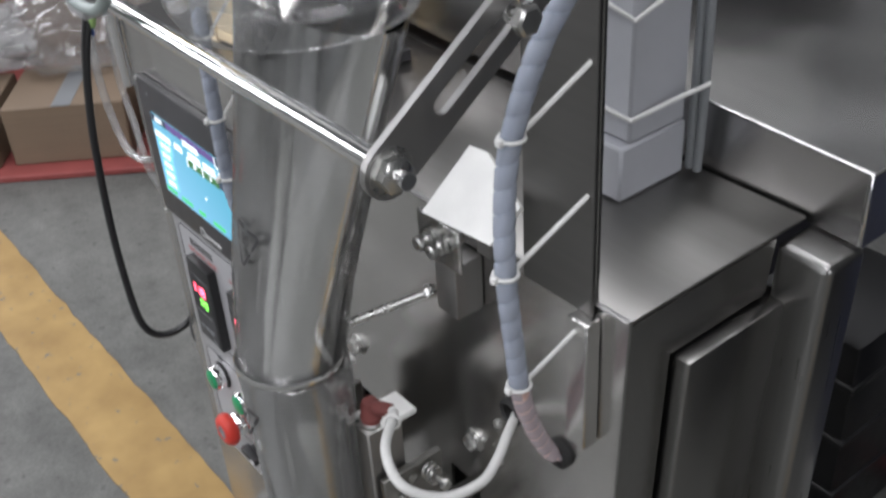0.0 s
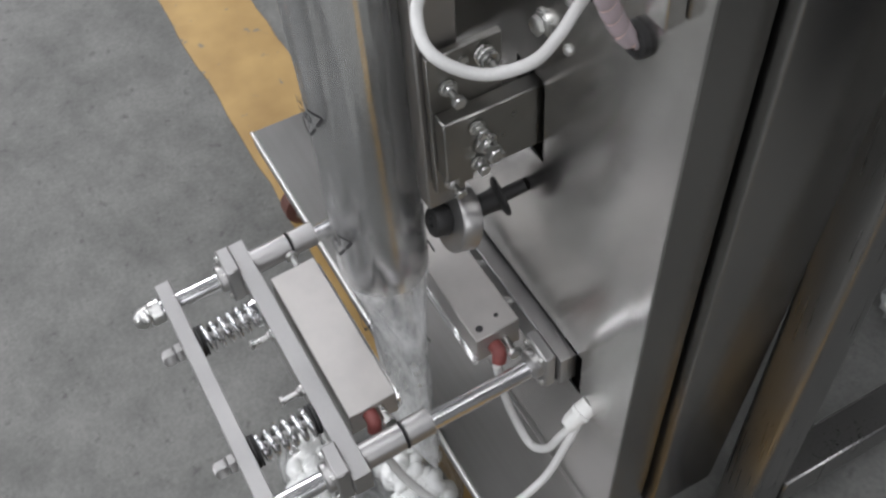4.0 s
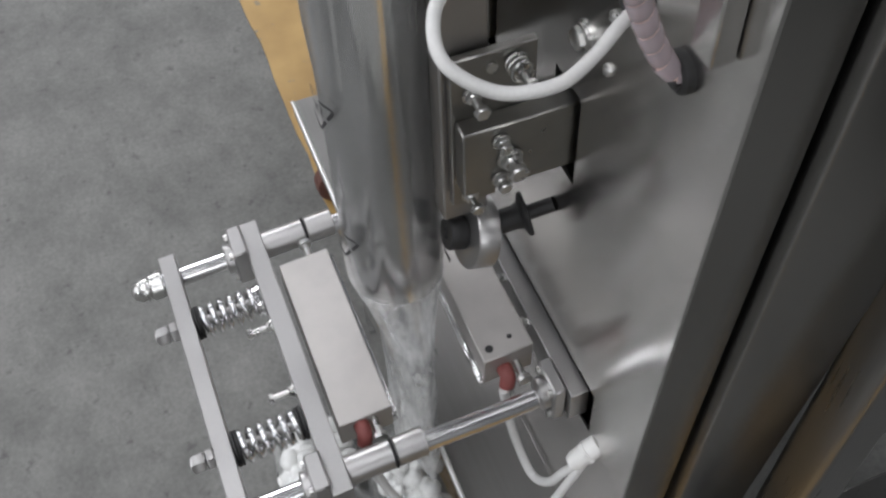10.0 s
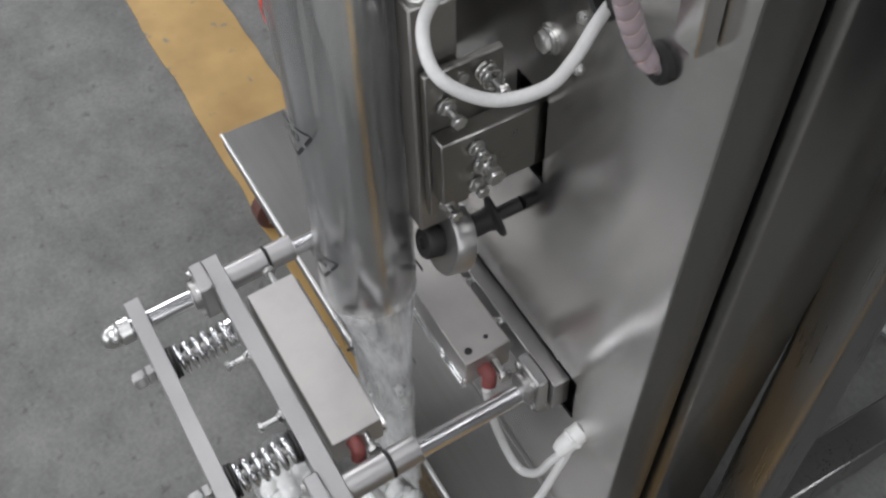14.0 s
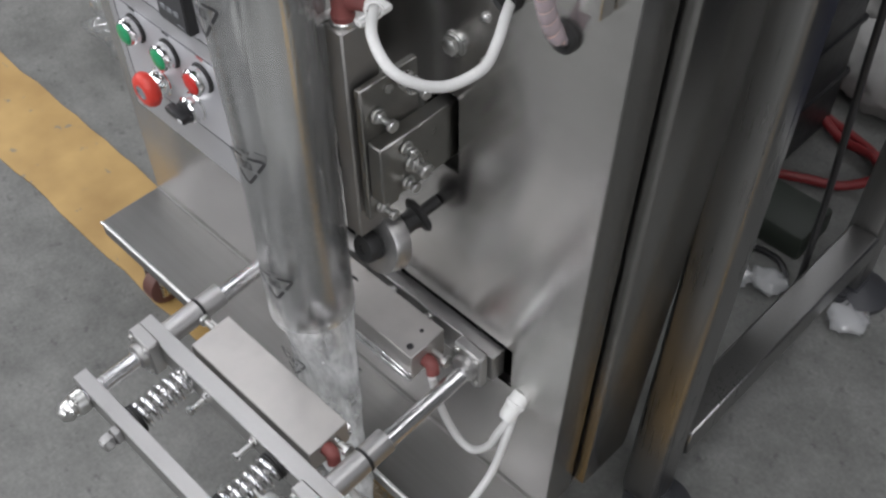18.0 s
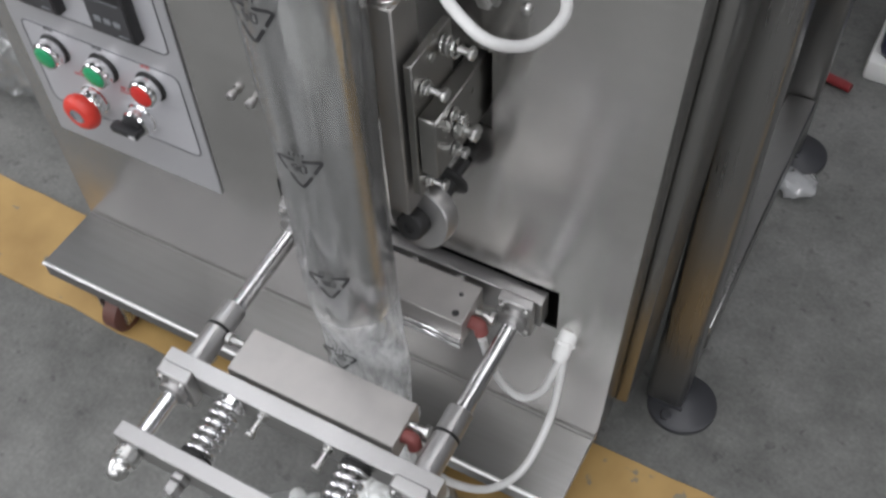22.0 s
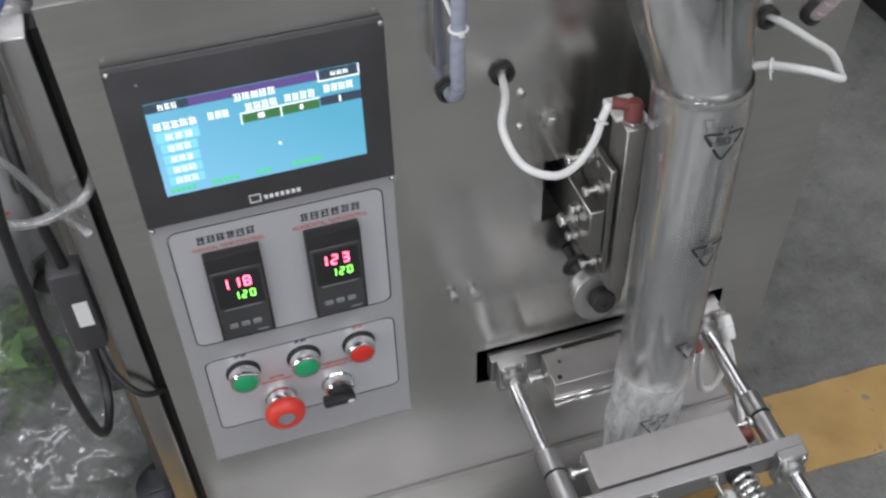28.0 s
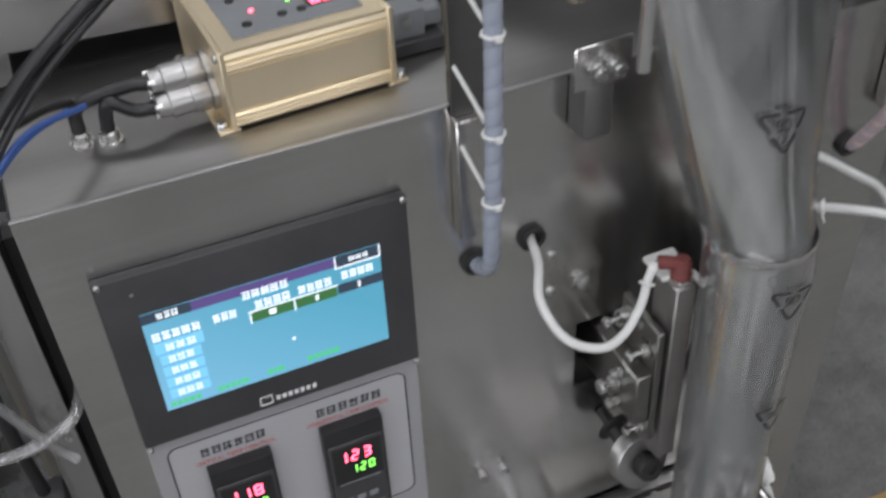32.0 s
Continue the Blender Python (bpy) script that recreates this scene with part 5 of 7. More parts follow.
# ---- posts, cross rod and levers that carry the forming tube ----
# post steel darkened in colour for the dark surroundings it mirrors
POSTSTEEL = grain(material("post_steel_toned_dark", (0.22, 0.215, 0.21), 0.3, 1.0), (4, 4, 170), (0.28, 0.36), 0.10, 0.3, (12, 12, 6), 7.0, 0.003)
for s in (1, -1):
    po = thing("support_post", "flat steel support post rising from the cabinet front", "post", (s * 0.165, 0, 0.8), group="support posts")
    xa, xb = (0.138, 0.195) if s > 0 else (-0.181, -0.146)
    bm = B()
    box(bm, xa, xb, -0.0052, -0.0022, CZ1 - 0.006, 1.16, 0.0006)
    part("front_flange", bm, POSTSTEEL, po, smooth=False)
    bm = B()
    xa, xb = (0.192, 0.195) if s > 0 else (-0.181, -0.178)
    box(bm, xa, xb, -0.0020, 0.0012, CZ1 + 0.002, 1.16, 0.0006)
    part("side_flange", bm, STEEL_SHADED, po, smooth=False)
    bm = B()
    xa, xb = (0.183, 0.199) if s > 0 else (-0.181, -0.165)
    box(bm, xa, xb, -0.0130, -0.0008, 0.692, 0.789, 0.001)
    part("lower_channel", bm, STEEL, po)
    for z in (0.985, 1.03, 1.075):
        bm = B()
        rod(bm, (0.178 if s > 0 else -0.172, -0.0056, z), (0.178 if s > 0 else -0.172, -0.0048, z), 0.0035, 12)
        part("bolt_hole", bm, BRASS, po, smooth=False)
# slotted levers and the cross rod they carry
CRY, CRZ = -0.139, 0.943
for lx, s in ((0.2035, 1), (-0.1715, -1)):
    lv = thing("slotted_lever", "slotted steel lever between post and cross rod", "lever", (lx, CRY, CRZ), group="slotted levers")
    a, b = Vector((lx, CRY, CRZ)), Vector((lx, 0.02, 1.056))
    d = (b - a).normalized()
    nrm = Vector((0, -d.z, d.y))
    def lever_outline(half, start, end):
        pts = [a + d * start + (nrm * math.cos(q) - d * math.sin(q)) * half for q in [math.pi * k / 10 for k in range(11)]]
        return pts + [a + d * end + (-nrm * math.cos(q) + d * math.sin(q)) * half for q in [math.pi * k / 10 for k in range(11)]]
    outer, inner = lever_outline(0.0135, 0.0, 0.19), lever_outline(0.0048, 0.036, 0.175)
    bm = B()
    grid = [[bm.verts.new(q + Vector((dx, 0, 0))) for q in ring_] for dx in (-0.002, 0.002) for ring_ in (outer, inner)]
    m = len(outer)
    for k in range(m):
        j = (k + 1) % m
        bm.faces.new((grid[0][k], grid[0][j], grid[1][j], grid[1][k]))
        bm.faces.new((grid[2][k], grid[3][k], grid[3][j], grid[2][j]))
        bm.faces.new((grid[0][k], grid[2][k], grid[2][j], grid[0][j]))
        bm.faces.new((grid[1][k], grid[1][j], grid[3][j], grid[3][k]))
    part("lever_plate", bm, MACHINED, lv, smooth=False)
    bm = B()
    bolt(bm, (lx, CRY + 0.07, CRZ + 0.049), (s, 0, 0), 0.0075, 0.008, 0.004)
    part("slot_bolt", bm, ZINC, lv)
cr = thing("cross_rod", "bright chrome cross rod in front of the funnel", "rod", (0, CRY, CRZ))
bm = B()
rod(bm, (-0.190, CRY, CRZ), (0.218, CRY, CRZ), 0.0040, 18)
rod(bm, (-0.164, CRY, CRZ), (0.200, CRY, CRZ), 0.0056, 22)
part("shaft", bm, CHROME, cr)
for s, x0, x1 in ((-1, -0.1645, -0.1740), (1, 0.2005, 0.2060)):
    bm = B()
    if s < 0:
        hexhead(bm, (x0, CRY, CRZ), (s, 0, 0), 0.0088, 0.0050)
    hexhead(bm, (x1, CRY, CRZ), (s, 0, 0), 0.0088, 0.0062)
    rod(bm, (x1, CRY, CRZ), (x1 - s * 0.0012, CRY, CRZ), 0.0115, 20)
    part("nut", bm, ZINC, cr)
bm = B()
box(bm, -0.1265, -0.1005, CRY - 0.010, CRY + 0.010, CRZ - 0.016, CRZ + 0.013, 0.001)
part("clamp_block", bm, PLATE, cr, "square grey clamp block")
# ear brackets that hold the funnel to the cabinet
for s in (1, -1):
    eb = thing("ear_bracket", "small steel bracket plate with bolts behind the funnel", "bracket", (s * 0.09, -0.04, 0.80), group="ear brackets")
    ez = -0.016 if s > 0 else 0.0
    bm = B()
    box(bm, s * 0.083 - 0.021, s * 0.083 + 0.021, -0.027, -0.024, 0.797 + ez, 0.829 + ez, 0.001)
    part("plate", bm, STEEL, eb)
    bm = B()
    box(bm, s * 0.083 - 0.011, s * 0.083 + 0.011, -0.0235, -0.0005, 0.754 + ez, 0.7965 + ez, 0.002, 2)
    part("stand_off", bm, TRAY, eb)
    for dx in (-0.007, 0.006):
        bm = B()
        bolt(bm, (s * 0.083 + dx, -0.027, 0.813 + ez), (0, -1, 0), 0.0052, 0.008, 0.0028, nut_at=0.0005)
        part("bolt", bm, ZINC, eb)
    if s > 0:
        bm = B()
        rod(bm, (0.075, -0.028, 0.756), (0.036, -0.070, 0.729), 0.0028, 12)
        hexhead(bm, (0.072, -0.0312, 0.754), (0.68, 0.73, 0.47), 0.0050, 0.006)
        part("stay_rod", bm, ZINC, eb)

# ---- on top of the cabinet ----
gx = thing("gold_controller_box", "gold anodised controller box with glowing red digits on the cabinet top", "controller box", (-0.26, 0.09, CZ1), turn=3.5)
TOPZ = CZ1 + 0.0005


def gpart(name, bm, mat, label="", smooth=True, parent=None):
    """Parts of the gold box are modelled square about its middle and turned with it."""
    ob = new(name, finish(bm, name, mat, smooth))
    ob.parent = parent or gx
    if label:
        ob["label"] = label
    return ob


bm = B()
prof = [(-0.052, 0.0025)]
for z0, z1, dy in ((0.004, 0.0062, 0.0), (0.0066, 0.0088, 0.0), (0.0095, 0.0118, 0.0), (0.0145, 0.040, 0.0012), (0.0425, 0.0448, 0.0), (0.0455, 0.0478, 0.0), (0.0485, 0.0530, 0.0)):
    zm = (z0 + z1) / 2
    prof += [(-0.0535 + dy, z0), (-0.0535 + dy, z1), (-0.0517, z1 + 0.0002)] if dy else [(-0.0522, z0), (-0.0535, zm - 0.0006), (-0.0534, zm + 0.0001), (-0.0517, z1 + 0.0002)]
prof += [(-0.052, 0.0555), (0.052, 0.0555), (0.0535, 0.053), (0.0535, 0.003)]
f = [bm.verts.new((-0.0535, y, z)) for y, z in prof]
b = [bm.verts.new((0.0535, y, z)) for y, z in prof]
bm.faces.new(f), bm.faces.new(b[::-1])
for k in range(len(prof)):
    j = (k + 1) % len(prof)
    bm.faces.new((f[k], f[j], b[j], b[k]))
gpart("body", bm, GOLD, "ribbed gold extrusion", smooth=False)
for sx in (-1, 1):
    bm = B()
    box(bm, sx * 0.0555 - 0.0018, sx * 0.0555 + 0.0018, -0.054, 0.054, 0.002, 0.0562, 0.0006)
    box(bm, sx * 0.0585 - 0.0070, sx * 0.0585 + 0.0070, -0.054, 0.054, 0.0002, 0.0022, 0.0005)
    gpart("end_plate", bm, GOLD)
    for yy in (-0.047, 0.047):
        bm = B()
        lathe(bm, (sx * 0.0620, yy, 0.0022), (0, 0, 1), [(0.0045, 0), (0.0045, 0.002), (0.0030, 0.0042)], 12)
        gpart("screw", bm, ZINC)
        bm = B()
        lathe(bm, (sx * 0.0573, yy, 0.050), (sx, 0, 0), [(0.0028, 0), (0.0028, 0.0018), (0.0018, 0.0026)], 10)
        gpart("screw", bm, ZINC)
bm = B()
box(bm, -0.043, 0.043, -0.041, 0.042, 0.0556, 0.0566, 0.0004)
gpart("keypad_plate", bm, GREYP, "dark grey keypad plate", smooth=False)
for yy in (-0.018, 0.018):
    bm = B()
    box(bm, 0.012, 0.033, yy - 0.0075, yy + 0.0075, 0.0566, 0.0572)
    gpart("display_window", bm, BLACK, smooth=False)
for yy in (-0.018, 0.018):
    bm = B()
    for j in range(2):
        x = 0.0150 + j * 0.0085
        for (a0, a1, b0, b1) in ((0, 0.0064, 0, 0.0018), (0, 0.0064, 0.0048, 0.0066), (0, 0.0064, 0.0096, 0.0114), (0, 0.0018, 0, 0.0114), (0.0046, 0.0064, 0, 0.0114)):
            box(bm, x + a0, x + a1, yy - 0.0057 + b0, yy - 0.0057 + b1, 0.0572, 0.0575)
    gpart("red_digits", bm, LED_RED, "glowing red digit display", smooth=False)
for xx, yy, mat in ((0.0035, 0.022, LED_GREEN), (0.0035, -0.010, LED_GREEN), (-0.022, -0.012, LED_RED)):
    bm = B()
    rod(bm, (xx, yy, 0.0566), (xx, yy, 0.0574), 0.0016, 12)
    gpart("indicator", bm, mat, smooth=False)
for xx, yy in ((-0.006, 0.008), (0.006, 0.008), (-0.006, -0.026), (0.007, -0.026), (-0.03, 0.008), (-0.03, -0.028)):
    bm = B()
    rod(bm, (xx, yy, 0.0566), (xx, yy, 0.0576), 0.0032, 14)
    gpart("key", bm, BLACK)
bm = B()
for k in range(10):
    box(bm, -0.036 + 0.0035 * k, -0.034 + 0.0035 * k, 0.020, 0.0225, 0.0566, 0.0570)
gpart("lettering", bm, DARKGREY, smooth=False)["kind"] = "stuff"
for yy, zz in ((-0.020, 0.031), (-0.028, 0.018)):
    bm = B()
    lathe(bm, (-0.0575, yy, zz), (-1, 0, 0), [(0.0115, 0), (0.0115, 0.004), (0.0095, 0.0045), (0.0100, 0.006), (0.0100, 0.016), (0.0092, 0.0165), (0.0092, 0.030), (0.0080, 0.031), (0.0070, 0.038), (0.0048, 0.039)], 24)
    pl = gpart("plug", bm, MACHINED, "chrome round plug")
    bm = B()
    for k in range(3):
        a = 2.1 * k + 0.6
        lathe(bm, (-0.0930, yy + 0.0070 * math.cos(a), zz + 0.0070 * math.sin(a)), (-1, 0, 0), [(0.0016, 0), (0.0016, 0.004), (0.0010, 0.0046)], 8)
    gpart("clamp_screw", bm, ZINC, parent=pl)

M = pose(-0.26, 0.09, CZ1, 0, 0, 3.5)
for (yy, zz), gy, gxx in zip(((-0.020, 0.031), (-0.028, 0.018)), (0.066, 0.060), (-0.4025, -0.3855)):
    a = M @ Vector((-0.097, yy, zz))
    bm = B()
    p = smooth_path([a, a + Vector((-0.012, 0.001, 0.001)), Vector((gxx + 0.004, gy, TOPZ + 0.026)), Vector((gxx, gy, TOPZ + 0.010)), Vector((gxx, gy, TOPZ + 0.001))], 8)
    sweep(bm, p, 0.0045, 12)
    kb = solo("plug_cable", bm, CABLE, "short black cable from the gold box into the cabinet top", "cable", group="plug cables")
    g = thing("cable_gland", "small white cable gland on the cabinet top", "cable gland", (gxx, gy, CZ1), group="top glands")
    bm = B()
    lathe(bm, (gxx, gy, CZ1), (0, 0, 1), [(0.0080, 0), (0.0080, 0.0015), (0.0062, 0.002), (0.0062, 0.0075), (0.0050, 0.0085)], 16)
    part("body", bm, ZINC, g)
# plugs on the far end of the gold box
cn = thing("grey_connector", "grey plastic multi-pole connectors beside the gold box", "connector", (-0.17, 0.10, CZ1))
for y0, z0 in ((0.075, 0.0), (0.105, 0.0005)):
    bm = B()
    box(bm, -0.1985, -0.164, y0, y0 + 0.022, CZ1 + z0 + 0.010, CZ1 + 0.032, 0.0025, 2)
    box(bm, -0.1660, -0.150, y0 + 0.004, y0 + 0.018, CZ1 + 0.014, CZ1 + 0.028, 0.002)
    part("housing", bm, GREYP, cn)
    bm = B()
    rod(bm, (-0.178, y0 - 0.001, CZ1 + 0.024), (-0.178, y0 + 0.001, CZ1 + 0.024), 0.003, 10)
    part("screw", bm, ZINC, cn)
bm = B()
box(bm, -0.196, -0.152, 0.070, 0.132, CZ1 + 0.0004, CZ1 + 0.0108, 0.001)
part("mounting_bar", bm, DARKGREY, cn)

# rear table: sheet steel top with a skirt on square legs; it slopes a little to one side
tb = thing("rear_machine_table", "brushed steel rear table with a folded skirt behind the cabinet", "machine table", (-0.13, 0.45, 0))
RX0, RX1, RY0, RY1, RZ = -0.529, 0.256, 0.166, 0.85, 0.839


def slope(bm):
    for v in bm.verts:
        if v.co.z > 0.7:
            v.co.z += 0.0425 * (RX1 - v.co.x)
    return bm


bm = B()
box(bm, RX0, RX1, RY0, RY1, RZ - 0.002, RZ, 0.001)
part("top", slope(bm), STEEL_TOP, tb, "worn steel table top")
for b6 in ((RX0, RX1, RY0, RY0 + 0.002), (RX0, RX1, RY1 - 0.002, RY1), (RX0, RX0 + 0.002, RY0 + 0.0021, RY1 - 0.0021), (RX1 - 0.002, RX1, RY0 + 0.0021, RY1 - 0.0021)):
    bm = B()
    box(bm, *b6, RZ - 0.052, RZ - 0.0022)
    part("skirt", slope(bm), STEEL_TOP, tb, smooth=False)
for a in (0, 1):
    bm = B()
    box(bm, (RX0, RX1 - 0.003)[a], (RX0 + 0.003, RX1)[a], RY0 - 0.0022, RY0 - 0.0002, RZ - 0.051, RZ - 0.001, 0.0008)
    part("corner_weld", slope(bm), CHROME, tb, "bright ground weld at the corner")
FOOT = grain(material("dark_foot_plastic", (0.035, 0.036, 0.04), 0.5), (60, 60, 60), (0.42, 0.6), 0.2)
LEG = grain(material("polished_leg_steel", (0.28, 0.276, 0.27), 0.2, 1.0), (500, 500, 4), (0.24, 0.38), 0.10, 0.05, (1000, 1000, 5), 6.0, 0.0003)
for lx, ly in ((0.2365, 0.1550), (-0.502, 0.1870), (-0.502, 0.548), (0.2365, 0.548)):
    bm = B()
    box(bm, lx - 0.0200, lx + 0.0200, ly - 0.0200, ly + 0.0200, 0.018, RZ - 0.0535, 0.0065, 4)
    for v in bm.verts:
        if v.co.z > 0.5:
            v.co.z += 0.0425 * (RX1 - v.co.x)
    for v in bm.verts:
        if ly < 0.3:
            v.co.y -= 0.024 * (0.8 - v.co.z)
        v.co.x -= 0.015 * (0.8 - v.co.z) * (1 if lx > 0 else -1)
    leg = part("leg", bm, LEG, tb, "square stainless leg")
    fy = ly - (0.020 if ly < 0.3 else 0.0)
    bm = B()
    lathe(bm, (lx + 0.006 * (1 if lx > 0 else -1), fy, 0.0), (0, 0, 1), [(0.0375, 0), (0.0375, 0.006), (0.034, 0.009), (0.016, 0.013), (0.010, 0.016)], 32)
    box(bm, lx - 0.026, lx + 0.010, fy - 0.016, fy + 0.018, 0.006, 0.0175, 0.001)
    foot = part("foot", bm, FOOT, leg, "dark round levelling foot")
    bm = B()
    bolt(bm, (lx - 0.004, fy - 0.026, 0.006), (0, 0, 1), 0.0065, 0.003, 0.004)
    part("foot_bolt", bm, FOOT, leg)
for x0, x1, y0, y1, z0, z1 in ((0.211, 0.247, 0.1600, 0.5275, 0.080, 0.120), (-0.512, -0.476, 0.194, 0.5275, 0.080, 0.120)):
    bm = B()
    box(bm, x0, x1, y0, y1, z0, z1, 0.002)
    part("stretcher", bm, LEG, tb, "square stainless stretcher")
# black block added to make the shade in the gap under the skirt
bm = B()
box(bm, CX0 + 0.02, CX1 - 0.04, 0.1685, 0.30, 0.70, 0.79, 0.001)
solo("under_table_shade_block", bm, BLACK, "black block added for the shade in the gap under the rear table", "duct", smooth=False)

RZT, RZF = RZ + 0.0425 * (RX1 + 0.075) + 0.004, RZ + 0.0425 * (RX1 + 0.13) + 0.0005
# vibrating bowl base on the rear table
bw = thing("vibratory_feeder", "black round feeder base with a white bowl on the rear table", "feeder", (-0.075, 0.43, RZT))
bm = B()
lathe(bm, (-0.075, 0.43, RZT), (0, 0, 1), [(0.120, 0), (0.125, 0.004), (0.125, 0.050), (0.118, 0.056)], 48)
part("base_ring", bm, RUBBER, bw, "black base ring")
bm = B()
lathe(bm, (-0.075, 0.43, RZT + 0.056), (0, 0, 1), [(0.095, 0), (0.105, 0.02), (0.112, 0.16), (0.109, 0.16), (0.100, 0.02)], 48)
part("bowl", bm, WHITEP, bw, "white bowl")
bf = thing("brass_fitting", "small brass air fitting on the rear table", "fitting", (-0.13, 0.245, RZF))
bm = B()
hexhead(bm, (-0.13, 0.245, RZF), (0, 0, 1), 0.012, 0.010)
lathe(bm, (-0.13, 0.245, RZF + 0.010), (0, 0, 1), [(0.007, 0), (0.007, 0.006), (0.0045, 0.007), (0.0045, 0.026), (0.003, 0.027)], 16)
box(bm, -0.145, -0.115, 0.241, 0.249, RZF + 0.004, RZF + 0.010, 0.001)
part("body", bm, BRASS, bf)

# rear upright: a pale square column with a cable tied to it
PALE = grain(material("pale_grey_paint", (0.42, 0.43, 0.46), 0.45), (60, 60, 60), (0.38, 0.55), 0.06, stain=8)
up = thing("rear_upright", "pale grey square upright with tied cable behind the posts", "upright", (0.10, 0.12, CZ1))
bm = B()
box(bm, 0.076, 0.128, 0.088, 0.150, CZ1 + 0.0002, CZ1 + 0.040, 0.002)
part("foot_block", bm, PALE, up)
bm = B()
box(bm, 0.086, 0.127, 0.096, 0.149, CZ1 + 0.0402, 1.34, 0.002)
part("post", bm, PALE, up)
bm = B()
sweep(bm, smooth_path([(0.131, 0.1535, CZ1 + 0.004), (0.1315, 0.1535, 0.85), (0.1315, 0.153, 1.0), (0.1315, 0.153, 1.32)], 6), 0.004, 10)
sweep(bm, smooth_path([(0.1375, 0.1525, CZ1 + 0.004), (0.1385, 0.1525, 0.86), (0.1375, 0.152, 1.0), (0.1375, 0.152, 1.32)], 6), 0.003, 10)
part("cable", bm, GREYP, up)
for z, dz in ((0.856, 0.004), (0.925, 0.010)):
    bm = B()
    sweep(bm, [Vector(q) for q in ((0.084, 0.094, z - dz), (0.107, 0.0935, z), (0.129, 0.094, z - dz * 0.5), (0.136, 0.125, z + dz), (0.142, 0.152, z + dz * 2), (0.135, 0.159, z + dz * 2))], 0.0016, 8)
    part("cable_tie", bm, WHITEP, up, "white cable tie")
DULLWHITE = grain(material("dull_white_plastic", (0.72, 0.72, 0.70), 0.55), (60, 60, 60), (0.5, 0.65), 0.12, stain=18)
# white guide plate behind the forming tube
gp2 = thing("white_guide_plate", "tilted white plastic guide plate behind the forming tube", "plate", (0.12, -0.02, 0.83))
bm = B()
quad = [Vector(q) for q in ((0.086, -0.040, 0.826), (0.142, -0.034, 0.826), (0.146, -0.014, 0.845), (0.108, -0.005, 0.862), (0.094, -0.007, 0.862))]
nq = (quad[1] - quad[0]).cross(quad[3] - quad[0]).normalized() * 0.004
top_ = [bm.verts.new(q) for q in quad]
bot_ = [bm.verts.new(q - nq) for q in quad]
bm.faces.new(top_), bm.faces.new(bot_[::-1])
for k in range(5):
    bm.faces.new((top_[k], bot_[k], bot_[(k + 1) % 5], top_[(k + 1) % 5]))
part("plate", bm, DULLWHITE, gp2, smooth=False)
bm = B()
box(bm, 0.112, 0.124, -0.020, -0.0003, 0.800, 0.8285, 0.001)
part("bracket", bm, TRAY, gp2)

# clear feed cup over the funnel
fc = thing("clear_feed_cup", "clear plastic feed cup with a white paper sheet over the funnel", "feed cup", (0, -0.055, 0.94))
CUPY = -0.055
CUP = film_material("clear_acrylic", 0.10, 0.045, 0.1, rim=0.4, rough=0.12)
bm = B()
lathe(bm, (0.0, CUPY, 0.9365), (0, 0, 1), [(0.064, 0), (0.072, 0.002), (0.078, 0.014), (0.078, 0.020), (0.070, 0.024), (0.070, 0.20), (0.0685, 0.20), (0.0685, 0.022)], 48, cap=False)
part("wall", bm, CUP, fc)
bm = B()
rings = []
for z in (0.985, 1.14):
    rings.append([bm.verts.new((0.0712 * math.cos(radians(a)), CUPY + 0.0712 * math.sin(radians(a)), z)) for a in range(-112, -35, 7)])
for k in range(len(rings[0]) - 1):
    bm.faces.new((rings[0][k], rings[0][k + 1], rings[1][k + 1], rings[1][k]))
part("paper_label", bm, WHITEP, fc, "blank white paper sheet")
SY = -0.125
se = thing("yellow_sensor", "yellow sensor with a grey cable beside the feed cup", "sensor", (-0.108, SY, 1.0))
YELP = material("yellow_plastic", (0.75, 0.52, 0.03), 0.4)
bm = B()
box(bm, -0.1140, -0.0985, SY - 0.012, SY + 0.008, 1.010, 1.075, 0.002)
part("body", bm, YELP, se)
bm = B()
sweep(bm, smooth_path([(-0.106, SY, 1.010), (-0.108, SY - 0.002, 0.990), (-0.120, SY - 0.004, 0.972), (-0.136, SY, 0.975), (-0.140, SY, 1.01), (-0.142, SY, 1.08)], 8), 0.0034, 10)
part("cable", bm, GREYP, se)
bm = B()
sweep(bm, smooth_path([(-0.127, SY - 0.01, 1.06), (-0.127, SY - 0.02, 0.98), (-0.121, SY - 0.025, 0.955), (-0.095, SY - 0.03, 0.945), (-0.060, SY - 0.03, 0.947), (-0.038, SY - 0.03, 0.962), (-0.031, SY - 0.03, 0.990), (-0.042, SY - 0.028, 1.02), (-0.070, SY - 0.025, 1.07)], 8), 0.0038, 10)
solo("air_hose", bm, grain(material("grey_green_hose", (0.25, 0.29, 0.28), 0.45), (100, 100, 100), (0.38, 0.52), 0.1), "grey air hose looped in front of the feed cup", "hose")
for ux, r_ in ((-0.1190, 0.0040), (-0.1085, 0.0034)):
    bm = B()
    rod(bm, (ux, CRY + 0.0145, 0.870 if r_ > 0.0036 else 0.93), (ux, CRY + 0.0145, 1.10), r_, 14)
    solo("upright_rod", bm, CHROME, "thin chrome upright rod beside the funnel", "rod", group="upright rods")

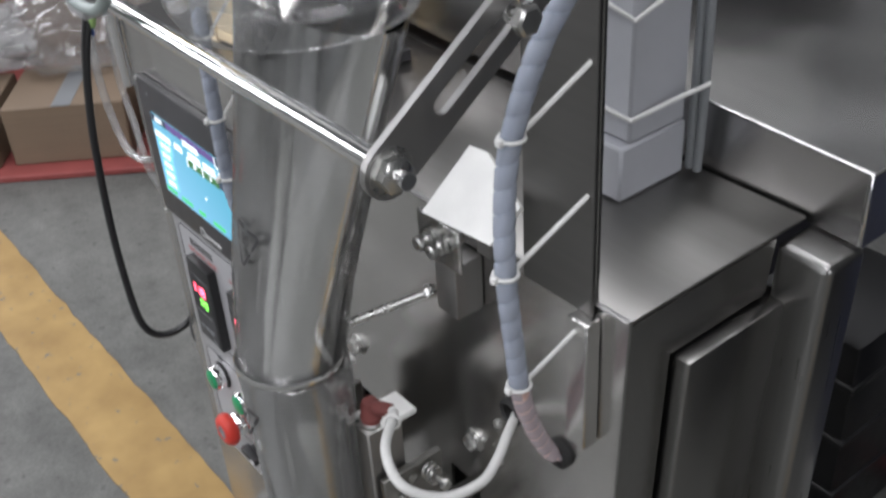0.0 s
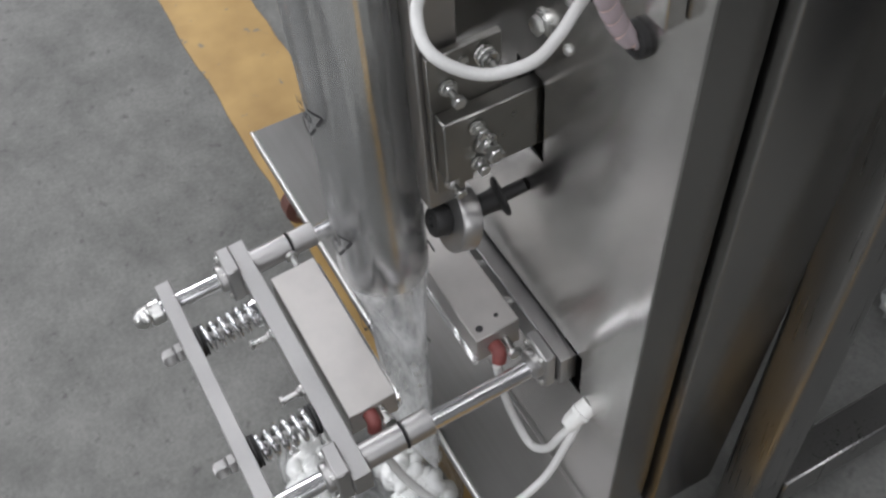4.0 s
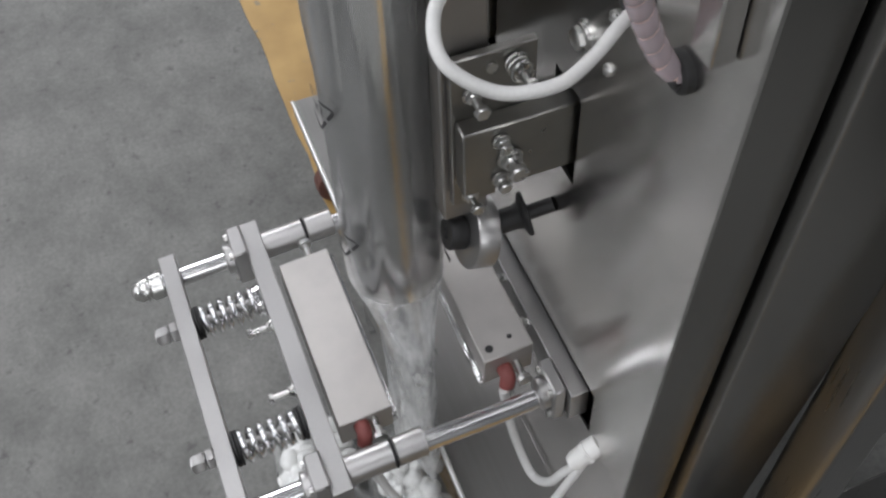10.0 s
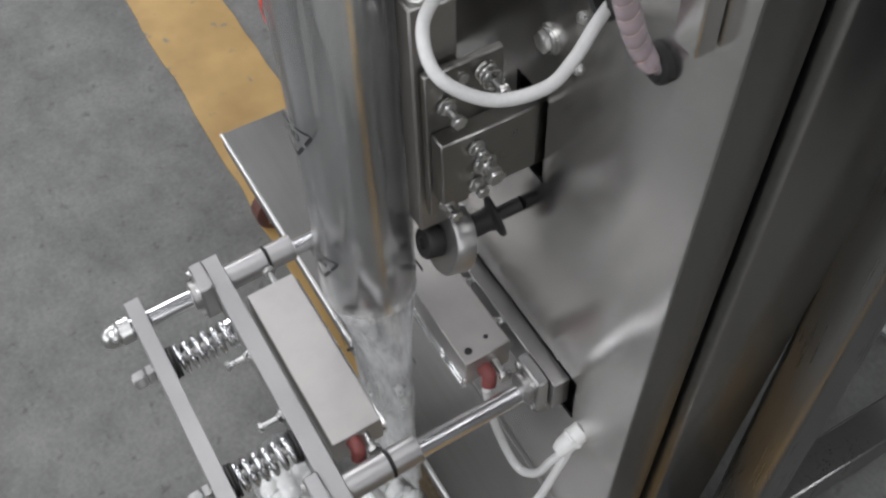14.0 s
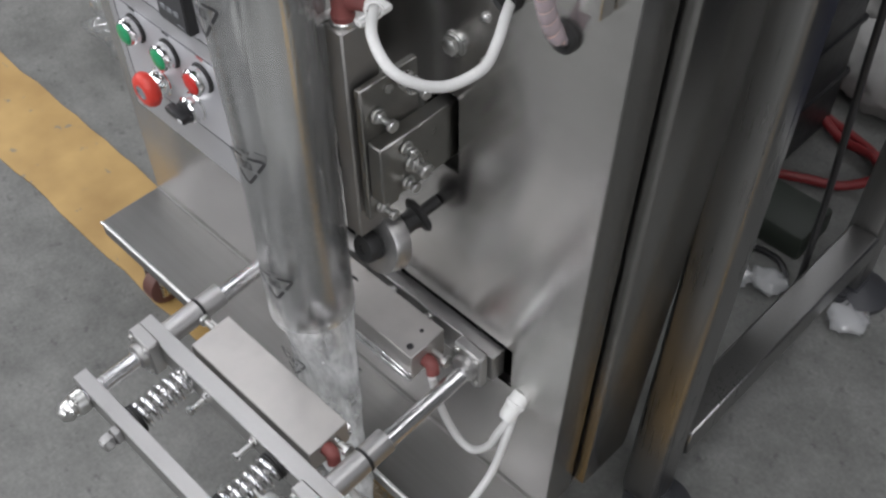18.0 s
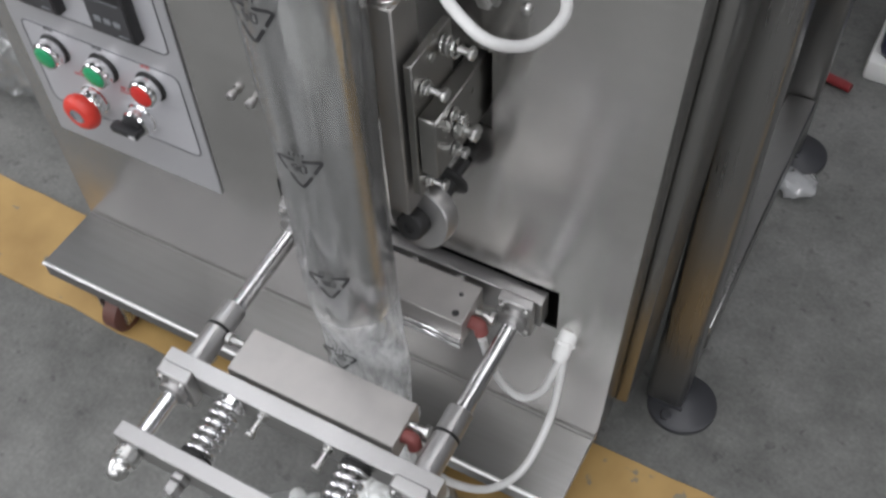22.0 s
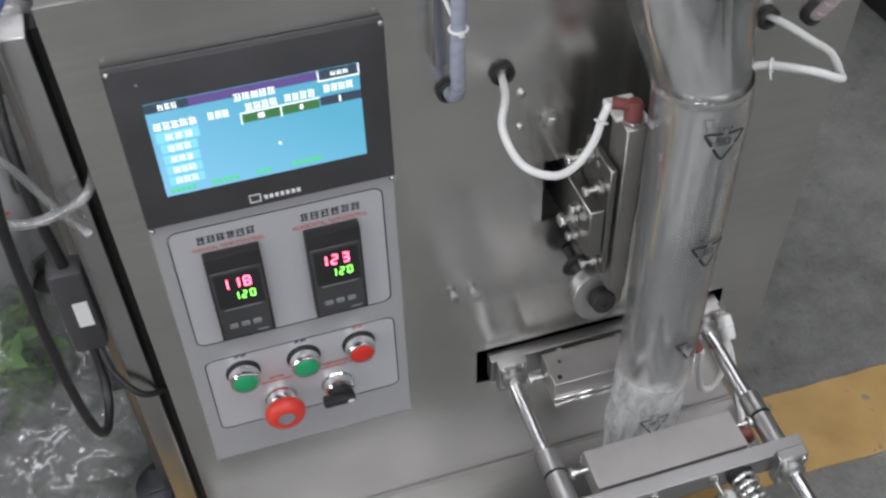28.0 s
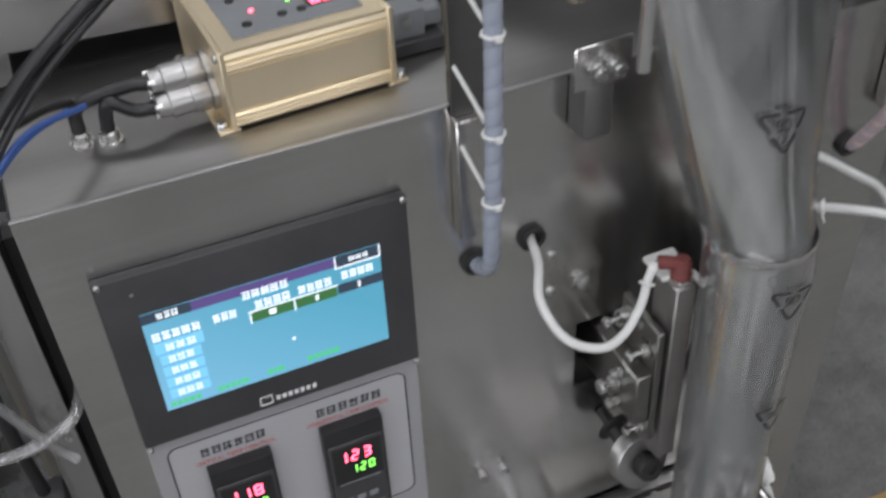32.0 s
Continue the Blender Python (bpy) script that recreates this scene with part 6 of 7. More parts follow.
# ---- cables at the side of the cabinet ----
CLEARHOSE = film_material("clear_pvc", 0.16, 0.06, 0.1)
bm = B()
p = smooth_path([(-0.030, 0.590, 0.860), (-0.026, 0.596, 0.98), (-0.030, 0.540, 1.110), (-0.045, 0.455, 1.142), (-0.073, 0.373, 1.111), (-0.152, 0.251, 1.038), (-0.235, 0.136, 0.972), (-0.334, 0.052, 0.925), (-0.433, 0.007, 0.868), (-0.491, -0.016, 0.786), (-0.517, -0.030, 0.677), (-0.521, -0.038, 0.565), (-0.520, -0.040, 0.47), (-0.514, -0.036, 0.395), (-0.508, -0.014, 0.370), (-0.504, 0.022, 0.380), (-0.505, 0.044, 0.430)], 12)
sweep(bm, p, 0.0044, 14)
solo("power_cable", bm, CABLE, "thick black power cable hanging beside the cabinet", "cable", group="black cables")
bm = B()
n_ = len(p)
sweep(bm, [q + Vector((0.0075, 0.001, -0.0035)) * min(1.0, max(0.0, 8.0 * (0.66 - k / n_))) + Vector((0.001 * math.sin(k * 0.21), 0, 0.001 * math.cos(k * 0.17))) for k, q in enumerate(p[:int(n_ * 0.68)])], 0.0026, 10)
solo("signal_cable", bm, CABLE, "thinner black cable running along the power cable", "cable", group="black cables")
ad = thing("inline_adapter", "dark grey inline adapter with a white label on the black cable", "adapter", (-0.503, 0.02, 0.46))
bm = B()
box(bm, -0.520, -0.489, 0.030, 0.058, 0.425, 0.525, 0.005, 2)
part("body", bm, DARKGREY, ad)
bm = B()
box(bm, -0.507, -0.494, 0.0292, 0.0302, 0.460, 0.490)
part("label", bm, WHITEP, ad, "white sticker", smooth=False)
bm = B()
sweep(bm, smooth_path([(-0.500, 0.042, 0.426), (-0.493, 0.022, 0.40), (-0.475, 0.010, 0.375), (-0.457, 0.018, 0.362), (-0.445, 0.034, 0.358)], 8), 0.0032, 10)
part("thin_cable", bm, CABLE, ad)
bm = B()
sweep(bm, smooth_path([(-0.504, 0.044, 0.523), (-0.510, 0.05, 0.60), (-0.512, 0.075, 0.67), (-0.507, 0.11, 0.72), (-0.50, 0.145, 0.74)], 8), 0.0052, 12)
part("upper_cable", bm, CABLE, ad)
bm = B()
p = smooth_path([(-0.448, 0.035, 0.640), (-0.465, 0.005, 0.624), (-0.517, 0.0, 0.617), (-0.548, 0.0, 0.66), (-0.553, 0.0, 0.72), (-0.530, 0.0, 0.768), (-0.495, 0.01, 0.789), (-0.463, 0.02, 0.787), (-0.452, 0.04, 0.770)], 12)
sweep(bm, p, 0.0042, 14)
ch = thing("clear_air_hose", "clear plastic air hose in a loop at the cabinet edge", "hose", (-0.5, 0.0, 0.7))
part("hose_loop", bm, CLEARHOSE, ch)
bm = B()
p2 = smooth_path([(-0.515, 0.012, 0.775), (-0.520, 0.010, 0.70), (-0.500, 0.008, 0.65), (-0.482, 0.004, 0.612), (-0.470, 0.008, 0.585)], 10)
sweep(bm, p2, 0.0036, 12)
part("hose_end", bm, CLEARHOSE, ch)
bl = thing("blue_wire_joint", "blue wires with a green taped joint along the black cable", "wires", (-0.47, 0.01, 0.80))
bm = B()
sweep(bm, smooth_path([(-0.395, 0.045, 0.832), (-0.430, 0.012, 0.842), (-0.458, -0.010, 0.826), (-0.484, -0.014, 0.790), (-0.496, -0.014, 0.762)], 8), 0.0019, 8)
sweep(bm, smooth_path([(-0.405, 0.040, 0.835), (-0.435, 0.008, 0.838), (-0.467, -0.012, 0.816), (-0.490, -0.016, 0.784)], 8), 0.0016, 8)
part("wire", bm, BLUECABLE, bl)
bm = B()
rod(bm, (-0.477, -0.0135, 0.802), (-0.491, -0.0145, 0.774), 0.0042, 10)
part("tape", bm, material("green_tape", (0.36, 0.55, 0.20), 0.4), bl)
bm = B()
sweep(bm, smooth_path([(-0.4025, 0.066, CZ1 + 0.03), (-0.418, 0.05, CZ1 + 0.038), (-0.44, 0.03, CZ1 + 0.042)], 6), 0.0028, 8)
part("black_wire", bm, CABLE, bl)

# ---- filled sachets under the jaws ----
PELLET = grain(material("white_pellets", (0.86, 0.86, 0.84), 0.5), (200, 200, 200), (0.45, 0.6), 0.05, stain=40)


def pellet_heap(name, label, spots, r, parent=None, seed=3):
    rnd = random.Random(seed)
    tmpl = B()
    bmesh.ops.create_icosphere(tmpl, subdivisions=2, radius=1.0)
    tv = [v.co.copy() for v in tmpl.verts]
    tf = [[v.index for v in f.verts] for f in tmpl.faces]
    tmpl.free()
    verts, faces = [], []
    for x, y, z in spots:
        k = r * rnd.uniform(0.75, 1.15)
        q = Euler((rnd.uniform(0, 6), rnd.uniform(0, 6), rnd.uniform(0, 6))).to_matrix()
        base = len(verts)
        for c in tv:
            c2 = Vector((c.x * 1.15, c.y * 0.95, c.z * 0.8)) * (1 + 0.12 * noise.noise(c * 2.5 + Vector((x * 90, y * 90, z * 90))))
            verts.append(Vector((x, y, z)) + q @ (c2 * k))
        faces += [[base + i for i in f] for f in tf]
    me = bpy.data.meshes.new(name)
    me.from_pydata(verts, [], faces)
    me.materials.append(PELLET)
    me.shade_smooth()
    ob = new(name, me)
    if parent:
        ob.parent = parent
        ob.matrix_parent_inverse = parent.matrix_world.inverted()
        ob["label"], ob["kind"] = label, "stuff"
        return ob
    return tagged(ob, label, "pellets", kind="stuff")


def sachet(cx, cy, cz, rx, ry, rz, seed, label):
    rnd = random.Random(seed)
    sa = thing("filled_sachet", label, "sachet", (cx, cy, cz - rz), group="filled sachets")
    spots = []
    for _ in range(110):
        a, b, c = rnd.uniform(-1, 1), rnd.uniform(-1, 1), rnd.uniform(-1, 1)
        if a * a + b * b + c * c < 1:
            spots.append((cx + a * rx * 0.82, cy + b * ry * 0.82, cz + c * rz * 0.72))
    pellet_heap("pellet_fill", "white rounded pellets", spots, 0.0108, sa, seed)
    bm = B()
    bmesh.ops.create_uvsphere(bm, u_segments=28, v_segments=16, radius=1.0)
    for v in bm.verts:
        d = v.co.copy()
        w = 1 + 0.10 * noise.noise(d * 3 + Vector((seed, 0, 0)))
        e = 1 + 0.18 * (abs(d.x) ** 4) * (1 - d.z * d.z)
        v.co = Vector((cx + d.x * rx * w * e, cy + d.y * ry * w, max(cz + d.z * rz * w, cz - rz * 0.98)))
    part("film", bm, FILM_SACHET, sa)
    return sa


sachet(0.032, -0.112, 0.036, 0.056, 0.042, 0.030, 21, "clear sachet of white pellets on the floor below the jaws")
sachet(-0.030, -0.190, 0.034, 0.055, 0.042, 0.028, 22, "clear sachet of white pellets on the floor below the jaws")
sachet(0.070, -0.175, 0.034, 0.050, 0.040, 0.028, 23, "clear sachet of white pellets on the floor below the jaws")
sachet(0.152, -0.118, 0.030, 0.040, 0.034, 0.026, 24, "clear sachet of white pellets on the floor before the tray")
# pellets in the pouch that hangs below the jaws
rnd = random.Random(77)
spots = []
for _ in range(330):
    a, b, c = rnd.uniform(-1, 1), rnd.uniform(-1, 1), rnd.uniform(0, 1)
    w = 0.62 + 0.38 * c
    if a * a + b * b < 1:
        spots.append((TX + a * 0.034 * w, -0.0965 + b * 0.006 * w, 0.085 + c * 0.125))
pellet_heap("pellet_fill", "white rounded pellets in the pouch", spots, 0.0068, film, 78)

# ---- clutter on the floor round the machine ----
CARDBOARD = grain(material("brown_cardboard", (0.20, 0.145, 0.10), 0.75), (6, 6, 120), (0.65, 0.85), 0.15, 0.1, (8, 8, 300), 5.0, 0.001)
WHITECARD = grain(material("white_card_box", (0.72, 0.72, 0.70), 0.6), (30, 30, 30), (0.5, 0.7), 0.06, stain=6)
REDCARD = grain(material("red_card", (0.55, 0.03, 0.03), 0.55), (30, 30, 30), (0.45, 0.65), 0.1, stain=8)
REDHOSE = grain(material("red_hose", (0.19, 0.018, 0.02), 0.45), (80, 80, 80), (0.38, 0.55), 0.15, stain=15)
NAVY = grain(material("navy_plastic", (0.02, 0.025, 0.06), 0.45), (50, 50, 50), (0.38, 0.55), 0.2, stain=6)
CRATE = grain(material("grey_crate_plastic", (0.16, 0.165, 0.165), 0.55), (50, 50, 50), (0.45, 0.65), 0.15, stain=8)
LEAF = grain(material("green_leaves", (0.12, 0.27, 0.05), 0.55), (60, 60, 60), (0.45, 0.65), 0.5, stain=25)
DARKMACH = grain(material("dark_machine_paint", (0.045, 0.047, 0.05), 0.5), (20, 20, 20), (0.4, 0.6), 0.3, stain=3)


def turned(x, y, deg):
    return Matrix.Translation((x, y, 0)) @ Matrix.Rotation(radians(deg), 4, "Z")


def put(bm, m):
    bmesh.ops.transform(bm, matrix=m, verts=bm.verts)
    return bm


def crumpled(c, r, seed, fold=0.32, sub=4, flat=0.98):
    """A slack bag: a sphere pushed about by folded noise, flat underneath."""
    bm = B()
    bmesh.ops.create_icosphere(bm, subdivisions=sub, radius=1.0)
    off = Vector((seed * 3.1, seed * 1.7, 0))
    for v in bm.verts:
        d = v.co.copy()
        k = 1 + fold * (abs(noise.noise(d * 2.1 + off)) * 1.5 - 0.4) + fold * 0.45 * (abs(noise.noise(d * 5.3 + off)) * 1.4 - 0.3) + fold * 0.15 * noise.noise(d * 13 + off)
        q = Vector((d.x * r[0], d.y * r[1], d.z * r[2])) * k
        v.co = Vector(c) + Vector((q.x, q.y, max(q.z, -c[2] + 0.004)))
    return bm


def leaf_heap(n, c, r, size, seed):
    """Many small folded leaves inside a flattened ball."""
    rnd = random.Random(seed)
    verts, faces = [], []
    for _ in range(n):
        while True:
            p = Vector((rnd.uniform(-1, 1), rnd.uniform(-1, 1), rnd.uniform(-1, 1)))
            if p.length < 1:
                break
        p = Vector((c[0] + p.x * r[0], c[1] + p.y * r[1], max(0.01, c[2] + p.z * r[2])))
        q = Euler((rnd.uniform(0, 6.3), rnd.uniform(0, 6.3), rnd.uniform(0, 6.3))).to_matrix()
        k = size * rnd.uniform(0.6, 1.3)
        b = len(verts)
        for u in ((-1, 0, 0), (-0.3, 0.42, 0.12), (0.5, 0.34, 0.10), (1, 0, -0.1), (0.5, -0.34, 0.10), (-0.3, -0.42, 0.12), (0.1, 0, -0.05)):
            verts.append(p + q @ (Vector(u) * k))
        faces += [(b, b + 6, b + 1), (b + 1, b + 6, b + 2), (b + 2, b + 6, b + 3), (b + 3, b + 6, b + 4), (b + 4, b + 6, b + 5), (b + 5, b + 6, b)]
    return verts, faces


for c, r, sd, n in (((-0.70, 0.355, 0.095), (0.115, 0.10, 0.105), 31, 420), ((-0.86, 0.45, 0.10), (0.11, 0.12, 0.11), 32, 300)):
    pb = thing("bag_of_greens", "clear plastic bag of green leaves on the floor", "plastic bag", (c[0], c[1], 0), group="bags of greens")
    me = bpy.data.meshes.new("leaves")
    v_, f_ = leaf_heap(n, c, [q * 0.80 for q in r], 0.021, sd)
    me.from_pydata(v_, [], f_)
    me.materials.append(LEAF)
    lo = new("leaves", me)
    lo.parent = pb
    lo.matrix_parent_inverse = pb.matrix_world.inverted()
    lo["kind"] = "stuff"
    part("bag", crumpled(c, r, sd), BAG, pb, "crumpled clear bag", angle=180)
for c, r, sd in (((-0.62, 0.235, 0.05), (0.11, 0.085, 0.065), 33), ((-0.77, 0.225, 0.06), (0.11, 0.09, 0.075), 34), ((-0.58, 0.42, 0.05), (0.06, 0.10, 0.06), 35)):
    solo("clear_plastic_bag", crumpled(c, r, sd, 0.45), BAG, "crumpled empty clear plastic bag on the floor", "plastic bag", group="clear plastic bags", angle=180)
wb = thing("white_plastic_bag", "milky white carrier bag with red print on the floor", "plastic bag", (-0.74, 0.55, 0))
part("bag", crumpled((-0.745, 0.55, 0.15), (0.135, 0.105, 0.155), 36, 0.28), WHITEBAG, wb, angle=180)
rnd = random.Random(8)
bm = B()
for k in range(26):
    u, w = rnd.uniform(-0.030, 0.030), rnd.uniform(-0.018, 0.018)
    m = Matrix.Translation((-0.655, 0.475, 0.235)) @ Matrix.Rotation(radians(48), 4, "Z") @ Matrix.Rotation(radians(-42), 4, "X")
    b2 = B()
    box(b2, u - 0.003, u + 0.003, -0.0006, 0.0006, w - 0.0022, w + 0.0022)
    put(b2, m)
    tmp = bpy.data.meshes.new("tmp")
    b2.to_mesh(tmp)
    b2.free()
    bm.from_mesh(tmp)
    bpy.data.meshes.remove(tmp)
part("red_print", bm, RED_INK, wb, smooth=False)["kind"] = "stuff"

# grey crate with a lid on it
T = turned(-0.631, 0.627, 51)
gc = thing("grey_crate", "grey plastic crate upside down on the floor", "crate", (-0.75, 0.72, 0))
bm = B()
box(bm, -0.36, 0.0, 0.0, 0.30, 0.0, 0.318, 0.006, 2)
part("body", put(bm, T), CRATE, gc)
for b6 in ((-0.364, 0.004, -0.004, 0.012), (-0.364, 0.004, 0.288, 0.304), (-0.364, -0.348, 0.0122, 0.2878), (-0.012, 0.004, 0.0122, 0.2878)):
    bm = B()
    box(bm, *b6, 0.3182, 0.330, 0.002)
    part("rim", put(bm, T), CRATE, gc)
ld = thing("round_lid", "translucent white round plastic lid on the grey crate", "lid", (-0.725, 0.672, 0.3182))
bm = B()
lathe(bm, (-0.725, 0.672, 0.3185), (0, 0, 1), [(0.044, 0), (0.0465, 0.002), (0.0465, 0.016), (0.0425, 0.018), (0.040, 0.010), (0.002, 0.009)], 36)
part("disc", bm, GREYP, ld)
bm = B()
lathe(bm, (-0.725, 0.672, 0.3345), (0, 0, 1), [(0.0425, 0.0), (0.0455, 0.0), (0.0455, 0.0025), (0.0425, 0.0025)], 36, cap=False)
part("rim", bm, WHITEP, ld)

# cartons
def carton(name, label, m, w, d, z0, z1, mat, open_top=False, group="cartons"):
    ca = thing(name, label, "carton", tuple(m @ Vector((w / 2, d / 2, z0))), group=group)
    bm = B()
    if open_top:
        for b4 in ((0, w, 0, 0.005), (0, w, d - 0.005, d), (0, 0.005, 0.0051, d - 0.0051), (w - 0.005, w, 0.0051, d - 0.0051)):
            box(bm, *b4, z0, z1)
            part("side", put(bm, m), mat, ca)
            bm = B()
        box(bm, 0.0051, w - 0.0051, 0.0051, d - 0.0051, z0, z0 + 0.005)
    else:
        box(bm, 0, w, 0, d, z0, z1, 0.003)
    part("base" if open_top else "body", put(bm, m), mat, ca)
    if open_top:
        for a, b_, ax in (((0, -0.075), (w, 0.0), 0), ((0, d), (w, d + 0.075), 1)):
            bm = B()
            box(bm, a[0], b_[0], a[1], b_[1], z1 - 0.0015, z1 + 0.0025)
            sg = -1 if ax == 0 else 1
            piv = Matrix.Translation((0, 0 if ax == 0 else d, z1))
            part("flap", put(bm, m @ piv @ Matrix.Rotation(radians(sg * (-28)), 4, "X") @ piv.inverted()), mat, ca)
    else:
        bm = B()
        box(bm, w * 0.42, w * 0.58, -0.0008, d + 0.0008, z1 - 0.001, z1 + 0.0008)
        part("tape", put(bm, m), WHITEP if mat == WHITECARD else GREYP, ca, "strip of packing tape", smooth=False)
    return ca


DULLCARD = grain(material("dull_brown_card", (0.115, 0.082, 0.062), 0.8), (6, 6, 120), (0.65, 0.85), 0.2, 0.1, (8, 8, 300), 5.0, 0.001)
GREYWRAP = grain(material("grey_wrapped_carton", (0.10, 0.097, 0.095), 0.5), (20, 20, 20), (0.3, 0.6), 0.35, 0.5, (18, 18, 18), 7.0, 0.01)
carton("wrapped_carton", "dark grey plastic-wrapped carton lying under a white box", turned(-0.86, 1.10, 4), 0.26, 0.46, 0.0, 0.212, GREYWRAP)
wbx = carton("white_carton", "white card box with a red edge on the brown carton", turned(-0.772, 1.115, 2), 0.112, 0.05, 0.2125, 0.380, WHITECARD)
bm = B()
box(bm, -0.0008, 0.028, -0.0012, -0.0002, 0.214, 0.335)
part("red_edge", put(bm, turned(-0.772, 1.115, 2)), REDCARD, wbx, "red printed edge", smooth=False)
bm = B()
for k in range(8):
    box(bm, 0.040 + 0.006 * k, 0.0445 + 0.006 * k, -0.0012, -0.0002, 0.284, 0.290)
part("lettering", put(bm, turned(-0.772, 1.115, 2)), GREYP, wbx, smooth=False)["kind"] = "stuff"
carton("open_carton", "open brown cardboard carton with raised flaps", turned(-0.90, 1.30, 10), 0.24, 0.24, 0.2125, 0.40, DULLCARD, True)
carton("white_carton", "low white card box with a red side", turned(-1.02, 1.06, -6), 0.13, 0.22, 0.0, 0.30, WHITECARD)
# dark machine far behind, with a red hose on it
dm = thing("dark_machine", "dark painted machine standing further back in the hall", "machine", (-1.2, 2.9, 0))
bm = B()
box(bm, -2.3, -0.35, 2.6, 3.3, 0.10, 1.25, 0.02, 2)
part("body", bm, DARKMACH, dm)
bm = B()
box(bm, -2.2, -0.45, 2.65, 3.25, 0.0, 0.0995)
part("plinth", bm, BLACK, dm)
for x in (-1.9, -1.3, -0.7):
    bm = B()
    box(bm, x - 0.18, x + 0.18, 2.585, 2.5995, 0.35, 0.95, 0.004)
    part("cover", bm, DARKGREY, dm)
bm = B()
sweep(bm, smooth_path([(-0.96, 2.52, 1.1), (-0.95, 2.50, 0.6), (-0.93, 2.50, 0.25), (-0.88, 2.46, 0.03), (-0.70, 2.40, 0.028)], 10), 0.028, 14)
solo("red_hose", bm, REDHOSE, "thick dark red hose hanging beside the dark machine", "hose", group="red hoses")

# another dark machine beside the rear table
dk = thing("dark_machine", "black painted machine base beside the rear table", "machine", (1.3, 1.2, 0))
bm = B()
box(bm, 0.935, 1.9, 0.56, 2.0, 0.09, 0.95, 0.012, 2)
part("body", bm, DARKMACH, dk)
bm = B()
box(bm, 0.96, 1.87, 0.59, 1.97, 0.0, 0.0895)
part("plinth", bm, BLACK, dk)
for y in (0.66, 1.10, 1.54):
    bm = B()
    box(bm, 0.926, 0.9345, y, y + 0.38, 0.16, 0.86, 0.003)
    part("cover", bm, DARKMACH, dk)

# low pallet with cartons and bags, across the hall
PL = turned(-1.93, -0.13, 54.5)
PALRED = grain(material("faded_red_board", (0.26, 0.06, 0.055), 0.7), (20, 20, 20), (0.6, 0.8), 0.3, stain=6)
pal = thing("red_pallet", "low faded red board loaded with cartons and bags", "pallet", (-2.2, 0.6, 0))
for k in range(6):
    bm = B()
    box(bm, -0.2, 1.5, 0.0 + 0.16 * k, 0.15 + 0.16 * k, 0.0, 0.016, 0.003)
    part("board", put(bm, PL), PALRED, pal)
for x, y, w, d, hgt in ((0.0, 0.04, 0.30, 0.24, 0.13), (0.33, 0.05, 0.27, 0.22, 0.14), (0.64, 0.05, 0.30, 0.22, 0.15), (1.0, 0.05, 0.36, 0.28, 0.20), (0.05, 0.62, 0.40, 0.32, 0.36), (0.50, 0.60, 0.42, 0.32, 0.34), (1.0, 0.55, 0.42, 0.32, 0.42)):
    ca = carton("carton", "brown cardboard carton on the red pallet", PL @ Matrix.Translation((x, y, 0)) @ Matrix.Rotation(radians(4 * math.sin(x * 9)), 4, "Z"), w, d, 0.0165, 0.0165 + hgt, CARDBOARD)
for x, y, z, r, sd, mat in ((0.12, 0.33, 0.21, (0.22, 0.17, 0.10), 41, WHITEBAG), (0.50, 0.36, 0.22, (0.24, 0.18, 0.11), 42, BAG), (0.86, 0.36, 0.24, (0.20, 0.15, 0.11), 43, WHITEBAG)):
    c = PL @ Vector((x, y, 0))
    bm = crumpled((0, 0, z), r, sd, 0.35)
    for v in bm.verts:
        v.co.z = max(v.co.z, 0.168 if v.co.y < -0.03 else 0.0175)
    solo("plastic_bag", put(bm, turned(c.x, c.y, 54.5)), mat, "grey-white crumpled plastic bag on the cartons", "plastic bag", group="bags on the pallet", angle=180)

# behind and under the rear table
bn = thing("navy_bin", "dark navy plastic bin with a white base on the floor", "bin", (0.45, 0.95, 0))
bm = B()
box(bm, 0.285, 0.61, 0.735, 1.15, 0.035, 0.42, 0.012, 2)
part("body", bm, NAVY, bn)
bm = B()
box(bm, 0.276, 0.62, 0.725, 1.16, 0.0, 0.0345, 0.006, 2)
part("base", bm, WHITEP, bn, "white base frame")
bm = B()
box(bm, 0.278, 0.617, 0.728, 1.157, 0.4205, 0.44, 0.006, 2)
part("rim", bm, NAVY, bn)
bk = thing("black_crate", "black plastic crate under the rear table", "crate", (-0.2, 0.8, 0))
bm = B()
box(bm, -0.44, 0.05, 0.60, 0.80, 0.0, 0.34, 0.01, 2)
part("body", bm, BLACK, bk)
for z in (0.09, 0.18, 0.27):
    bm = B()
    box(bm, -0.443, 0.053, 0.597, 0.803, z, z + 0.012, 0.003)
    part("rib", bm, BLACK, bk)
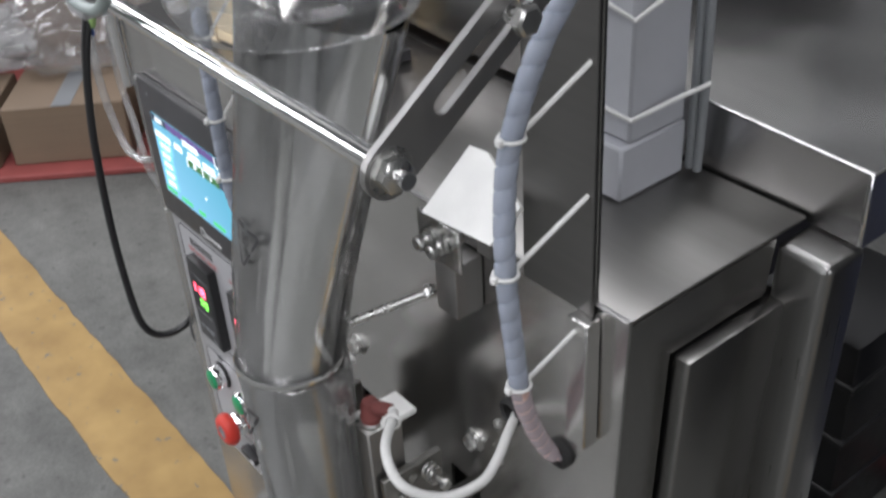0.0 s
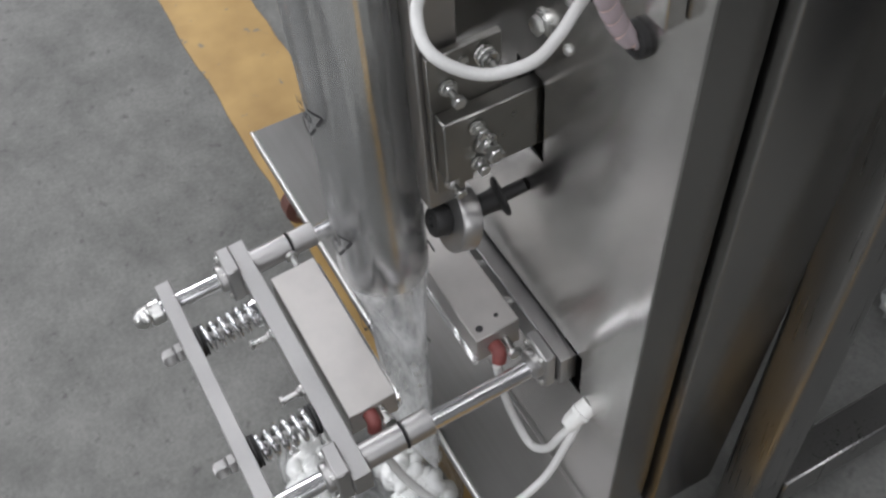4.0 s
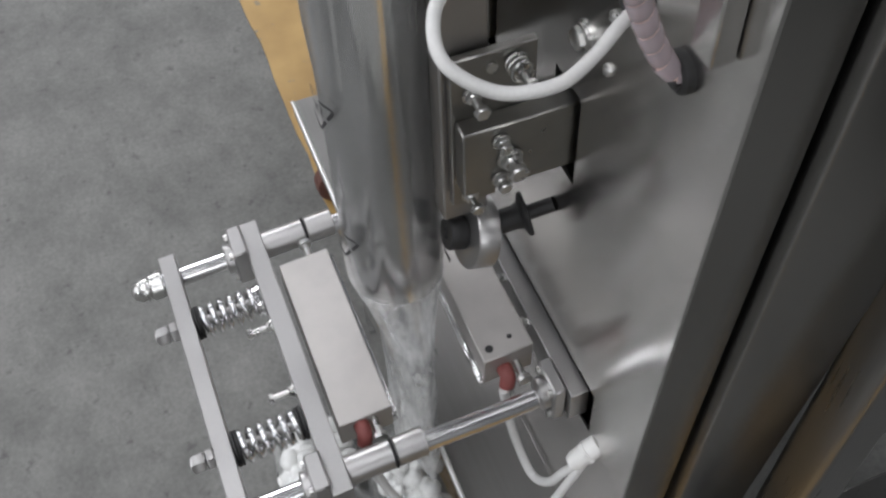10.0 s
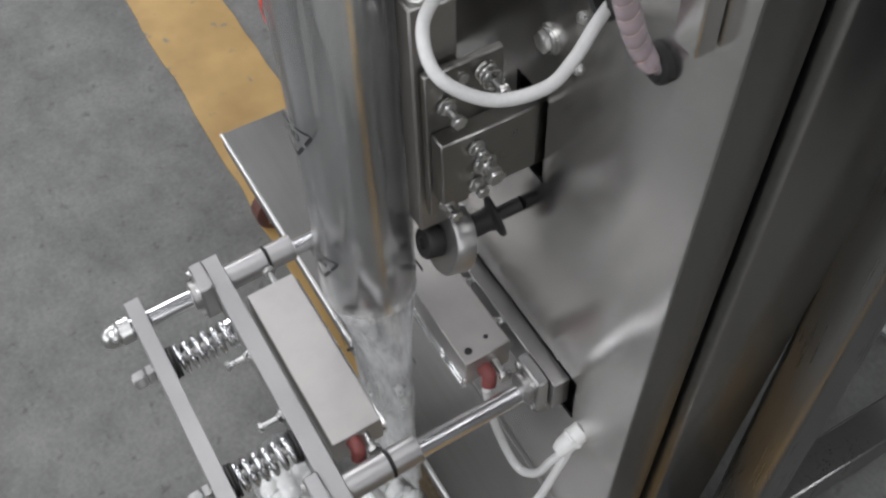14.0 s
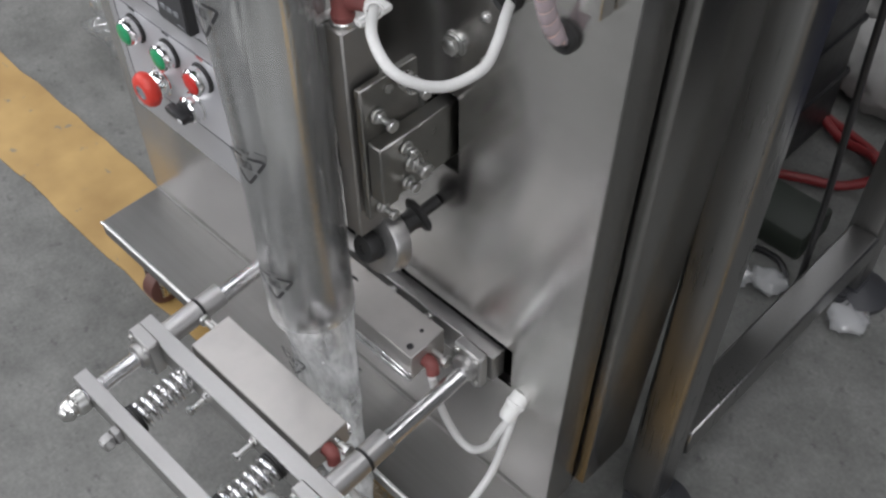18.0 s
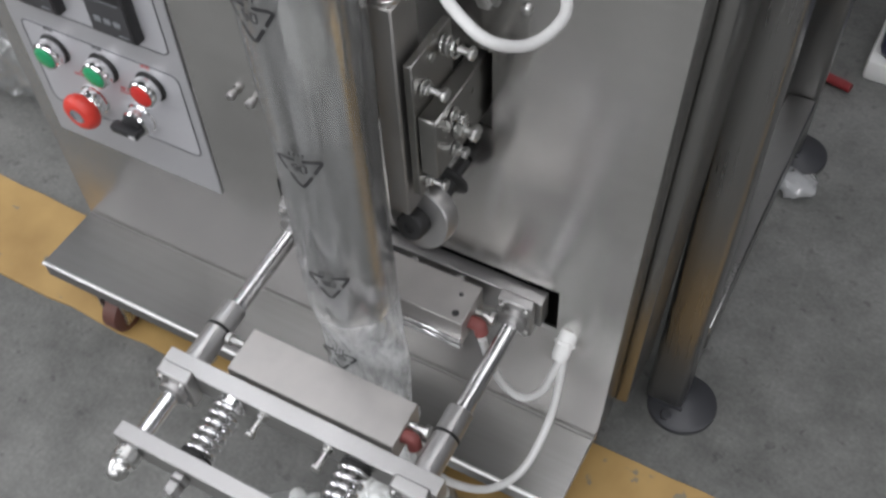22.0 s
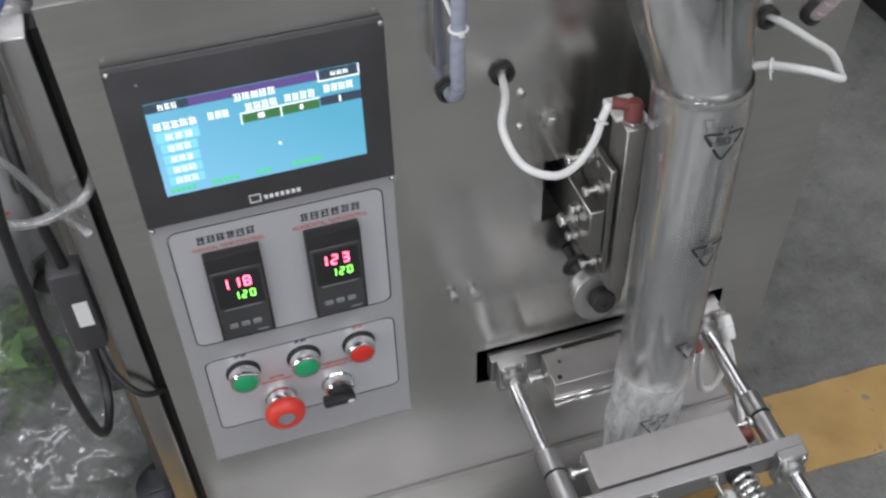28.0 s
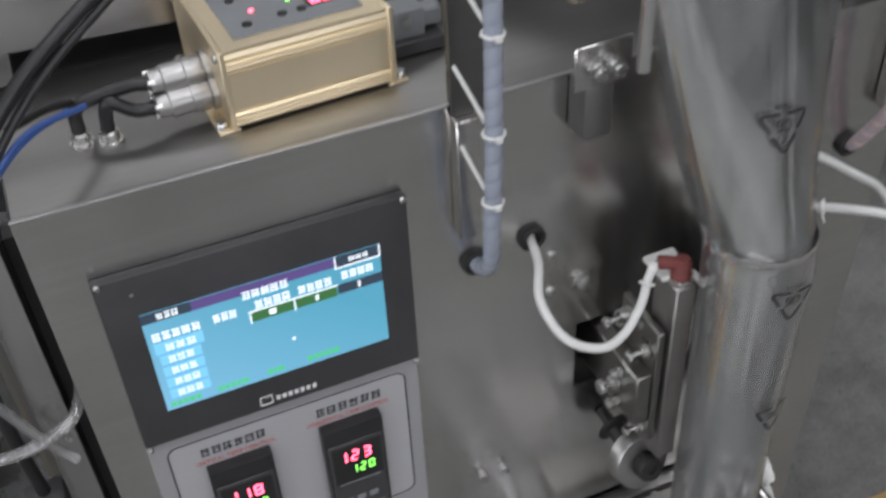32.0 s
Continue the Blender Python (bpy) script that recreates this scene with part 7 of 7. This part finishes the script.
for pts in ([(-0.30, 0.93, 0.010), (-0.12, 0.86, 0.010), (-0.02, 0.815, 0.010), (0.046, 0.795, 0.010), (0.105, 0.782, 0.010), (0.147, 0.758, 0.016), (0.185, 0.715, 0.010), (0.27, 0.69, 0.010)], [(-0.20, 0.56, 0.010), (-0.05, 0.60, 0.010), (0.03, 0.636, 0.010), (0.095, 0.668, 0.010), (0.135, 0.690, 0.010), (0.163, 0.718, 0.026), (0.140, 0.748, 0.027), (0.080, 0.770, 0.010), (0.02, 0.79, 0.028), (-0.06, 0.85, 0.010)]):
    bm = B()
    sweep(bm, smooth_path(pts, 10), 0.0068, 12)
    solo("red_hose", bm, REDHOSE, "red air hose lying loose on the floor", "hose", group="loose red hoses")
bm = B()
sweep(bm, smooth_path([(0.205, 0.40, 0.80), (0.200, 0.41, 0.5), (0.205, 0.43, 0.2), (0.19, 0.47, 0.02), (0.14, 0.52, 0.006), (0.05, 0.50, 0.006)], 10), 0.004, 10)
solo("hanging_cable", bm, CABLE, "thin black cable hanging under the rear table", "cable")
SACK = grain(material("grey_sackcloth", (0.34, 0.335, 0.32), 0.75), (30, 30, 30), (0.65, 0.85), 0.25, 0.2, (160, 160, 160), 6.0, 0.002)
for x, y, sd in ((0.155, 0.475, 51), (0.258, 0.490, 52), (0.115, 0.46, 53)):
    solo("scrap_film", crumpled((x, y, 0.012), (0.024, 0.020, 0.011), sd, 0.5, 3), WHITEBAG, "scrap of crumpled film on the floor", "scrap", group="film scraps", angle=180)
bm = B()
box(bm, -0.08, 0.160, 0.535, 0.612, 0.0, 0.042, 0.006, 2)
solo("dark_block", bm, grain(material("dark_green_paint", (0.022, 0.028, 0.021), 0.5), (40, 40, 40), (0.42, 0.6), 0.3, stain=9), "low dark green-black block on the floor under the rear table", "block")
for c, r, sd in (((0.075, 0.905, 0.055), (0.085, 0.075, 0.070), 61), ((0.035, 1.06, 0.075), (0.10, 0.08, 0.095), 62), ((0.185, 0.97, 0.045), (0.075, 0.070, 0.055), 63)):
    bm = crumpled(c, r, sd, 0.25, 4)
    for v in bm.verts:
        v.co.z = max(v.co.z, 0.0)
    solo("grey_sack", bm, SACK, "lumpy grey-white sack on the floor behind the rear table", "sack", group="grey sacks", angle=180)
